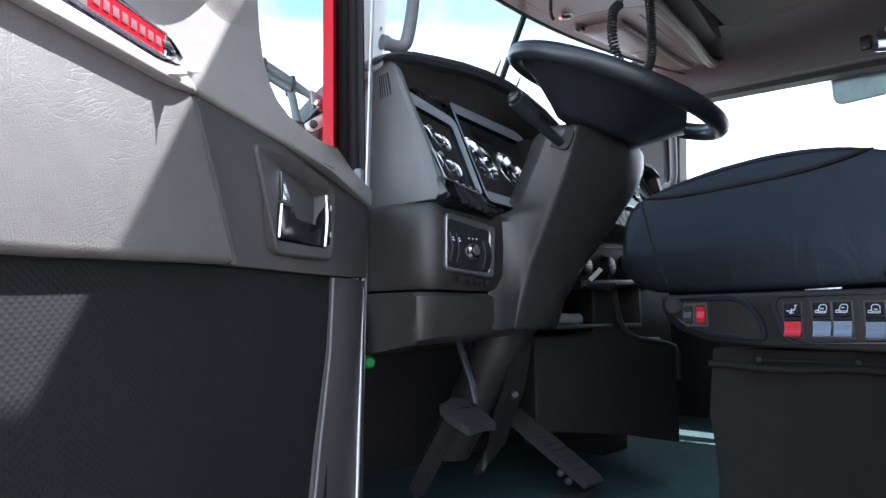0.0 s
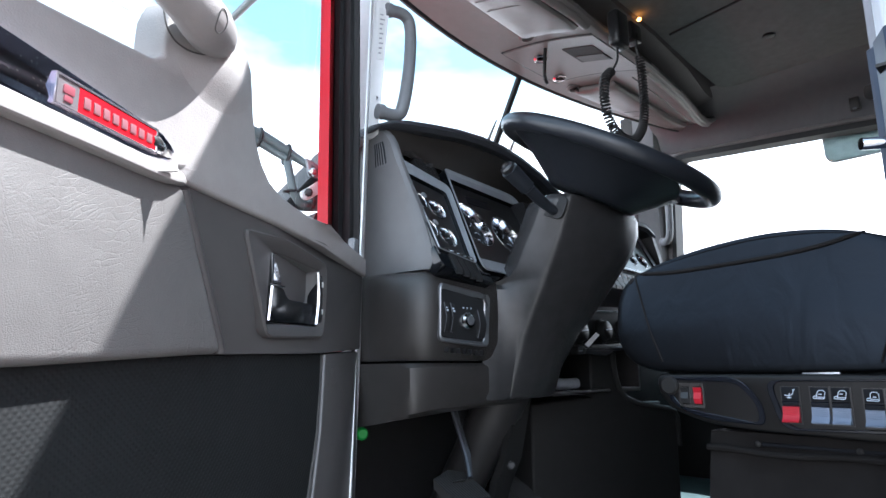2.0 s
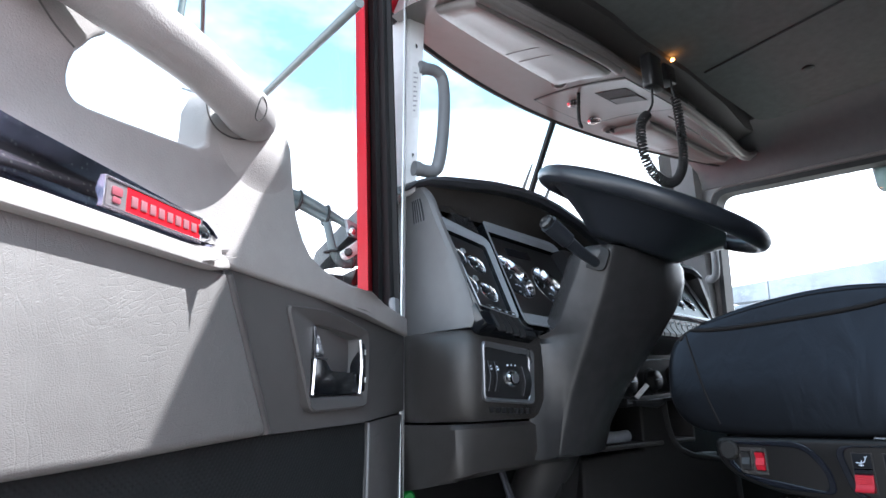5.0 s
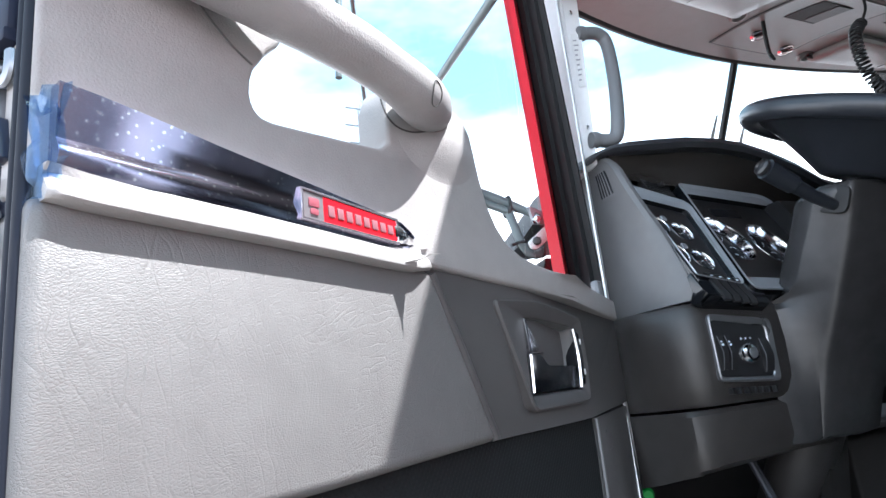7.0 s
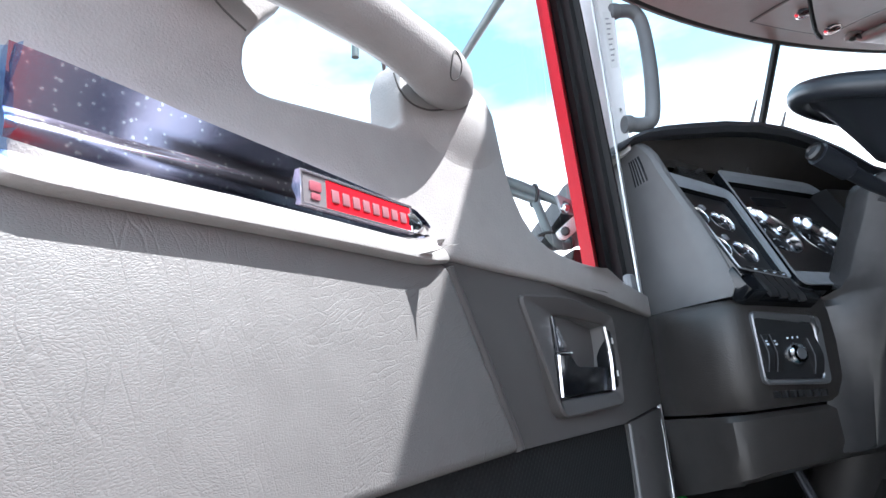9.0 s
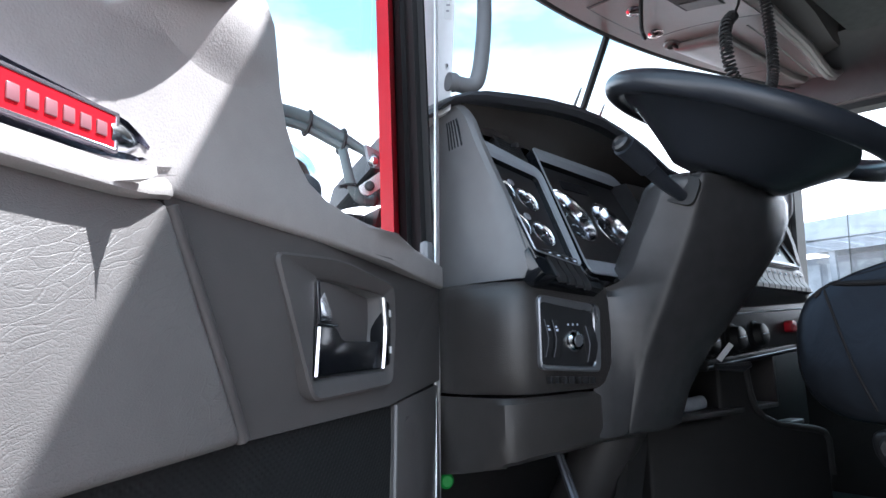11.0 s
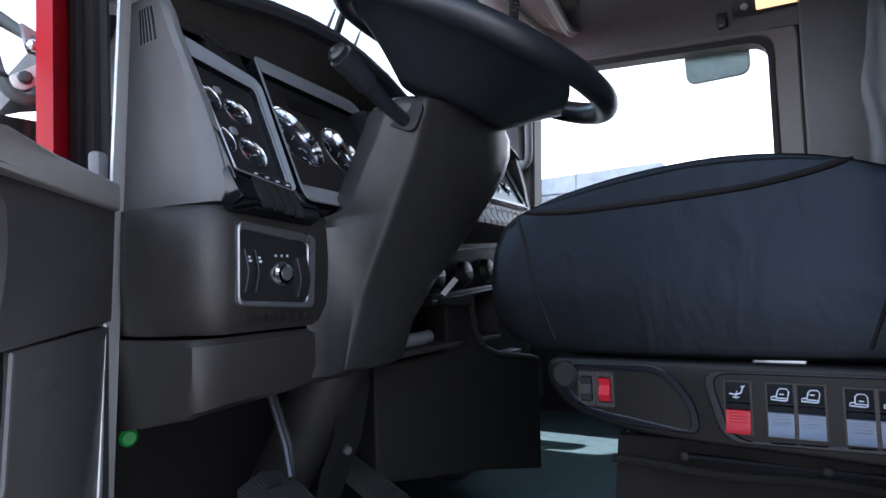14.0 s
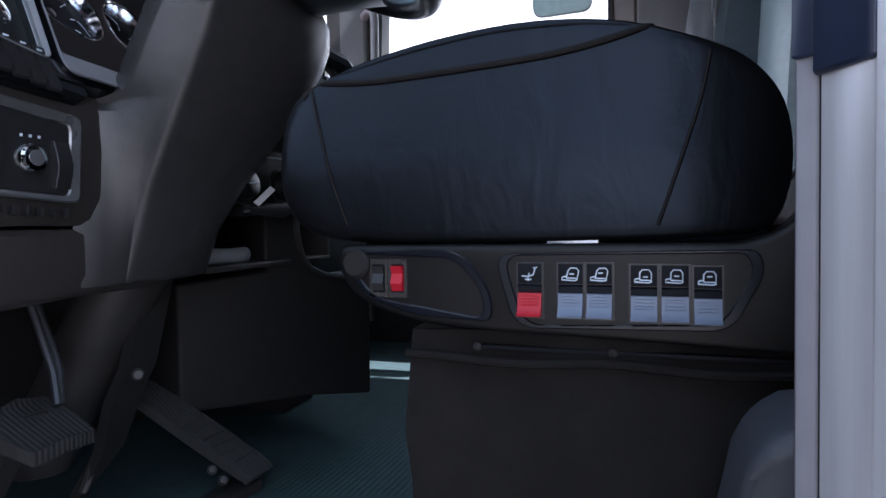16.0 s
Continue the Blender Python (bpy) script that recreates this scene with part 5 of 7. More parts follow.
def on_end(a, z, d=0.0):
    """A point on the end panel: a from 0 at the door to 1 at the driver's edge."""
    for (z0, xa, ya, xb, yb), (z1, xa1, ya1, xb1, yb1) in zip(END, END[1:]):
        if z0 <= z <= z1:
            k = (z - z0) / (z1 - z0)
            p = Vector((xa + (xb - xa) * a, ya + (yb - ya) * a, z)).lerp(Vector((xa1 + (xb1 - xa1) * a, ya1 + (yb1 - ya1) * a, z)), k)
            return p + Vector((-0.9, -0.42, 0.05)).normalized() * (d + 0.0008) - Vector((float(np.interp(a, (0, 0.25, 0.5, 0.75, 1.0), (0, 0.002, 0.005, 0.005, 0.008))), 0, 0))


END = [(r[0][2], r[0][0], r[0][1], r[4][0] + 0.008, r[4][1] - 0.010) for r in end_rows]
vent = part("demister_vent", loft([[on_end(a, z, 0.0) for a in (0.29, 0.40, 0.50, 0.57, 0.64)] for z in (2.196, 2.20, 2.22, 2.24, 2.254)], closed=False), TRIM_DARK, endp, "dark demister grille")
for k in range(5):
    a = 0.32 + 0.075 * k
    part("slot", tube([on_end(a + 0.003 * i, 2.199 + 0.013 * i, -0.0010) for i in range(5)], 0.0021, 6), SEAL, vent, "dark slot")

low_rows = []
for z, g_ in ((1.8125, 0.006), (1.82, 0.0), (1.845, -0.006), (1.90, -0.010), (1.945, -0.008), (1.962, -0.002), (1.970, 0.006)):
    low_rows.append([(0.748, 0.955, z), (0.737 + g_, 0.905, z), (0.745 + g_, 0.87, z), (0.757 + g_, 0.84 + g_, z), (0.766 + g_, 0.820 + g_, z), (0.777 + 0.6 * g_, 0.806 + g_, z), (0.792, 0.800 + g_, z), (0.82, 0.799 + g_, z), (0.96, 0.803 + g_, z), (1.02, 0.82, z), (1.02, 1.1, z), (0.78, 1.1, z)])
part("switch_housing", loft(low_rows), BLACK, dash, "black moulded lower housing")
kick_rows = []
for z, g_ in ((1.692, 0.016), (1.70, 0.006), (1.73, 0.0), (1.77, 0.0), (1.798, 0.0), (1.808, 0.006)):
    k = 1 - (z - 1.692) / 0.116
    kick_rows.append([(0.738, 0.965, z), (0.745, 0.90, z + 0.010 * k), (0.750, 0.86, z + 0.018 * k), (0.752 + g_, 0.835, z + 0.022 * k), (0.756 + g_, 0.820 + g_, z + 0.024 * k), (0.768 + g_, 0.812 + g_, z + 0.026 * k), (0.80, 0.808 + g_, z + 0.030 * k), (0.96, 0.806 + g_, z + 0.036 * k), (1.05, 0.82, z + 0.036 * k), (1.05, 1.1, z), (0.78, 1.1, z)])
part("knee_panel", loft(kick_rows), BLACK, dash, "black knee panel")

# light switch panel in its silver frame
def face(x, z, d):
    return (x, 0.792 - d, z)


out_ = round_corners([(0.798, 1.950), (0.931, 1.936), (0.924, 1.837), (0.796, 1.846)], 0.012, 5)
inn_ = round_corners([(0.803, 1.940), (0.915, 1.925), (0.911, 1.846), (0.801, 1.853)], 0.008, 5)
sw = part("light_switch_panel", prism(inn_, face, -0.004, 0.003), BLACK_SMOOTH, dash, "black light switch panel")
part("frame", frame_ring(out_, inn_, face, -0.004, 0.007, 0.003, 0.004), FRAME_GREY, sw, "silver frame")
for x0, x1, zc in ((0.806, 0.818, 1.889), (0.822, 0.834, 1.888), (0.893, 0.912, 1.879)):
    rk = part("rocker", loft([[face(x, zc + h, d) for x, d in ((x0, 0.002), (x0, dd), (x1, dd), (x1, 0.002))] for h, dd in ((-0.026, 0.005), (-0.010, 0.010), (0.0, 0.0115), (0.012, 0.009), (0.026, 0.005))]), BLACK_SMOOTH, sw, "black rocker switch")
    part("edge", tube([face(x0 + 0.001, zc + h, dd + 0.0004) for h, dd in ((-0.026, 0.005), (-0.010, 0.010), (0.0, 0.0115), (0.012, 0.009), (0.026, 0.005))], 0.0007, 5), SILVER_DULL, rk, "thin pale edge")
    if x0 < 0.85:
        part("mark", prism([(x0 + 0.004, zc + 0.0175), (x1 - 0.005, zc + 0.0175), (x1 - 0.005, zc + 0.0150), (x0 + 0.004, zc + 0.0150)], face, 0.0070, 0.0086), MARK, rk, "small white lamp mark")
        part("mark", prism([(x0 + 0.004, zc + 0.013), (x1 - 0.004, zc + 0.013), (x1 - 0.004, zc + 0.010), (x0 + 0.004, zc + 0.010)], face, 0.0088, 0.0098), MARK, rk, "small white lamp mark")
kn = part("knob", lathe([(0.0165, 0.0), (0.0165, 0.004), (0.0145, 0.007), (0.0130, 0.010), (0.0105, 0.0108), (0.002, 0.0108)], facing((0.868, 0.790, 1.884), (0, -1, 0)), 28), CHROME, sw, "bright round light knob")
part("cap", lathe([(0.0085, 0.0105), (0.0085, 0.0116), (0.0005, 0.012)], facing((0.868, 0.790, 1.884), (0, -1, 0)), 20), SILVER_DULL, kn, "dull grip cap")
for k in range(3):
    part("mark", prism([(0.857 + 0.010 * k, 1.909), (0.860 + 0.010 * k, 1.909), (0.860 + 0.010 * k, 1.906), (0.857 + 0.010 * k, 1.906)], face, 0.0032, 0.0036), MARK, sw, "small pale mark")
for k in range(7):
    part("button", box(0.815 + 0.0152 * k, 0.820 + 0.0152 * k, 0.787, 0.796, 1.826 - 0.0008 * k, 1.836 - 0.0008 * k, 0.001), BLACK_SMOOTH, sw, "small black button")

# hood over the instruments
hood = []
for x, zt, yf in ((0.768, 2.279, 0.955), (0.780, 2.292, 0.932), (0.80, 2.299, 0.915), (0.83, 2.305, 0.903), (0.90, 2.316, 0.902), (0.98, 2.327, 0.905), (1.06, 2.332, 0.908), (1.14, 2.330, 0.912), (1.22, 2.318, 0.917), (1.30, 2.296, 0.92), (1.38, 2.262, 0.922), (1.48, 2.230, 0.90), (1.58, 2.218, 0.865), (1.70, 2.208, 0.85), (1.745, 2.19, 0.85)):
    k = min(1.0, 0.30 + (x - 0.768) * 9)
    hood.append([(x, yf + 0.10, zt - 0.034 * k), (x, yf + 0.04, zt - 0.030 * k), (x, yf + 0.008, zt - 0.027 * k), (x, yf, zt - 0.018 * k), (x, yf + 0.006, zt - 0.006 * k), (x, yf + 0.03, zt), (x, yf + 0.10, zt + 0.004), (x, yf + 0.20, zt - 0.002), (x, yf + 0.38, zt - 0.06), (x, yf + 0.42, zt - 0.12)])
part("hood", loft(hood), HOOD, dash, "black padded instrument hood")
part("brow", loft([[(r[2][0], r[2][1] + 0.016, r[2][2] + 0.003), (r[2][0], r[2][1] + 0.024, r[2][2] - 0.016), (r[2][0], r[2][1] + 0.034, r[2][2] - 0.034), instr(r[2][0], 2.232 if r[2][0] < 1.25 else 2.21, -0.004)] for r in hood[2:11]], closed=False), BROW, dash, "glossy dark brown brow under the hood")
part("hood_side", loft([[(1.745, 0.83, 2.0), (1.762, 0.83, 2.0), (1.762, 1.2, 2.0), (1.745, 1.2, 2.0)], [(1.735, 0.84, 2.10), (1.752, 0.84, 2.10), (1.752, 1.2, 2.10), (1.735, 1.2, 2.10)], [(1.725, 0.86, 2.195), (1.740, 0.86, 2.195), (1.740, 1.2, 2.195), (1.725, 1.2, 2.195)]]), BLACK, dash, "black padded edge")
part("instrument_face", loft([[instr(x, z, -0.05) for x in (0.812, 0.9, 1.1, 1.30)] for z in (1.955, 2.1, 2.30)], closed=False), BLACK_SMOOTH, dash, "black instrument face")
part("face_lip", loft([[instr(x, 1.972, d) for x in (0.79, 0.9, 1.0, 1.1)] for d in (-0.02, 0.002, 0.004)], closed=False), GLOSS_BLACK, dash, "glossy black lower lip")


def dial_rim(at, normal, r, sides=28):
    """The outline of a round hole in plan co-ordinates x, z."""
    m = facing(at, normal)
    return [((m @ Vector((r * math.cos(a), r * math.sin(a), 0))).x, (m @ Vector((r * math.cos(a), r * math.sin(a), 0))).z) for a in np.linspace(0, 2 * math.pi, sides, endpoint=False)]


def inside(p, outline):
    hit = False
    for i in range(len(outline)):
        (x0, y0), (x1, y1) = outline[i - 1], outline[i]
        if (y0 > p[1]) != (y1 > p[1]) and p[0] < x0 + (p[1] - y0) * (x1 - x0) / (y1 - y0):
            hit = not hit
    return hit


def drilled(outline, holes, place, d):
    """A face plate with round openings, one sheet over the pod's body."""
    flat, edges = [], []
    for ring in [outline] + holes:
        base = len(flat)
        flat += [Vector(p) for p in ring]
        edges += [(base + i, base + (i + 1) % len(ring)) for i in range(len(ring))]
    vs, _, fs, *_ = delaunay_2d_cdt(flat, edges, [], 0, 1e-6)
    b = bmesh.new()
    bv = [b.verts.new(place(p.x, p.y, d)) for p in vs]
    for f in fs:
        c = sum((vs[i] for i in f), Vector((0, 0))) / len(f)
        if inside(c, outline) and not any(inside(c, h) for h in holes):
            b.faces.new([bv[i] for i in f])
    bmesh.ops.delete(b, geom=[v for v in b.verts if not v.link_faces], context="VERTS")
    return b


def trimmed(bm, x):
    """The mesh cut off at the panel's edge x."""
    if x:
        bmesh.ops.bisect_plane(bm, geom=bm.verts[:] + bm.edges[:] + bm.faces[:], plane_co=(x, 0, 0), plane_no=(-1, 0, 0), clear_outer=True)
    return bm


def gauge(parent, at, normal, r, needle=0.0, edge=None):
    """A sunk dial with a bright deep ring and a needle; at lies on the panel's face."""
    face_m = facing(at, normal)
    low = -0.50 * r
    m = face_m @ Matrix.Translation((0, 0, low))
    gd = part("gauge", trimmed(lathe([(r * 0.96, -0.003), (r * 0.96, 0.0), (0.0005, 0.0004)], m, 28), edge), DIAL, parent, "black round gauge")
    part("ring", trimmed(lathe([(r * 0.90, low + 0.0004), (r * 0.915, 0.72 * low), (r * 0.945, 0.35 * low), (r * 0.985, 0.0), (r * 1.01, 0.0010), (r * 1.03, 0.0008), (r * 1.035, -0.0004)], face_m, 44, False), edge), RING, gd, "polished deep ring")
    na = radians(needle)
    d = Vector((math.cos(na), math.sin(na), 0))
    part("needle", tube([m @ Vector((0, 0, 0.003)), m @ (d * r * 0.7 + Vector((0, 0, 0.003)))], [max(0.0009, r * 0.035), 0.0006], 6), ORANGE, gd, "red needle")
    part("hub", lathe([(r * 0.12, 0.0), (r * 0.12, 0.005), (0.0005, 0.0055)], m, 12), BLACK_SMOOTH, gd)
    for k in range(11 if r > 0.03 else 5):
        a = radians(225 - 270 * k / (10 if r > 0.03 else 4))
        e = Vector((math.cos(a), math.sin(a), 0))
        part("tick", tube([m @ (e * r * 0.70 + Vector((0, 0, 0.0008))), m @ (e * r * 0.84 + Vector((0, 0, 0.0008)))], max(0.0005, r * 0.014), 4), MARK, gd, "pale scale mark")
    return gd


def inst(a, b, d):
    return instr(a, b, d)


# left pod: silver surround, four small gauges, two lamps, rocker row
po = round_corners([(0.802, 2.203), (0.936, 2.174), (0.897, 1.990), (0.792, 2.008)], [0.004, 0.022, 0.012, 0.004], 5)
pi_ = round_corners([(0.804, 2.174), (0.916, 2.156), (0.885, 1.994), (0.794, 2.010)], [0.004, 0.008, 0.008, 0.004], 5)
POD_DIALS = ((0.813, 2.122, 200), (0.864, 2.110, 150), (0.806, 2.060, 190), (0.858, 2.049, 140))
pod = part("gauge_pod", drilled(pi_, [dial_rim(instr(x, z, -0.004), I_N, 0.0222) for x, z, nd in POD_DIALS], inst, -0.004), BLACK_SMOOTH, dash, "black gauge panel")
part("backing", prism(pi_, inst, -0.024, -0.0175), BLACK_SMOOTH, pod, "black backing")
part("surround_base", frame_ring(grown(po, 0.0008), grown(pi_, -0.0005), inst, -0.022, 0.0045), GLOSS_BLACK, pod, "gloss black base of the surround")
part("surround", frame_ring(po, pi_, inst, 0.005, 0.009, 0.0012, 0.001), BAND, pod, "silver painted surround")
for x, z, nd in POD_DIALS:
    gauge(pod, instr(x, z, -0.004), I_N, 0.0226, nd, edge=0.796)
for x, z in ((0.838, 2.136), (0.834, 2.074)):
    part("lamp", prism(round_corners([(x - 0.006, z - 0.005), (x + 0.006, z - 0.005), (x + 0.006, z + 0.005), (x - 0.006, z + 0.005)], 0.003, 3), inst, -0.004, -0.0005, 0.001), SILVER, pod, "small pale lamp")
for k in range(4):
    x = 0.828 + 0.0190 * k
    zc = 1.992 - 0.0028 * k
    rk = part("rocker", loft([[instr(x + a, zc + h, d) for a, d in ((-0.0082, 0.0), (-0.0082, dd), (0.0082, dd), (0.0082, 0.0))] for h, dd in ((-0.027, 0.004), (-0.020, 0.007), (0.0, 0.005), (0.020, 0.006), (0.024, 0.002))]), BLACK_SMOOTH, pod, "black rocker switch")
    part("mark", prism([(x - 0.003, zc + 0.0165), (x + 0.0035, zc + 0.0165), (x + 0.0035, zc + 0.0148), (x - 0.003, zc + 0.0142)], inst, 0.005, 0.0064), MARK, rk, "small pale symbol")
part("side_edge", prism([(0.790, 2.212), (0.800, 2.207), (0.795, 1.998), (0.789, 1.998)], inst, -0.016, 0.004), GLOSS_BLACK, pod, "black panel edge")
part("lower_plate", prism(round_corners([(0.786, 2.016), (0.94, 1.992), (0.935, 1.958), (0.788, 1.976)], [0.004, 0.004, 0.006, 0.012], 4), inst, -0.03, 0.0015, 0.001), GLOSS_BLACK, pod, "glossy black plate under the gauges")
# main cluster
co_ = round_corners([(0.957, 2.228), (1.262, 2.226), (1.215, 1.978), (0.912, 1.982)], [0.006, 0.05, 0.02, 0.02], 6)
ci_ = round_corners([(0.9605, 2.203), (1.238, 2.196), (1.202, 2.003), (0.9165, 2.007)], [0.002, 0.02, 0.012, 0.012], 6)
BIG_DIALS = ((0.992, 2.103, 215), (1.120, 2.096, 225))
clus = part("speedometer_panel", drilled(ci_, [dial_rim(instr(x, z, -0.006), I_N, 0.0552, 40) for x, z, nd in BIG_DIALS], inst, -0.006), BLACK_SMOOTH, dash, "black panel with the two large dials")
part("backing", prism(ci_, inst, -0.046, -0.0395), BLACK_SMOOTH, clus, "black backing")
part("surround_base", frame_ring(grown(co_, 0.0008), grown(ci_, -0.0005), inst, -0.044, 0.0045), GLOSS_BLACK, clus, "gloss black base of the surround")
part("surround", frame_ring(co_, ci_, inst, 0.005, 0.008, 0.0012, -0.003), BAND, clus, "silver painted surround")
for x, z, nd in BIG_DIALS:
    gauge(clus, instr(x, z, -0.006), I_N, 0.0558, nd)
part("display", prism(round_corners([(1.01, 2.178), (1.10, 2.180), (1.10, 2.160), (1.01, 2.158)], 0.003, 3), inst, -0.008, -0.004, 0.001), DIAL, clus, "dark message display")
# air vents between hood and cluster
for x0, x1, z in ((0.868, 0.935, 2.222), (1.268, 1.33, 2.205)):
    va = part("air_vent", prism([(x0, z + 0.018), (x1, z + 0.010), (x1, z - 0.022), (x0, z - 0.014)], inst, -0.02, -0.004), RUBBER, dash, "black air vent")
    for k in range(5):
        part("slat", tube([instr(x0 + 0.002, z + 0.012 - 0.006 * k, -0.004), instr(x1 - 0.002, z + 0.006 - 0.006 * k, -0.004)], 0.0014, 6), BLACK_SMOOTH, va)
    part("tab", box((x0 + x1) / 2 - 0.004, (x0 + x1) / 2 + 0.004, instr((x0 + x1) / 2, z).y - 0.012, instr((x0 + x1) / 2, z).y, z - 0.004, z + 0.004, 0.001), BLACK_SMOOTH, va)

# centre: gauge pod turned to the driver, rocker row, heater panel, ledge, open bin
part("centre_body", loft([[(1.22, 0.812, z), (1.76, 0.85, z), (1.76, 1.25, z), (1.22, 1.25, z)] for z in (1.845, 1.975)] + [[(1.22, 0.93, 2.20), (1.74, 0.92, 2.19), (1.74, 1.25, 2.19), (1.22, 1.25, 2.20)]]), BLACK_SMOOTH, dash, "black centre section")
ro = round_corners([(1.29, 2.195), (1.700, 2.188), (1.722, 2.030), (1.29, 2.030)], 0.012, 5)
ri = round_corners([(1.30, 2.180), (1.684, 2.172), (1.703, 2.040), (1.30, 2.040)], 0.008, 5)
C_N = (-0.09, -0.89, 0.45)
SMALL_DIALS = [(1.345 + 0.068 * k + 0.012 * j, z, k, j) for k in range(5) for j, z in enumerate((2.134, 2.078))]
cpod = part("centre_pod", drilled(ri, [dial_rim(centre(x, z, 0.013), C_N, 0.0222) for x, z, k, j in SMALL_DIALS], centre, 0.013), BLACK_SMOOTH, dash, "black centre gauge panel")
part("backing", prism(ri, centre, -0.008, -0.001), BLACK_SMOOTH, cpod, "black backing")
part("surround_base", frame_ring(grown(ro, 0.0008), grown(ri, -0.0005), centre, -0.006, 0.018), GLOSS_BLACK, cpod, "gloss black base of the surround")
part("surround", frame_ring(ro, ri, centre, 0.0185, 0.022, 0.0012, 0.014), FRAME_GREY, cpod, "silver painted surround")
for x, z, k, j in SMALL_DIALS:
    gauge(cpod, centre(x, z, 0.013), C_N, 0.0225, 200 - 20 * k)
part("rail", prism([(1.29, 2.030), (1.725, 2.030), (1.73, 2.016), (1.29, 2.016)], centre, 0.0, 0.012, 0.001), BLACK_SMOOTH, dash, "black rail over the switch row")
for k in range(13):
    x = 1.315 + 0.032 * k
    rk = part("rocker", loft([[centre(x + a, 2.003 + h, d) for a, d in ((-0.014, 0.0), (-0.014, dd), (0.014, dd), (0.014, 0.0))] for h, dd in ((-0.026, 0.009), (-0.020, 0.013), (-0.004, 0.009), (0.016, 0.015), (0.020, 0.007))]), HEATER, dash, "black rocker switch")
    part("mark", prism([(x - 0.004, 2.013), (x + 0.004, 2.013), (x + 0.004, 2.010), (x - 0.004, 2.010)], centre, 0.009, 0.0142), MARK, rk, "small pale symbol")


def heat(x, z, d):
    return (x, 0.806 + 0.07 * (x - 1.3) - d, z)


hp = part("heater_panel", prism(round_corners([(1.23, 1.945), (1.74, 1.972), (1.74, 1.868), (1.23, 1.848)], 0.01, 4), heat, -0.03, 0.008, 0.003), HEATER, dash, "black heater control panel")
part("fascia", loft([[centre(x, 2.030, 0.004) for x in (1.29, 1.5, 1.73)], [centre(x, 1.978, 0.008) for x in (1.27, 1.5, 1.735)], [heat(x, 1.950 + 0.052 * (x - 1.23), 0.016) for x in (1.24, 1.5, 1.74)], [heat(x, 1.932 + 0.052 * (x - 1.23), 0.010) for x in (1.24, 1.5, 1.74)]], closed=False), BLACK_SMOOTH, dash, "black slanting fascia under the switch row")
part("strip", tube([heat(1.235, 1.922, 0.010), heat(1.73, 1.946, 0.010)], 0.0020, 6), BAND, hp, "thin silver line")
for x, z in ((1.222, 1.874), (1.335, 1.880), (1.441, 1.886)):
    k_ = part("knob", lathe([(0.029, 0.0), (0.029, 0.006), (0.024, 0.009), (0.021, 0.022), (0.018, 0.024), (0.002, 0.024)], facing(heat(x, z, 0.006), (0.05, -1, 0.1)), 24), HEATER, hp, "black heater knob")
    part("pointer", tube([heat(x - 0.012, z + 0.002, 0.031), heat(x + 0.014, z + 0.004, 0.031)], 0.0009, 5), MARK, k_, "pale pointer line")
    part("ring", lathe([(0.032, 0.0), (0.033, 0.003), (0.0305, 0.005), (0.0295, 0.002)], facing(heat(x, z, 0.006), (0.05, -1, 0.1)), 28), BLACK_SMOOTH, k_, "thin raised ring")
for x, col_ in ((1.612, PADDLE_RED), (1.69, PADDLE_GREY)):
    part("valve_knob", prism(round_corners([(x - 0.016, 1.916), (x + 0.016, 1.916), (x + 0.016, 1.890), (x - 0.016, 1.890)], 0.009, 4), heat, 0.006, 0.026, 0.005), col_, hp, "square push-pull brake valve knob")
part("ledge", prism([(1.22, 1.844), (1.64, 1.864), (1.64, 1.848), (1.22, 1.824)], heat, -0.02, 0.012, 0.003), HEATER, dash, "black ledge")
part("ledge_edge", tube([heat(1.22, 1.832, 0.013), heat(1.64, 1.855, 0.013)], 0.0018, 6), SILVER_DULL, dash, "thin bright ledge edge")
part("bin", joined(box(1.18, 1.56, 0.83, 1.15, 1.735, 1.745, 0.002), box(1.18, 1.56, 1.14, 1.15, 1.745, 1.84), box(1.55, 1.56, 0.83, 1.14, 1.745, 1.84)), BLACK, dash, "open black bin")
tag = thing("key_tag", "small white paper tag on a black key by the heater knobs", "tag", (1.250, 0.78, 1.85))
tg = facing((1.252, 0.772, 1.858), (-0.2, -1, 0.2))
part("paper", prism([(-0.026, -0.012), (-0.016, -0.018), (0.026, 0.010), (0.016, 0.016)], lambda a, b, d: tg @ Vector((a, b, d)), 0.0, 0.0012), PAPER, tag)
part("key", tube([tg @ Vector((-0.03, -0.026, 0.0)), tg @ Vector((0.03, -0.030, 0.004)), tg @ Vector((0.045, -0.026, 0.01))], [0.006, 0.009, 0.005], 8), BLACK_SMOOTH, tag, "black key grip")
cloth = thing("folded_cloth", "folded pale grey cloth lying in the open bin", "cloth", (1.27, 0.87, 1.745))
part("roll", tube(smooth_line([(1.19, 0.865, 1.758), (1.23, 0.862, 1.760), (1.28, 0.866, 1.758), (1.33, 0.872, 1.759)], 5), 0.011, 12, flat=1.2), material("pale_cloth", (0.26, 0.27, 0.29), 0.9, var=0.15, bump=0.5, bump_scale=90), cloth)
part("fold", tube(smooth_line([(1.20, 0.90, 1.754), (1.27, 0.905, 1.756), (1.34, 0.90, 1.754)], 5), 0.009, 10, flat=1.1), material("pale_cloth_fold", (0.22, 0.23, 0.25), 0.9, var=0.15, bump=0.5, bump_scale=90), cloth)
green = thing("green_tag", "bright green plastic tag beside the knee panel", "tag", (0.765, 0.97, 1.68))
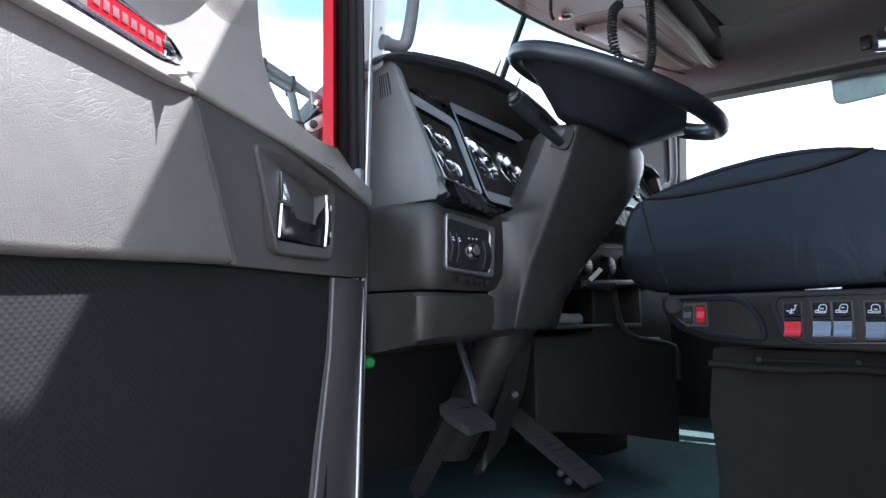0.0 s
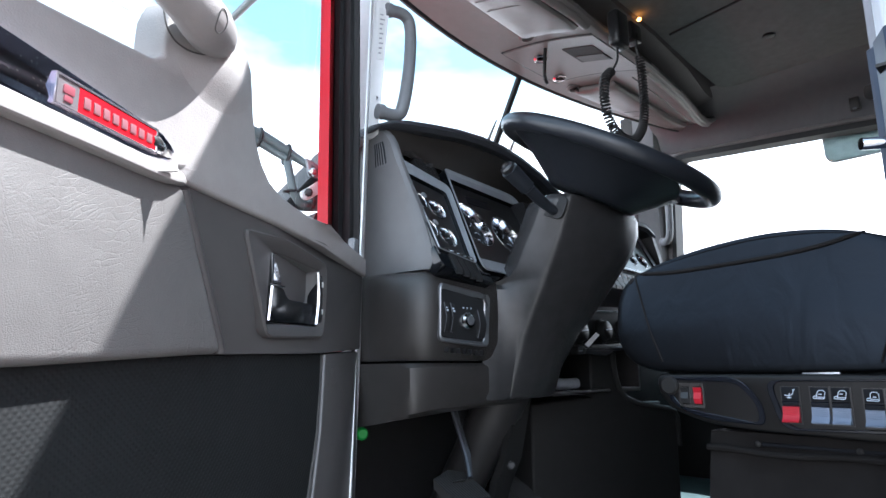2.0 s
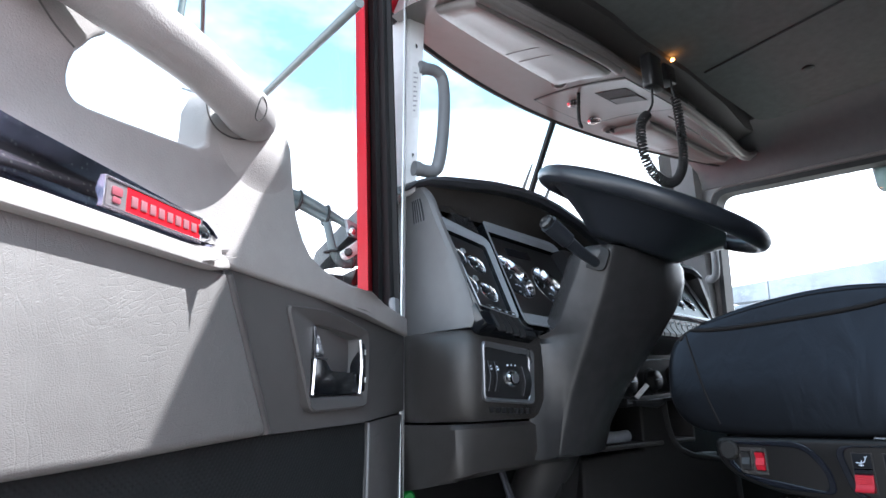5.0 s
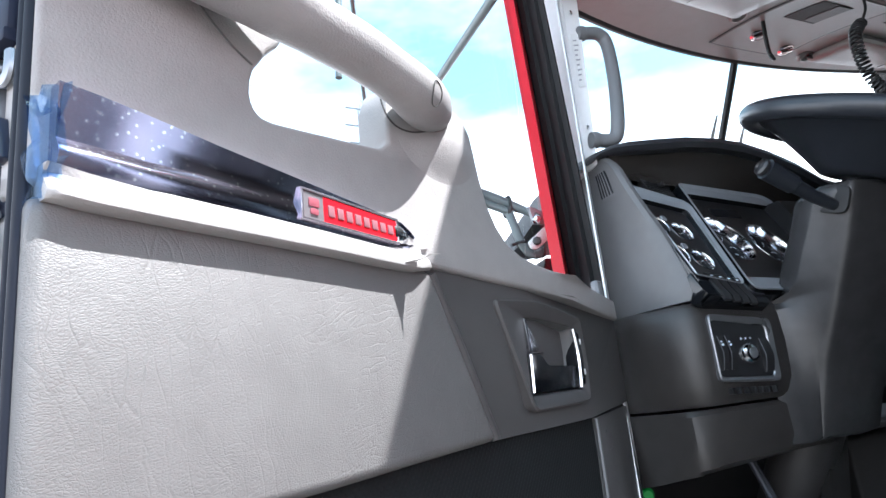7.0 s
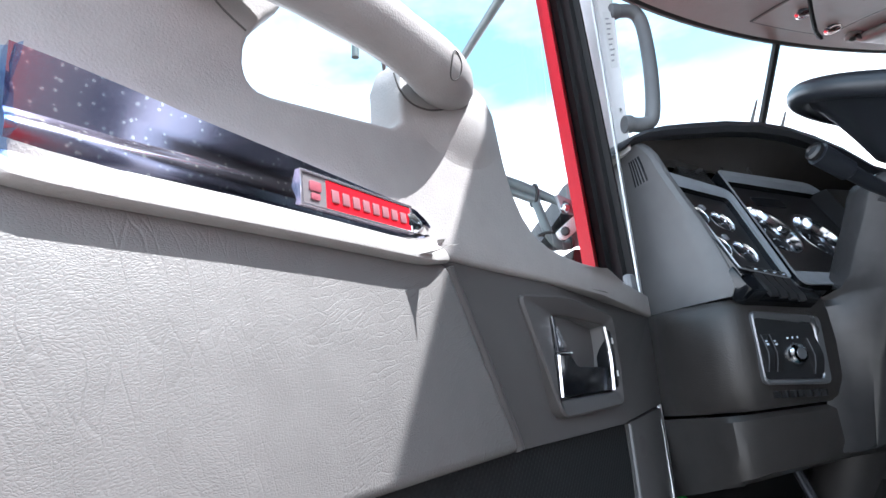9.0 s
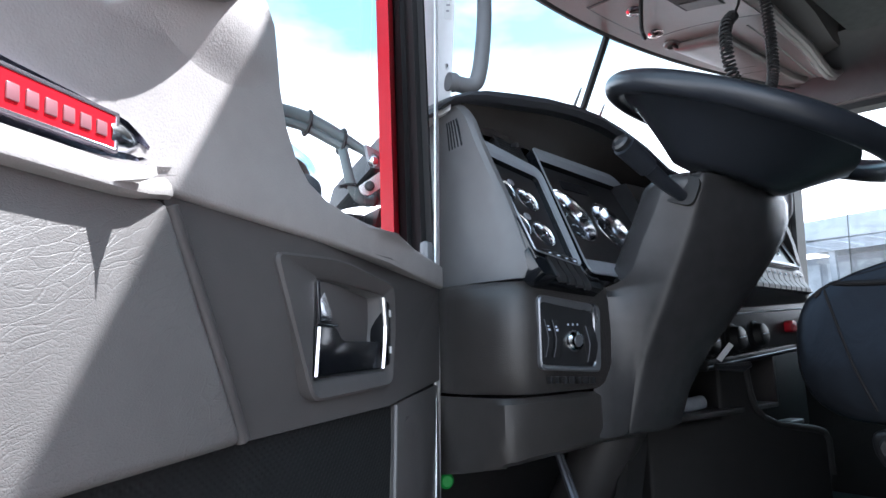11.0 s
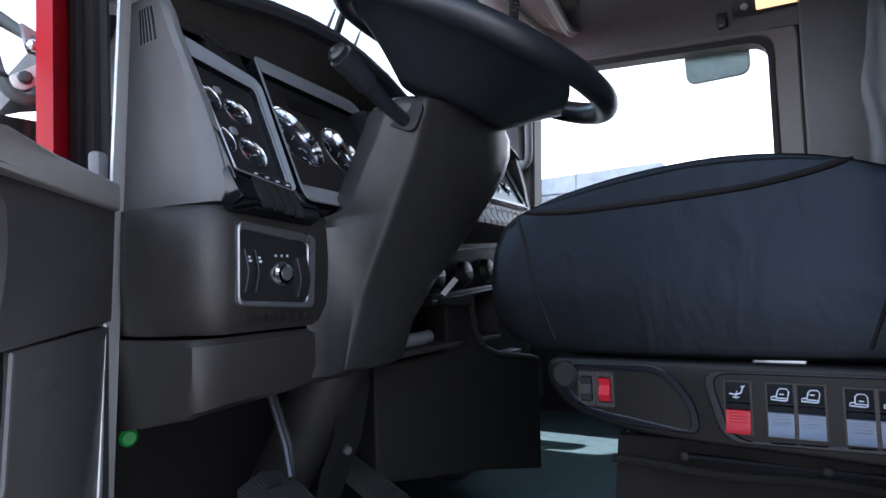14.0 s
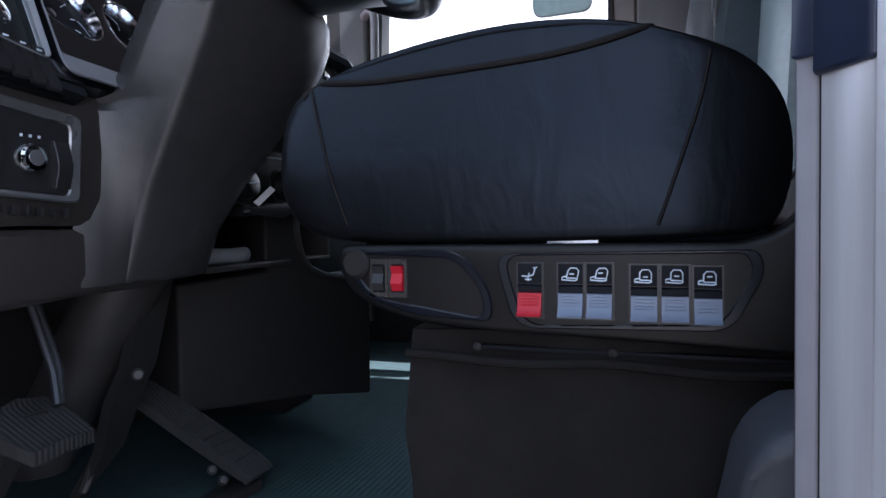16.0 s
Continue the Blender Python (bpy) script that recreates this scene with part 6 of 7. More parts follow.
part("cap", lathe([(0.010, -0.02), (0.013, -0.01), (0.012, 0.010), (0.008, 0.014), (0.002, 0.014)], facing((0.768, 0.975, 1.680), (-0.3, -0.9, 0)), 16), GREEN, green)

# ---- steering column and wheel ----
column = thing("steering_column", "dark grey plastic steering column shroud", "steering column", (1.1, 0.85, 1.4))
col = []
#        z      left edge        right edge      left face back to   right back
for z, xl, yl, xr, yr, yb in ((1.738, 1.004, 0.800, 1.150, 0.806, 0.835), (1.744, 1.000, 0.793, 1.158, 0.798, 0.842), (1.80, 1.000, 0.776, 1.168, 0.782, 0.845), (1.86, 1.0, 0.757, 1.183, 0.750, 0.845), (1.91, 1.0, 0.732, 1.195, 0.712, 0.845), (1.950, 1.0, 0.711, 1.209, 0.685, 0.842), (1.961, 1.0, 0.706, 1.212, 0.678, 0.826), (1.968, 1.0, 0.702, 1.214, 0.674, 0.795), (1.976, 1.0, 0.698, 1.216, 0.669, 0.775), (1.99, 1.0, 0.691, 1.220, 0.660, 0.762), (2.007, 1.0, 0.682, 1.225, 0.649, 0.753), (2.036, 1.0, 0.667, 1.230, 0.632, 0.737), (2.06, 1.0, 0.655, 1.232, 0.622, 0.719), (2.082, 0.999, 0.644, 1.227, 0.618, 0.703), (2.096, 0.998, 0.638, 1.216, 0.621, 0.694), (2.104, 1.002, 0.638, 1.204, 0.628, 0.690), (2.109, 1.010, 0.644, 1.190, 0.642, 0.688)):
    fl = float(np.interp(z, (1.944, 1.952, 1.959, 1.964, 1.970, 1.978), (1.0, 0.88, 0.62, 0.34, 0.12, 0.0)))
    ring = [(a0 + (a1 - a0) * fl, b0 + (b1 - b0) * fl) for a0, b0, a1, b1 in ((xl - 0.020, yb, xl - 0.066, 0.812), (xl - 0.0195, yb - 0.004, xl - 0.052, 0.8035), (xl - 0.0185, yb - 0.009, xl - 0.036, 0.80 - 0.12 * (0.80 - yl)), (xl - 0.017, yb - 0.016, xl - 0.023, 0.80 - 0.34 * (0.80 - yl)))] + [(xl - 0.013, yl + 0.42 * (min(yb, 0.80) - yl)), (xl - 0.0065, yl + min(0.016, 0.26 * abs(0.80 - yl) + 0.002)), (xl - 0.0045, yl + min(0.008, 0.13 * abs(0.80 - yl) + 0.0015)), (xl - 0.001, yl + min(0.003, 0.05 * abs(0.80 - yl) + 0.001)), (xl + 0.004, yl), (xl + 0.012, yl - 0.002), (xl + 0.03, yl - 0.005), (0.5 * (xl + xr), min(yl, yr) - 0.010), (xr - 0.040, yr - 0.005), (xr - 0.022, yr - 0.001), (xr - 0.010, yr + 0.006), (xr - 0.003, yr + 0.016), (xr + 0.001, yr + 0.030), (xr + 0.004, yb), (xr, yb + 0.05), (xl, yb + 0.05)]
    col.append([(a, b, z + 0.25 * max(0.0, z - 2.045)) for a, b in ring])
shroud = part("shroud", loft(col), COLUMN, column)
slot_m = facing((0.988, 0.668, 2.098), (-0.985, -0.10, 0.12), (0, -0.35, 0.93))
part("stalk_slot", prism(round_corners([(-0.024, -0.022), (0.024, -0.022), (0.024, 0.022), (-0.024, 0.022)], 0.014, 4), lambda a, b, d: slot_m @ Vector((a, b, d)), -0.004, 0.0025, 0.001), RUBBER, shroud, "dark stalk slot")
stalk = part("turn_stalk", tube([(0.995, 0.668, 2.085), (0.95, 0.672, 2.103), (0.918, 0.675, 2.121), (0.915, 0.6752, 2.1225), (0.870, 0.6795, 2.148)], [0.0085, 0.0105, 0.0115, 0.0150, 0.0165], 16), WHEEL_SKIN, column, "black turn signal stalk")
part("button", lathe([(0.0135, 0.0), (0.0135, 0.006), (0.010, 0.009), (0.0085, 0.006), (0.001, 0.006)], facing((0.868, 0.6797, 2.149), (-0.86, 0.08, 0.50)), 20), BLACK_SMOOTH, stalk, "round end button")
part("bolt", lathe([(0.007, -0.004), (0.007, 0.004), (0.002, 0.005)], facing((1.158, 0.628, 2.135), (0.0, -0.9, 0.4)), 10), CHROME, column, "bright bolt head")
part("tilt_bracket", box(1.10, 1.21, 0.63, 0.72, 2.130, 2.142, 0.004), BLACK_SMOOTH, column)
boot = [[(1.085 + (0.055 * (1 - 0.15 * s) + 0.006 * (1 if abs(s - 0.12) < 0.1 else 0)) * math.cos(a) - 0.035 * s, 0.885 + 0.17 * s + 0.06 * math.sin(a), 1.75 - 0.30 * s) for a in np.linspace(0, 2 * math.pi, 14, endpoint=False)] for s in (0, 0.06, 0.12, 0.18, 0.4, 0.7, 1.0)]
part("lower_boot", loft(boot), FOOT, column, "black lower shaft cover")

WC = Vector((1.103, 0.620, 2.201))
W_N = Vector((math.sin(radians(5.8)), -math.sin(radians(26.0)), math.cos(radians(26.0)))).normalized()
W_X = Vector((0, 1, 0)).cross(W_N).normalized()
wheel_pose = Matrix.Translation(WC) @ Matrix((W_X, W_N.cross(W_X), W_N)).transposed().to_4x4()
wheel = thing("steering_wheel", "black padded truck steering wheel", "steering wheel", WC)
part("rim", tube([wheel_pose @ Vector((0.208 * math.cos(a), 0.208 * math.sin(a), 0)) for a in np.linspace(0, 2 * math.pi, 96, endpoint=False)], 0.0175, 20, True), WHEEL_SKIN, wheel)
NA = 96


def reach(a):
    """How far the moulded hull runs out at an angle: 1 at the spokes, less at the openings before and behind."""
    out = 1.0
    for middle, half_width, depth in ((radians(298), radians(62), 0.46), (radians(92), radians(78), 0.26)):
        off = abs((a - middle + math.pi) % (2 * math.pi) - math.pi) / half_width
        k = max(0.0, 1.0 - off)
        out -= depth * k * k * (3 - 2 * k)
    return out


def hull(a, q, d=0.0):
    """A point of the trumpet-shaped hull under the wheel."""
    rad = 0.088 + 0.116 * q
    h = -0.078 + 0.074 * (1 - (1 - q) ** 1.35)
    return wheel_pose @ Vector(((rad - d * 0.5) * math.cos(a) * (1.08 - 0.08 * q), (rad - d * 0.5) * math.sin(a), h + d))


rows_ = []
angles = np.linspace(0, 2 * math.pi, NA, endpoint=False)
rows_.append([wheel_pose @ Vector((0.004 * math.cos(a), 0.004 * math.sin(a), -0.084)) for a in angles])
rows_.append([wheel_pose @ Vector((0.076 * math.cos(a), 0.076 * math.sin(a), -0.084)) for a in angles])
rows_.append([wheel_pose @ Vector((0.088 * math.cos(a), 0.084 * math.sin(a), -0.082)) for a in angles])
for j in range(12):
    rows_.append([hull(a, reach(a) * (0.02 + 0.98 * j / 11)) for a in angles])
rows_.append([hull(a, reach(a), 0.006) for a in angles])
rows_.append([hull(a, reach(a) - 0.05, 0.012) for a in angles])
rows_.append([hull(a, 0.25, 0.03) for a in angles])
rows_.append([wheel_pose @ Vector((0.07 * math.cos(a), 0.07 * math.sin(a), 0.0)) for a in angles])
rows_.append([wheel_pose @ Vector((0.004 * math.cos(a), 0.004 * math.sin(a), 0.006)) for a in angles])
part("hub", loft(rows_), WHEEL_SKIN, wheel, "smooth moulded hub and spokes")

# ---- driver's seat ----
seat = thing("driver_seat", "black vinyl truck seat with piping on a switch base", "seat", (1.12, 0.25, FLOOR))
prof = [(0.487, 1.89), (0.481, 1.910), (0.468, 1.926), (0.425, 1.945), (0.37, 1.958), (0.32, 1.965), (0.272, 1.968), (0.228, 1.966), (0.186, 1.959), (0.147, 1.946), (0.109, 1.929), (0.088, 1.911), (0.076, 1.890), (0.071, 1.862), (0.073, 1.83),
        (0.082, 1.806), (0.10, 1.796), (0.187, 1.791), (0.323, 1.790), (0.40, 1.792), (0.445, 1.797), (0.472, 1.811), (0.486, 1.836), (0.489, 1.862)]
SC = Vector((0.27, 1.876))


def seat_point(x, k, y, z, swell=0.0):
    return (x, SC.x + (y - SC.x) * k, SC.y + (z - SC.y) * k + swell)


def seat_lean(z):
    """The seat's side leans in towards its top and curls under at its foot."""
    return 0.13 * max(0.0, z - 1.85) + 3.0 * max(0.0, 1.83 - z) ** 2


def seat_back(y):
    """The side rounds away towards the backrest."""
    return 2.6 * max(0.0, 0.160 - y) ** 2


rings = []
for x, k, w in ((0.8815, 0.04, 1), (0.8815, 0.30, 1), (0.881, 0.55, 1), (0.880, 0.74, 1), (0.8785, 0.88, 1), (0.878, 0.95, 1), (0.880, 0.99, 0.9), (0.886, 1.012, 0.7), (0.905, 1.01, 0.3), (0.94, 0.985, 0), (1.0, 0.955, 0), (1.12, 0.94, 0), (1.24, 0.955, 0), (1.30, 0.985, 0), (1.335, 1.01, 0), (1.352, 1.015, 0), (1.360, 1.0, 0), (1.360, 0.95, 0), (1.345, 0.75, 0)):
    ring = [seat_point(x, k, y, z) for y, z in smooth_profile(prof, 3)]
    rings.append([(p[0] + w * (seat_lean(p[2]) + seat_back(p[1])), p[1], p[2]) for p in ring])
cushion = part("cushion", loft(rings), SEAT_SKIN, seat, "black stitched vinyl cushion")


def side_at(y, z):
    """The seat's outer side at y, z, just proud of the skin."""
    c, d = SC, Vector((y, z)) - SC
    best = 0.0
    for i in range(len(prof)):
        a, e = Vector(prof[i]), Vector(prof[(i + 1) % len(prof)]) - Vector(prof[i])
        den = d.x * e.y - d.y * e.x
        if abs(den) > 1e-9:
            s, t = ((a - c).x * e.y - (a - c).y * e.x) / den, ((a - c).x * d.y - (a - c).y * d.x) / den
            if s > 0 and -1e-6 <= t <= 1 + 1e-6:
                best = max(best, 1 / s)
    ks, xs_ = (0.04, 0.30, 0.55, 0.74, 0.88, 0.95, 0.99, 1.012), (0.8815, 0.8815, 0.881, 0.880, 0.8785, 0.878, 0.880, 0.886)
    return (float(np.interp(best, ks, xs_)) + seat_lean(z) + seat_back(y) - 0.0004, y, z)


def seam(pts, r, mat=PIPING, name="piping"):
    part(name, tube([side_at(*p) for p in [tuple(q) for q in smooth_line([(a, b, 0) for a, b in pts], 6)] and [(q.x, q.y) for q in smooth_line([(a, b, 0) for a, b in pts], 6)]], r, 8), mat, cushion, "raised black piping")


seam([(0.468, 1.922), (0.460, 1.930), (0.448, 1.934), (0.41, 1.932), (0.38, 1.932), (0.309, 1.935), (0.244, 1.939), (0.202, 1.945), (0.175, 1.951), (0.163, 1.9535)], 0.0030)
seam([(0.458, 1.929), (0.449, 1.895), (0.436, 1.850), (0.420, 1.806)], 0.0014)
seam([(0.124, 1.930), (0.131, 1.895), (0.145, 1.850), (0.161, 1.802)], 0.0014)
part("stitching", tube([side_at(*p) for p in [(q.x, q.y) for q in smooth_line([(0.455, 1.936, 0), (0.43, 1.941, 0), (0.37, 1.953, 0), (0.31, 1.961, 0), (0.27, 1.963, 0), (0.22, 1.961, 0), (0.18, 1.955, 0)], 6)]], 0.0011, 6), SEAL, cushion, "line of dark stitching")
part("backrest", box(0.90, 1.34, -0.20, -0.02, 1.86, 2.62, 0.05, 4), SEAT_SKIN, seat)
part("back_bracket", prism(round_corners([(0.10, 1.80), (-0.08, 1.80), (-0.10, 2.05), (-0.02, 2.0), (0.03, 1.88)], 0.02, 4), lambda a, b, d: (0.90 + d, a, b), 0.0, 0.04, 0.006), BLACK, seat, "black recliner cover")

# switch panel at the seat's side
def sp(a, b, d):
    return (0.872 - d, a, b)


base_out = round_corners([(0.428, 1.789), (0.10, 1.789), (0.075, 1.800), (0.05, 1.835), (-0.08, 1.86), (-0.08, 1.70), (0.11, 1.712), (0.20, 1.716), (0.30, 1.719), (0.36, 1.725), (0.405, 1.740), (0.426, 1.762)], [0.016, 0.03, 0.02, 0.03, 0.01, 0.01, 0.05, 0.05, 0.05, 0.04, 0.02, 0.015], 5)
panel = part("switch_panel", prism(base_out, sp, -0.05, 0.0, 0.005, 3), PANEL, seat, "black plastic switch panel")
rec1 = round_corners([(0.416, 1.783), (0.315, 1.782), (0.292, 1.752), (0.290, 1.728), (0.36, 1.735), (0.402, 1.748)], [0.012, 0.018, 0.02, 0.01, 0.03, 0.02], 5)
rec2 = round_corners([(0.281, 1.781), (0.098, 1.783), (0.094, 1.768), (0.115, 1.728), (0.265, 1.724)], [0.016, 0.010, 0.012, 0.014, 0.018], 5)


for rec in (rec1, rec2):
    part("rim", frame_ring(grown(rec, 0.004), grown(rec, -0.004), sp, -0.004, 0.003, 0.0014), GROOVE, panel, "glossy rounded rim")
    part("well", prism(grown(rec, -0.004), sp, -0.003, 0.0012), PANEL, panel, "dark inset plate")
part("dial", lathe([(0.0125, 0), (0.0125, 0.006), (0.010, 0.009), (0.002, 0.009)], facing(sp(0.406, 1.7735, 0.0), (-1, 0, 0)), 22), BLACK_MATT, panel, "round black dial")
for y, m_, lab in ((0.386, BLACK_SMOOTH, "black rocker switch"), (0.3685, PADDLE_RED, "red rocker switch")):
    part("switch_frame", frame_ring([(y + 0.0085, 1.777), (y - 0.0085, 1.777), (y - 0.0085, 1.745), (y + 0.0085, 1.745)], [(y + 0.0058, 1.773), (y - 0.0058, 1.773), (y - 0.0058, 1.749), (y + 0.0058, 1.749)], sp, 0.0, 0.003), BLACK, panel)
    part("rocker", loft([[sp(y + a, 1.761 + h, d) for a, d in ((0.0055, 0.0), (0.0050, dd), (-0.0050, dd), (-0.0055, 0.0))] for h, dd in ((-0.0105, 0.004), (-0.004, 0.007), (0.004, 0.004), (0.0105, 0.007))]), m_, panel, lab)
for k, y in enumerate((0.2560, 0.2245, 0.2030, 0.1710, 0.1495, 0.1275)):
    w, z0 = 0.0092, 1.7518 - (0.001 if k > 2 else 0) - (0.001 if k == 5 else 0)
    unit = part("air_switch", prism([(y + w + 0.0015, z0 + 0.023), (y - w - 0.0015, z0 + 0.023), (y - w - 0.0015, z0 - 0.021), (y + w + 0.0015, z0 - 0.021)], sp, 0.0, 0.0022), BLACK_SMOOTH, panel, "black air switch")
    part("symbol_plate", prism([(y + w, z0 + 0.022), (y - w, z0 + 0.022), (y - w, z0 + 0.0065), (y + w, z0 + 0.0065)], sp, 0.002, 0.0035, 0.0004), SEAL, unit, "black symbol plate")
    if k == 0:
        glyph = [[(0.006, 0.0125), (0.001, 0.0120), (-0.003, 0.0135)], [(0.001, 0.0085), (0.001, 0.0120), (0.0, 0.0150)], [(0.0035, 0.0098), (-0.0015, 0.0098)], [(-0.003, 0.0135), (-0.0045, 0.0185), (-0.006, 0.0195)], [(-0.0045, 0.0185), (-0.0030, 0.0190)]]
    else:
        lean = 0.0012 if k < 3 else 0.0
        glyph = [[(0.0062, 0.0118), (0.0066, 0.0098), (-0.0035, 0.0092), (-0.0055, 0.0102)], [(0.0030, 0.0112), (0.0028 - lean, 0.0168), (0.0010 - lean, 0.0188), (-0.0036 - lean, 0.0188), (-0.0052 - lean, 0.0165), (-0.0052, 0.0110), (0.0030, 0.0112)], [(0.0006, 0.0135 + 0.0008 * (k % 3)), (-0.0028, 0.0135 + 0.0008 * (k % 3))]]
        glyph.append([(0.0062, 0.0118), (0.0030, 0.0125)])
    part("symbol", joined(*[tube([sp(y + p, z0 + q, 0.0038) for p, q in line], 0.00055, 4) for line in glyph]), MARK, unit, "pale seat symbol")
    part("rocker_top", loft([[sp(y + a, z0 + h, d) for a, d in ((w, 0.002), (w, dd), (-w, dd), (-w, 0.002))] for h, dd in ((0.0060, 0.003), (0.0045, 0.0055), (-0.0004, 0.0030))]), GROOVE, unit, "dark blue upper rocker half")
    ring_rows = [(-0.0006, 0.003), (-0.0010, 0.0048), (-0.004, 0.0050), (-0.010, 0.0062), (-0.0145, 0.0085), (-0.0172, 0.0120), (-0.0185, 0.0115), (-0.0190, 0.002)]
    paddle_mat = PADDLE_RED if k == 0 else PADDLE_GREY
    part("paddle", loft([[sp(y + a, z0 + h, d) for a, d in ((w, 0.002), (w, dd), (-w, dd), (-w, 0.002))] for h, dd in ring_rows]), paddle_mat, unit, "red ribbed paddle" if k == 0 else "blue-grey ribbed paddle")
    for j in range(4):
        part("rib", tube([sp(y + w * 0.75, z0 - 0.0030 - 0.0023 * j, 0.0049 + 0.0005 * j), sp(y - w * 0.75, z0 - 0.0030 - 0.0023 * j, 0.0049 + 0.0005 * j)], 0.00045, 4), paddle_mat, unit)
part("slide_rail", box(0.889, 0.897, 0.02, 0.31, 1.700, 1.704, 0.001), SEAL, seat, "dull metal rail")
for y in (0.305, 0.195):
    part("bolt", lathe([(0.004, 0), (0.004, 0.002), (0.002, 0.003), (0.001, 0.003)], facing((0.8885, y, 1.7025), (-1, 0, 0)), 10), BLACK_MATT, seat, "dull bolt head")
part("height_tab", box(0.885, 0.90, 0.205, 0.245, 1.786, 1.7925, 0.001), SILVER, seat, "pale tab under the cushion")

# cloth skirt with soft folds

rows_ = []
for z in np.linspace(FLOOR, 1.715, 9):
    s = (z - FLOOR) / 0.315
    row = []
    for k in range(41):
        y = 0.366 - 0.42 * k / 40
        fold = 0.006 * math.sin(k * 0.9 + 0.6 * math.sin(s * 3)) * (1 - s) + 0.004 * math.sin(k * 0.37 + 2 * s) + (0.008 if abs(s - 0.87) < 0.05 else 0.0)
        row.append((0.893 - fold - 0.012 * (1 - s), y + 0.003 * math.sin(s * 9 + k), z))
    row += [(1.33, row[-1][1], z), (1.33, 0.366, z), (0.95, 0.366 + 0.004 * math.sin(s * 8), z)]
    rows_.append(row)
part("skirt", loft(rows_), CLOTH, seat, "black cloth suspension skirt")
part("skirt_hem", tube([(0.884, y, 1.693 + 0.002 * math.sin(y * 40)) for y in np.linspace(0.368, -0.05, 20)], 0.004, 8), CLOTH, seat, "rolled cloth hem")
part("floor_bracket", joined(box(0.90, 0.98, 0.37, 0.40, FLOOR, FLOOR + 0.03, 0.006), tube([(0.93, 0.385, FLOOR + 0.028), (0.93, 0.40, FLOOR + 0.04)], 0.007, 8)), SILVER_DARK, seat, "dull metal floor bracket")
hump = thing("floor_hump", "smooth dark blue-grey moulded hump beside the seat base", "cover", (0.80, 0.08, 1.35))
hump_line = smooth_profile([(0.150, 1.36), (0.135, 1.50), (0.122, 1.60), (0.114, 1.655), (0.104, 1.677), (0.085, 1.690), (0.05, 1.696), (-0.05, 1.698), (-0.12, 1.66), (-0.12, 1.36)], 1)
part("shell", prism(hump_line, lambda a, b, d: (0.775 + d + 0.02 * (b < 1.62), a, b), 0.0, 0.09, 0.012, 4), HUMP, hump)

# ---- passenger seat ----
pseat = thing("passenger_seat", "pale passenger seat wrapped in clear plastic film", "seat", (2.12, -0.1, FLOOR))
part("backrest", loft([[(x, y + 0.02 * math.sin((x - 1.88) * 6.8), z) for x, y in ring] for z, ring in [(z, [(1.90, -0.07 - lean_), (1.95, -0.055 - lean_), (2.12, -0.065 - lean_), (2.29, -0.055 - lean_), (2.34, -0.07 - lean_), (2.35, -0.15 - lean_), (2.30, -0.22 - lean_), (1.94, -0.22 - lean_), (1.89, -0.15 - lean_)]) for z, lean_ in ((1.80, 0.0), (2.0, 0.02), (2.3, 0.035), (2.6, 0.05), (2.66, 0.07))]]), WRAP, pseat, "pale blue-grey wrapped backrest")
part("cushion", box(1.88, 2.34, -0.1, 0.36, 1.66, 1.83, 0.05, 4), SEAT_SKIN, pseat)
part("base", box(1.94, 2.28, -0.05, 0.3, FLOOR, 1.67, 0.01), BLACK, pseat)
part("bolster", loft([[(2.26, -0.10, z), (2.28, y - 0.02, z), (2.33, y - 0.004, z), (2.38, y, z), (2.43, y - 0.012, z), (2.45, y - 0.05, z), (2.44, -0.16, z), (2.28, -0.16, z)] for z, y in ((1.82, 0.034), (2.05, 0.032), (2.25, 0.026), (2.34, 0.018), (2.42, 0.006), (2.50, -0.018), (2.57, -0.045), (2.63, -0.075))]), TEAL, pseat, "dark teal side bolster")
film_bm = bmesh.new()
rf = random.Random(3)
folds = [(rf.uniform(0.2, 0.9), rf.uniform(0.1, 0.5), rf.uniform(0, 6.3), rf.uniform(0.002, 0.006)) for k in range(9)]
gv = []
for i in range(22):
    row = []
    for j in range(60):
        w = sum(h * abs(math.sin(0.5 * (a * i + c * j * rf.uniform(0.98, 1.02) + f))) for a, c, f, h in folds)
        z = 2.02 + 0.0127 * j
        row.append(film_bm.verts.new((2.355 + w, 0.090 - 0.0036 * i - 0.0006 * max(0, 0.42 * j - 12) ** 2 + 0.006 * math.sin(0.3 * j) * (1 - i / 22), z)))
    gv.append(row)
for i in range(21):
    for j in range(59):
        film_bm.faces.new((gv[i][j], gv[i + 1][j], gv[i + 1][j + 1], gv[i][j + 1]))
bmesh.ops.solidify(film_bm, geom=film_bm.faces[:], thickness=0.0015)
part("plastic_film", film_bm, CLEAR_FILM, pseat, "crumpled clear plastic film")

# ---- pedals, tunnel and floor ----
pedal = thing("clutch_pedal", "black rubber clutch pedal on a bright arm", "pedal", (0.93, 0.86, FLOOR))
part("pad", loft([[(0.862 + 0.094 * a, 0.876 - 0.07 * b + 0.012 * a, 1.606 - 0.036 * b - 0.008 * (2 * a - 1) ** 2 - h) for a, b in ((0, 0), (0.5, -0.05), (1, 0), (1.06, 0.5), (1, 1), (0.5, 1.06), (0.08, 1.0), (-0.03, 0.5))] for h in (0, 0.006, 0.016)]), RIBBED, pedal)
part("arm", tube([(0.962, 0.935, 1.74), (0.958, 0.885, 1.63), (0.945, 0.862, 1.592)], 0.0055, 8), ARM, pedal, "bright steel arm")
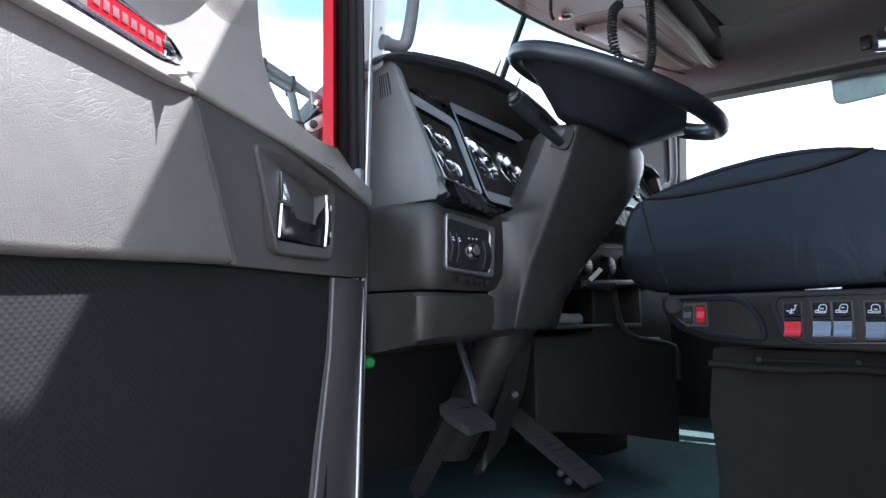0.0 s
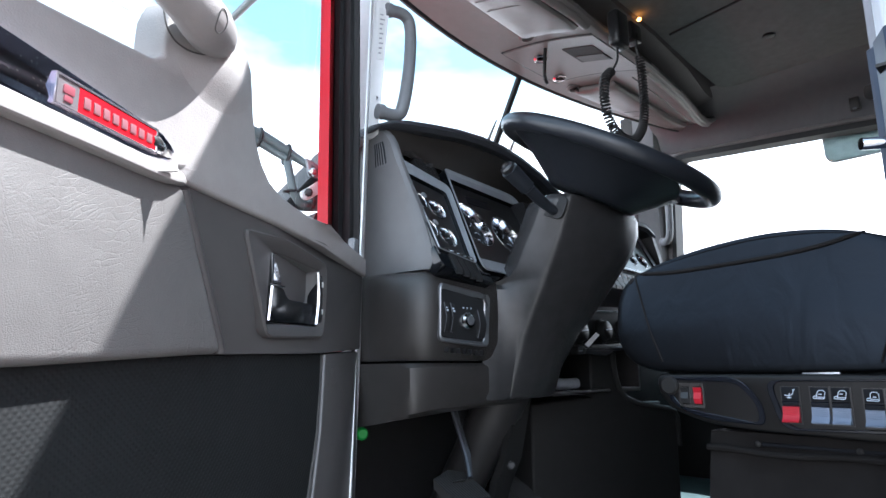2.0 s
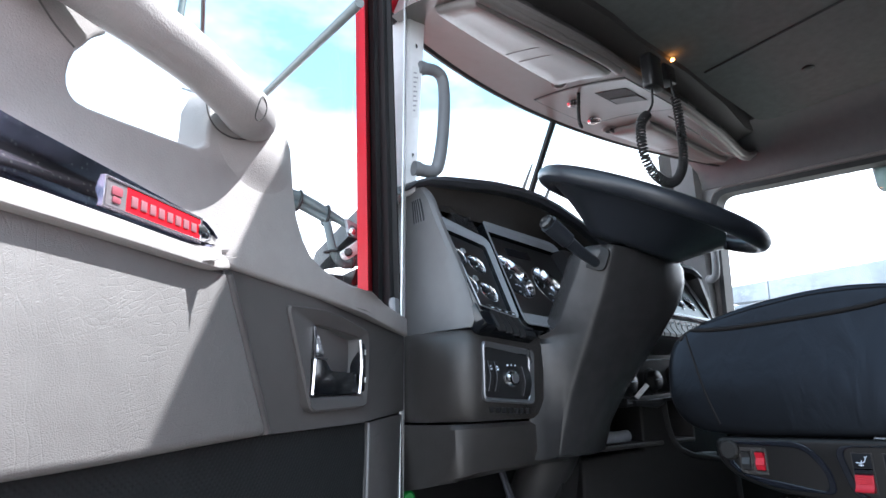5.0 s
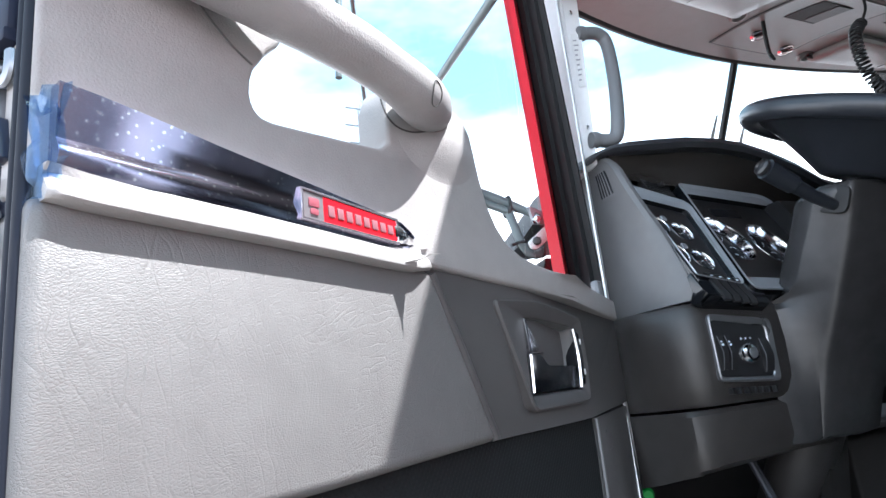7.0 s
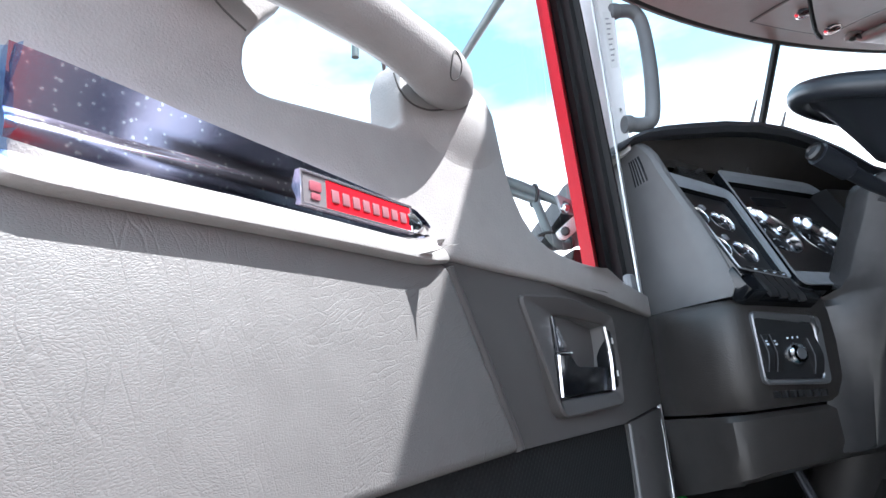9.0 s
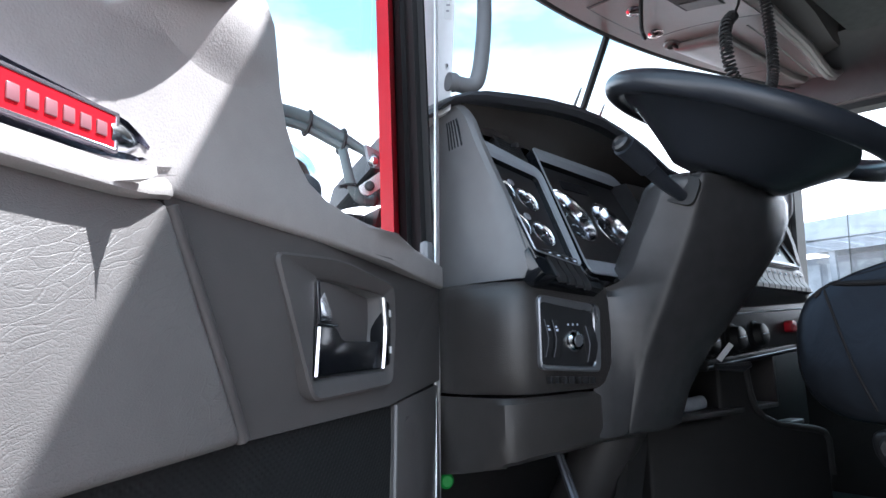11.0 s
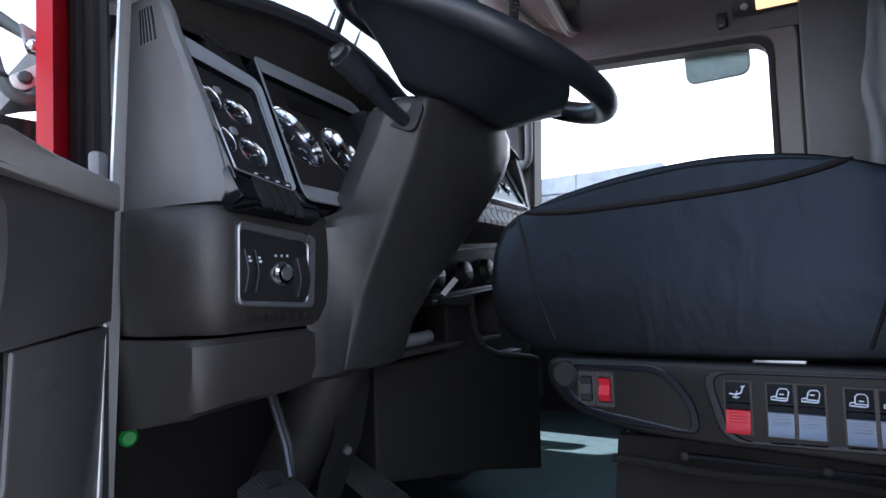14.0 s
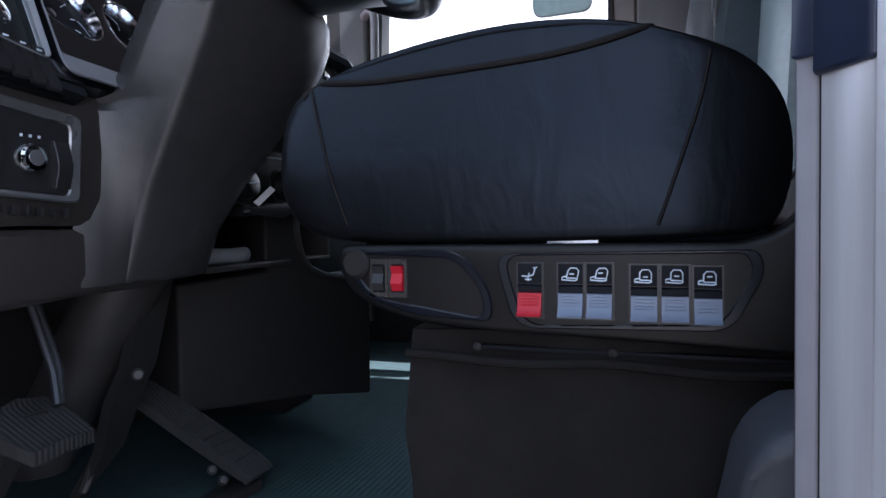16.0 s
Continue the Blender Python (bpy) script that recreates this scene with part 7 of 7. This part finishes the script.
part("arm", tube([(0.974, 0.94, 1.74), (0.970, 0.888, 1.63), (0.952, 0.866, 1.592)], 0.004, 8), ARM, pedal, "bright steel arm")
part("stem", loft([[(0.90, 0.86, 1.59), (0.93, 0.86, 1.59), (0.93, 0.885, 1.59), (0.90, 0.885, 1.59)], [(0.90, 0.99, 1.40), (0.925, 0.99, 1.40), (0.925, 1.01, 1.42), (0.90, 1.01, 1.42)]]), FOOT, pedal)
brake = thing("brake_pedal", "wide black brake pedal lever below the column", "pedal", (1.06, 0.90, FLOOR))
part("lever", loft([[(x0, y, z), (x1, y + 0.004, z), (x1, y + 0.022, z), (x0, y + 0.018, z)] for x0, x1, y, z in ((1.085, 1.155, 0.868, 1.735), (1.078, 1.135, 0.866, 1.68), (1.055, 1.112, 0.866, 1.61), (1.03, 1.085, 0.868, 1.57), (1.02, 1.06, 0.88, 1.50), (1.005, 1.02, 0.91, 1.44))]), BLACK_MATT, brake)
part("pivot_bolt", lathe([(0.009, -0.01), (0.009, 0.004), (0.006, 0.007), (0.001, 0.007)], facing((1.072, 0.866, 1.60), (-0.6, -0.8, 0.1)), 12), SILVER_DARK, brake, "dull pivot bolt")
part("side_web", tube([(1.10, 0.880, 1.735), (1.062, 0.878, 1.60), (1.010, 0.905, 1.45)], 0.006, 8), FOOT, brake, "rounded stiffening edge")
acc = thing("accelerator_pedal", "black ribbed organ-type accelerator pedal", "pedal", (1.2, 0.87, FLOOR))
part("pad", loft([[(x - w, y, z), (x + w, y - 0.004, z), (x + w, y + 0.012, z - 0.012), (x - w, y + 0.012, z - 0.012)] for x, w, y, z in ((1.228, 0.026, 0.775, 1.408), (1.226, 0.030, 0.785, 1.418), (1.205, 0.032, 0.85, 1.468), (1.180, 0.030, 0.91, 1.518), (1.160, 0.026, 0.955, 1.556), (1.155, 0.018, 0.963, 1.562))]), RIBBED, acc)
for k in range(7):
    q = 0.12 + 0.09 * k
    x, y, z = 1.226 - 0.046 * q / 0.75 * 1.0, 0.785 + 0.125 * q / 0.75, 1.420 + 0.100 * q / 0.75
    part("rib", tube([(x - 0.024, y - 0.001, z), (x + 0.024, y - 0.004, z)], 0.0018, 6), RIBBED, acc, "raised rubber rib")
part("hinge", box(1.15, 1.25, 0.79, 0.84, FLOOR, FLOOR + 0.02, 0.004), FOOT, acc)
for y, z in ((0.80, 1.418), (0.82, 1.432)):
    part("bolt", lathe([(0.008, 0), (0.008, 0.006), (0.005, 0.008), (0.004, 0.004), (0.001, 0.004)], facing((1.165, y, z), (-0.9, -0.4, 0.2)), 10), SILVER_DARK, acc, "dull bolt head")
tun = thing("engine_cover", "black plastic engine cover between the seats", "engine cover", (1.9, 1.0, FLOOR))


def skew(a, b, d):
    """A point on the cover's slanting face: a along x, d behind it."""
    return (a + 0.35 * d, 0.835 - 0.375 * (a - 1.40) + 0.94 * d, b)


top_line = [(1.425, 1.845), (1.425, 1.805), (1.430, 1.770), (1.438, 1.744), (1.455, 1.722), (1.487, 1.707), (1.53, 1.699), (1.576, 1.691), (1.596, 1.684), (1.604, 1.668)]
part("cover", prism([(1.20, 1.50), (1.45, 1.472), (1.60, 1.442)] + top_line[::-1] + [(1.36, 1.845), (1.36, 1.725), (1.20, 1.715)], skew, 0.0, 0.26, 0.007, 3), BLACK_MATT, tun, "matt black cover face")
part("rim", tube([skew(a, b, 0.001) for a, b in top_line + [(1.604, 1.60)]], 0.0075, 10), BLACK_MATT, tun, "rounded rim")
part("rear_block", box(1.62, 1.76, 1.00, 1.29, FLOOR, 1.70, 0.01), BLACK_MATT, tun, "matt black rear part")
part("back_plate", box(1.60, 1.90, 0.915, 1.02, 1.66, 1.845, 0.006), BLACK_MATT, tun, "matt black back plate")
part("wiring_clip", box(1.54, 1.60, 0.80, 0.83, 1.699, 1.708, 0.002), SILVER_DULL, tun, "small bright clip")
part("power_socket", lathe([(0.013, 0.0), (0.015, 0.004), (0.012, 0.006), (0.009, 0.006), (0.009, 0.001)], facing((1.672, 0.913, 1.766), (-0.35, -0.94, 0)), 20), CHROME, tun, "bright ringed power socket")
part("socket_hole", lathe([(0.009, 0), (0.0005, 0.001)], facing((1.672, 0.9125, 1.766), (-0.35, -0.94, 0)), 16), RUBBER, tun)

# ---- outside, beyond the windows ----
bonnet = thing("bonnet", "long red painted truck bonnet before the windscreen", "bonnet", (1.62, 2.6, 0.6))
part("top", loft([[(1.62 + w * math.cos(a), y, z + h * math.sin(a)) for a in np.linspace(0, math.pi, 15)] + [(1.62 - w, y, 1.0), (1.62 + w, y, 1.0)] for y, w, z, h in ((1.66, 0.80, 1.74, 0.28), (2.2, 0.76, 1.74, 0.26), (2.9, 0.70, 1.70, 0.24), (3.3, 0.66, 1.62, 0.24), (3.42, 0.60, 1.52, 0.22))]), RED, bonnet, "glossy red bonnet top")
for x in (0.78, 2.46):
    part("wing", loft([[(x - 0.22, y, 0.7), (x - 0.20, y, z - 0.06), (x - 0.08, y, z), (x + 0.10, y, z), (x + 0.22, y, z - 0.06), (x + 0.22, y, 0.7)] for y, z in ((1.9, 1.05), (2.1, 1.28), (2.5, 1.40), (2.9, 1.36), (3.2, 1.15))]), RED, bonnet, "red painted wing")
look_down = thing("look_down_mirror", "small oblong mirror above the passenger window", "mirror", (2.60, 0.490, 2.580))
mm = facing((2.60, 0.490, 2.580), (-0.97, -0.05, -0.22))
part("shell", prism(round_corners([(-0.104, -0.058), (0.104, -0.052), (0.104, 0.050), (0.060, 0.058), (-0.060, 0.062), (-0.104, 0.052)], [0.040, 0.040, 0.034, 0.012, 0.012, 0.034], 6), lambda a, b, d: mm @ Vector((a, b, d)), -0.02, 0.0, 0.006), SILVER, look_down, "pale mirror shell")
part("glass", prism(round_corners([(-0.098, -0.052), (0.098, -0.046), (0.098, 0.044), (-0.098, 0.047)], 0.036, 6), lambda a, b, d: mm @ Vector((a, b, d)), 0.0, 0.002), GLARE_MIRROR, look_down, "mirror glass with bright glare put into its pale colour")
for y in (0.455, 0.545):
    part("stem", tube([(2.605, y, 2.605), (2.585, y, 2.66)], 0.008, 8), RUBBER, look_down)

hall = thing("canopy_building", "far steel canopy building with a pale flat roof", "building", (38, 10, 0))
STEEL = material("grey_steel", (0.22, 0.25, 0.29), 0.7, var=0.3, scale=2)
ROOF = material("pale_roof_sheet", (0.30, 0.34, 0.39), 0.7, var=0.25, scale=2)
part("roof", prism([(8.4, 8.25), (17.0, 8.1), (17.0, 7.1), (7.1, 6.95)], lambda a, b, d: (37 + d, a, b), 0.0, 12.0, 0.05), ROOF, hall, "pale sheet roof")
part("fascia", box(36.9, 37.0, 7.0, 17.0, 6.35, 6.95), STEEL, hall, "grey steel fascia")
part("wall", box(40, 48, 7.5, 17, 0, 6.4), STEEL, hall, "grey wall")
for y in (7.4, 10.5, 13.6, 16.6):
    part("post", box(37.1, 37.4, y, y + 0.3, 0, 6.4), STEEL, hall, "steel post")
for k in range(6):
    y = 7.3 + 1.6 * k
    part("brace", tube([(36.88, y, 6.45), (36.88, y + 1.5, 6.9)], 0.05, 6), ROOF, hall, "steel brace")
    part("panel", box(39.9, 40.0, y + 0.2, y + 1.4, 4.0, 6.0), ROOF, hall, "pale wall panel")
block = thing("low_building", "low pale block building beyond the yard", "building", (40, 4, 0))
part("wall", box(41, 50, -2, 5.0, 0, 5.0), ROOF, block, "pale plastered wall")
part("roof", box(40.7, 50.3, -2.3, 5.2, 5.0, 5.4), STEEL, block, "flat roof")
part("band", box(40.95, 41.0, -1.8, 4.9, 4.0, 4.5), material("dull_red_band", (0.25, 0.10, 0.09), 0.7, var=0.2, scale=1), block, "dull red band")
white_cab = thing("white_truck", "white truck cab parked beyond the passenger window", "truck", (6.5, 4.6, 0))
part("cab", box(5.6, 7.4, 3.3, 5.4, 0.9, 2.95, 0.12, 4), WHITE, white_cab, "white painted cab")
part("bonnet", box(5.7, 7.3, 5.4, 6.8, 0.9, 2.1, 0.15, 4), WHITE, white_cab, "white bonnet")
for y in (4.0, 6.2):
    w_ = part("wheel", lathe([(0.30, -0.14), (0.50, -0.13), (0.52, 0.0), (0.50, 0.13), (0.30, 0.14)], facing((5.75, y, 0.52), (1, 0, 0)), 28), RUBBER, white_cab, "black tyre")
    part("rim", lathe([(0.29, -0.13), (0.28, -0.10), (0.10, -0.08), (0.08, -0.13), (0.01, -0.13)], facing((5.75, y, 0.52), (1, 0, 0)), 20), ALUMINIUM, w_, "bright rim")

tower = thing("lattice_tower", "far steel lattice tower with cross arms and wires", "tower", (17.0, 52, 0))
TB = Vector((17.0, 52.0, 0.0))
for sx, sy in ((-1, -1), (1, -1), (1, 1), (-1, 1)):
    part("leg", tube([TB + Vector((0.8 * sx, 0.8 * sy, 0)), TB + Vector((0.35 * sx, 0.35 * sy, 31.5))], 0.10, 5), STEEL, tower)
for k in range(16):
    z, w_ = 16 + k, 0.62 - 0.016 * k
    part("brace", tube([TB + Vector((-w_, -w_, z)), TB + Vector((w_, -w_, z + 1))], 0.055, 4), STEEL, tower)
    part("brace", tube([TB + Vector((w_, -w_, z)), TB + Vector((-w_, -w_, z + 1))], 0.055, 4), STEEL, tower)
for z, w_ in ((27.2, 1.7), (29.0, 2.0), (30.8, 1.8)):
    part("cross_arm", tube([TB + Vector((-w_, -0.4, z + 0.2)), TB + Vector((w_, -0.4, z))], 0.11, 5), STEEL, tower)
    part("wire", tube([TB + Vector((-w_, -0.4, z)), TB + Vector((-14, -3, z + 0.6)), TB + Vector((-34, -6, z + 3))], 0.03, 4), STEEL, tower)
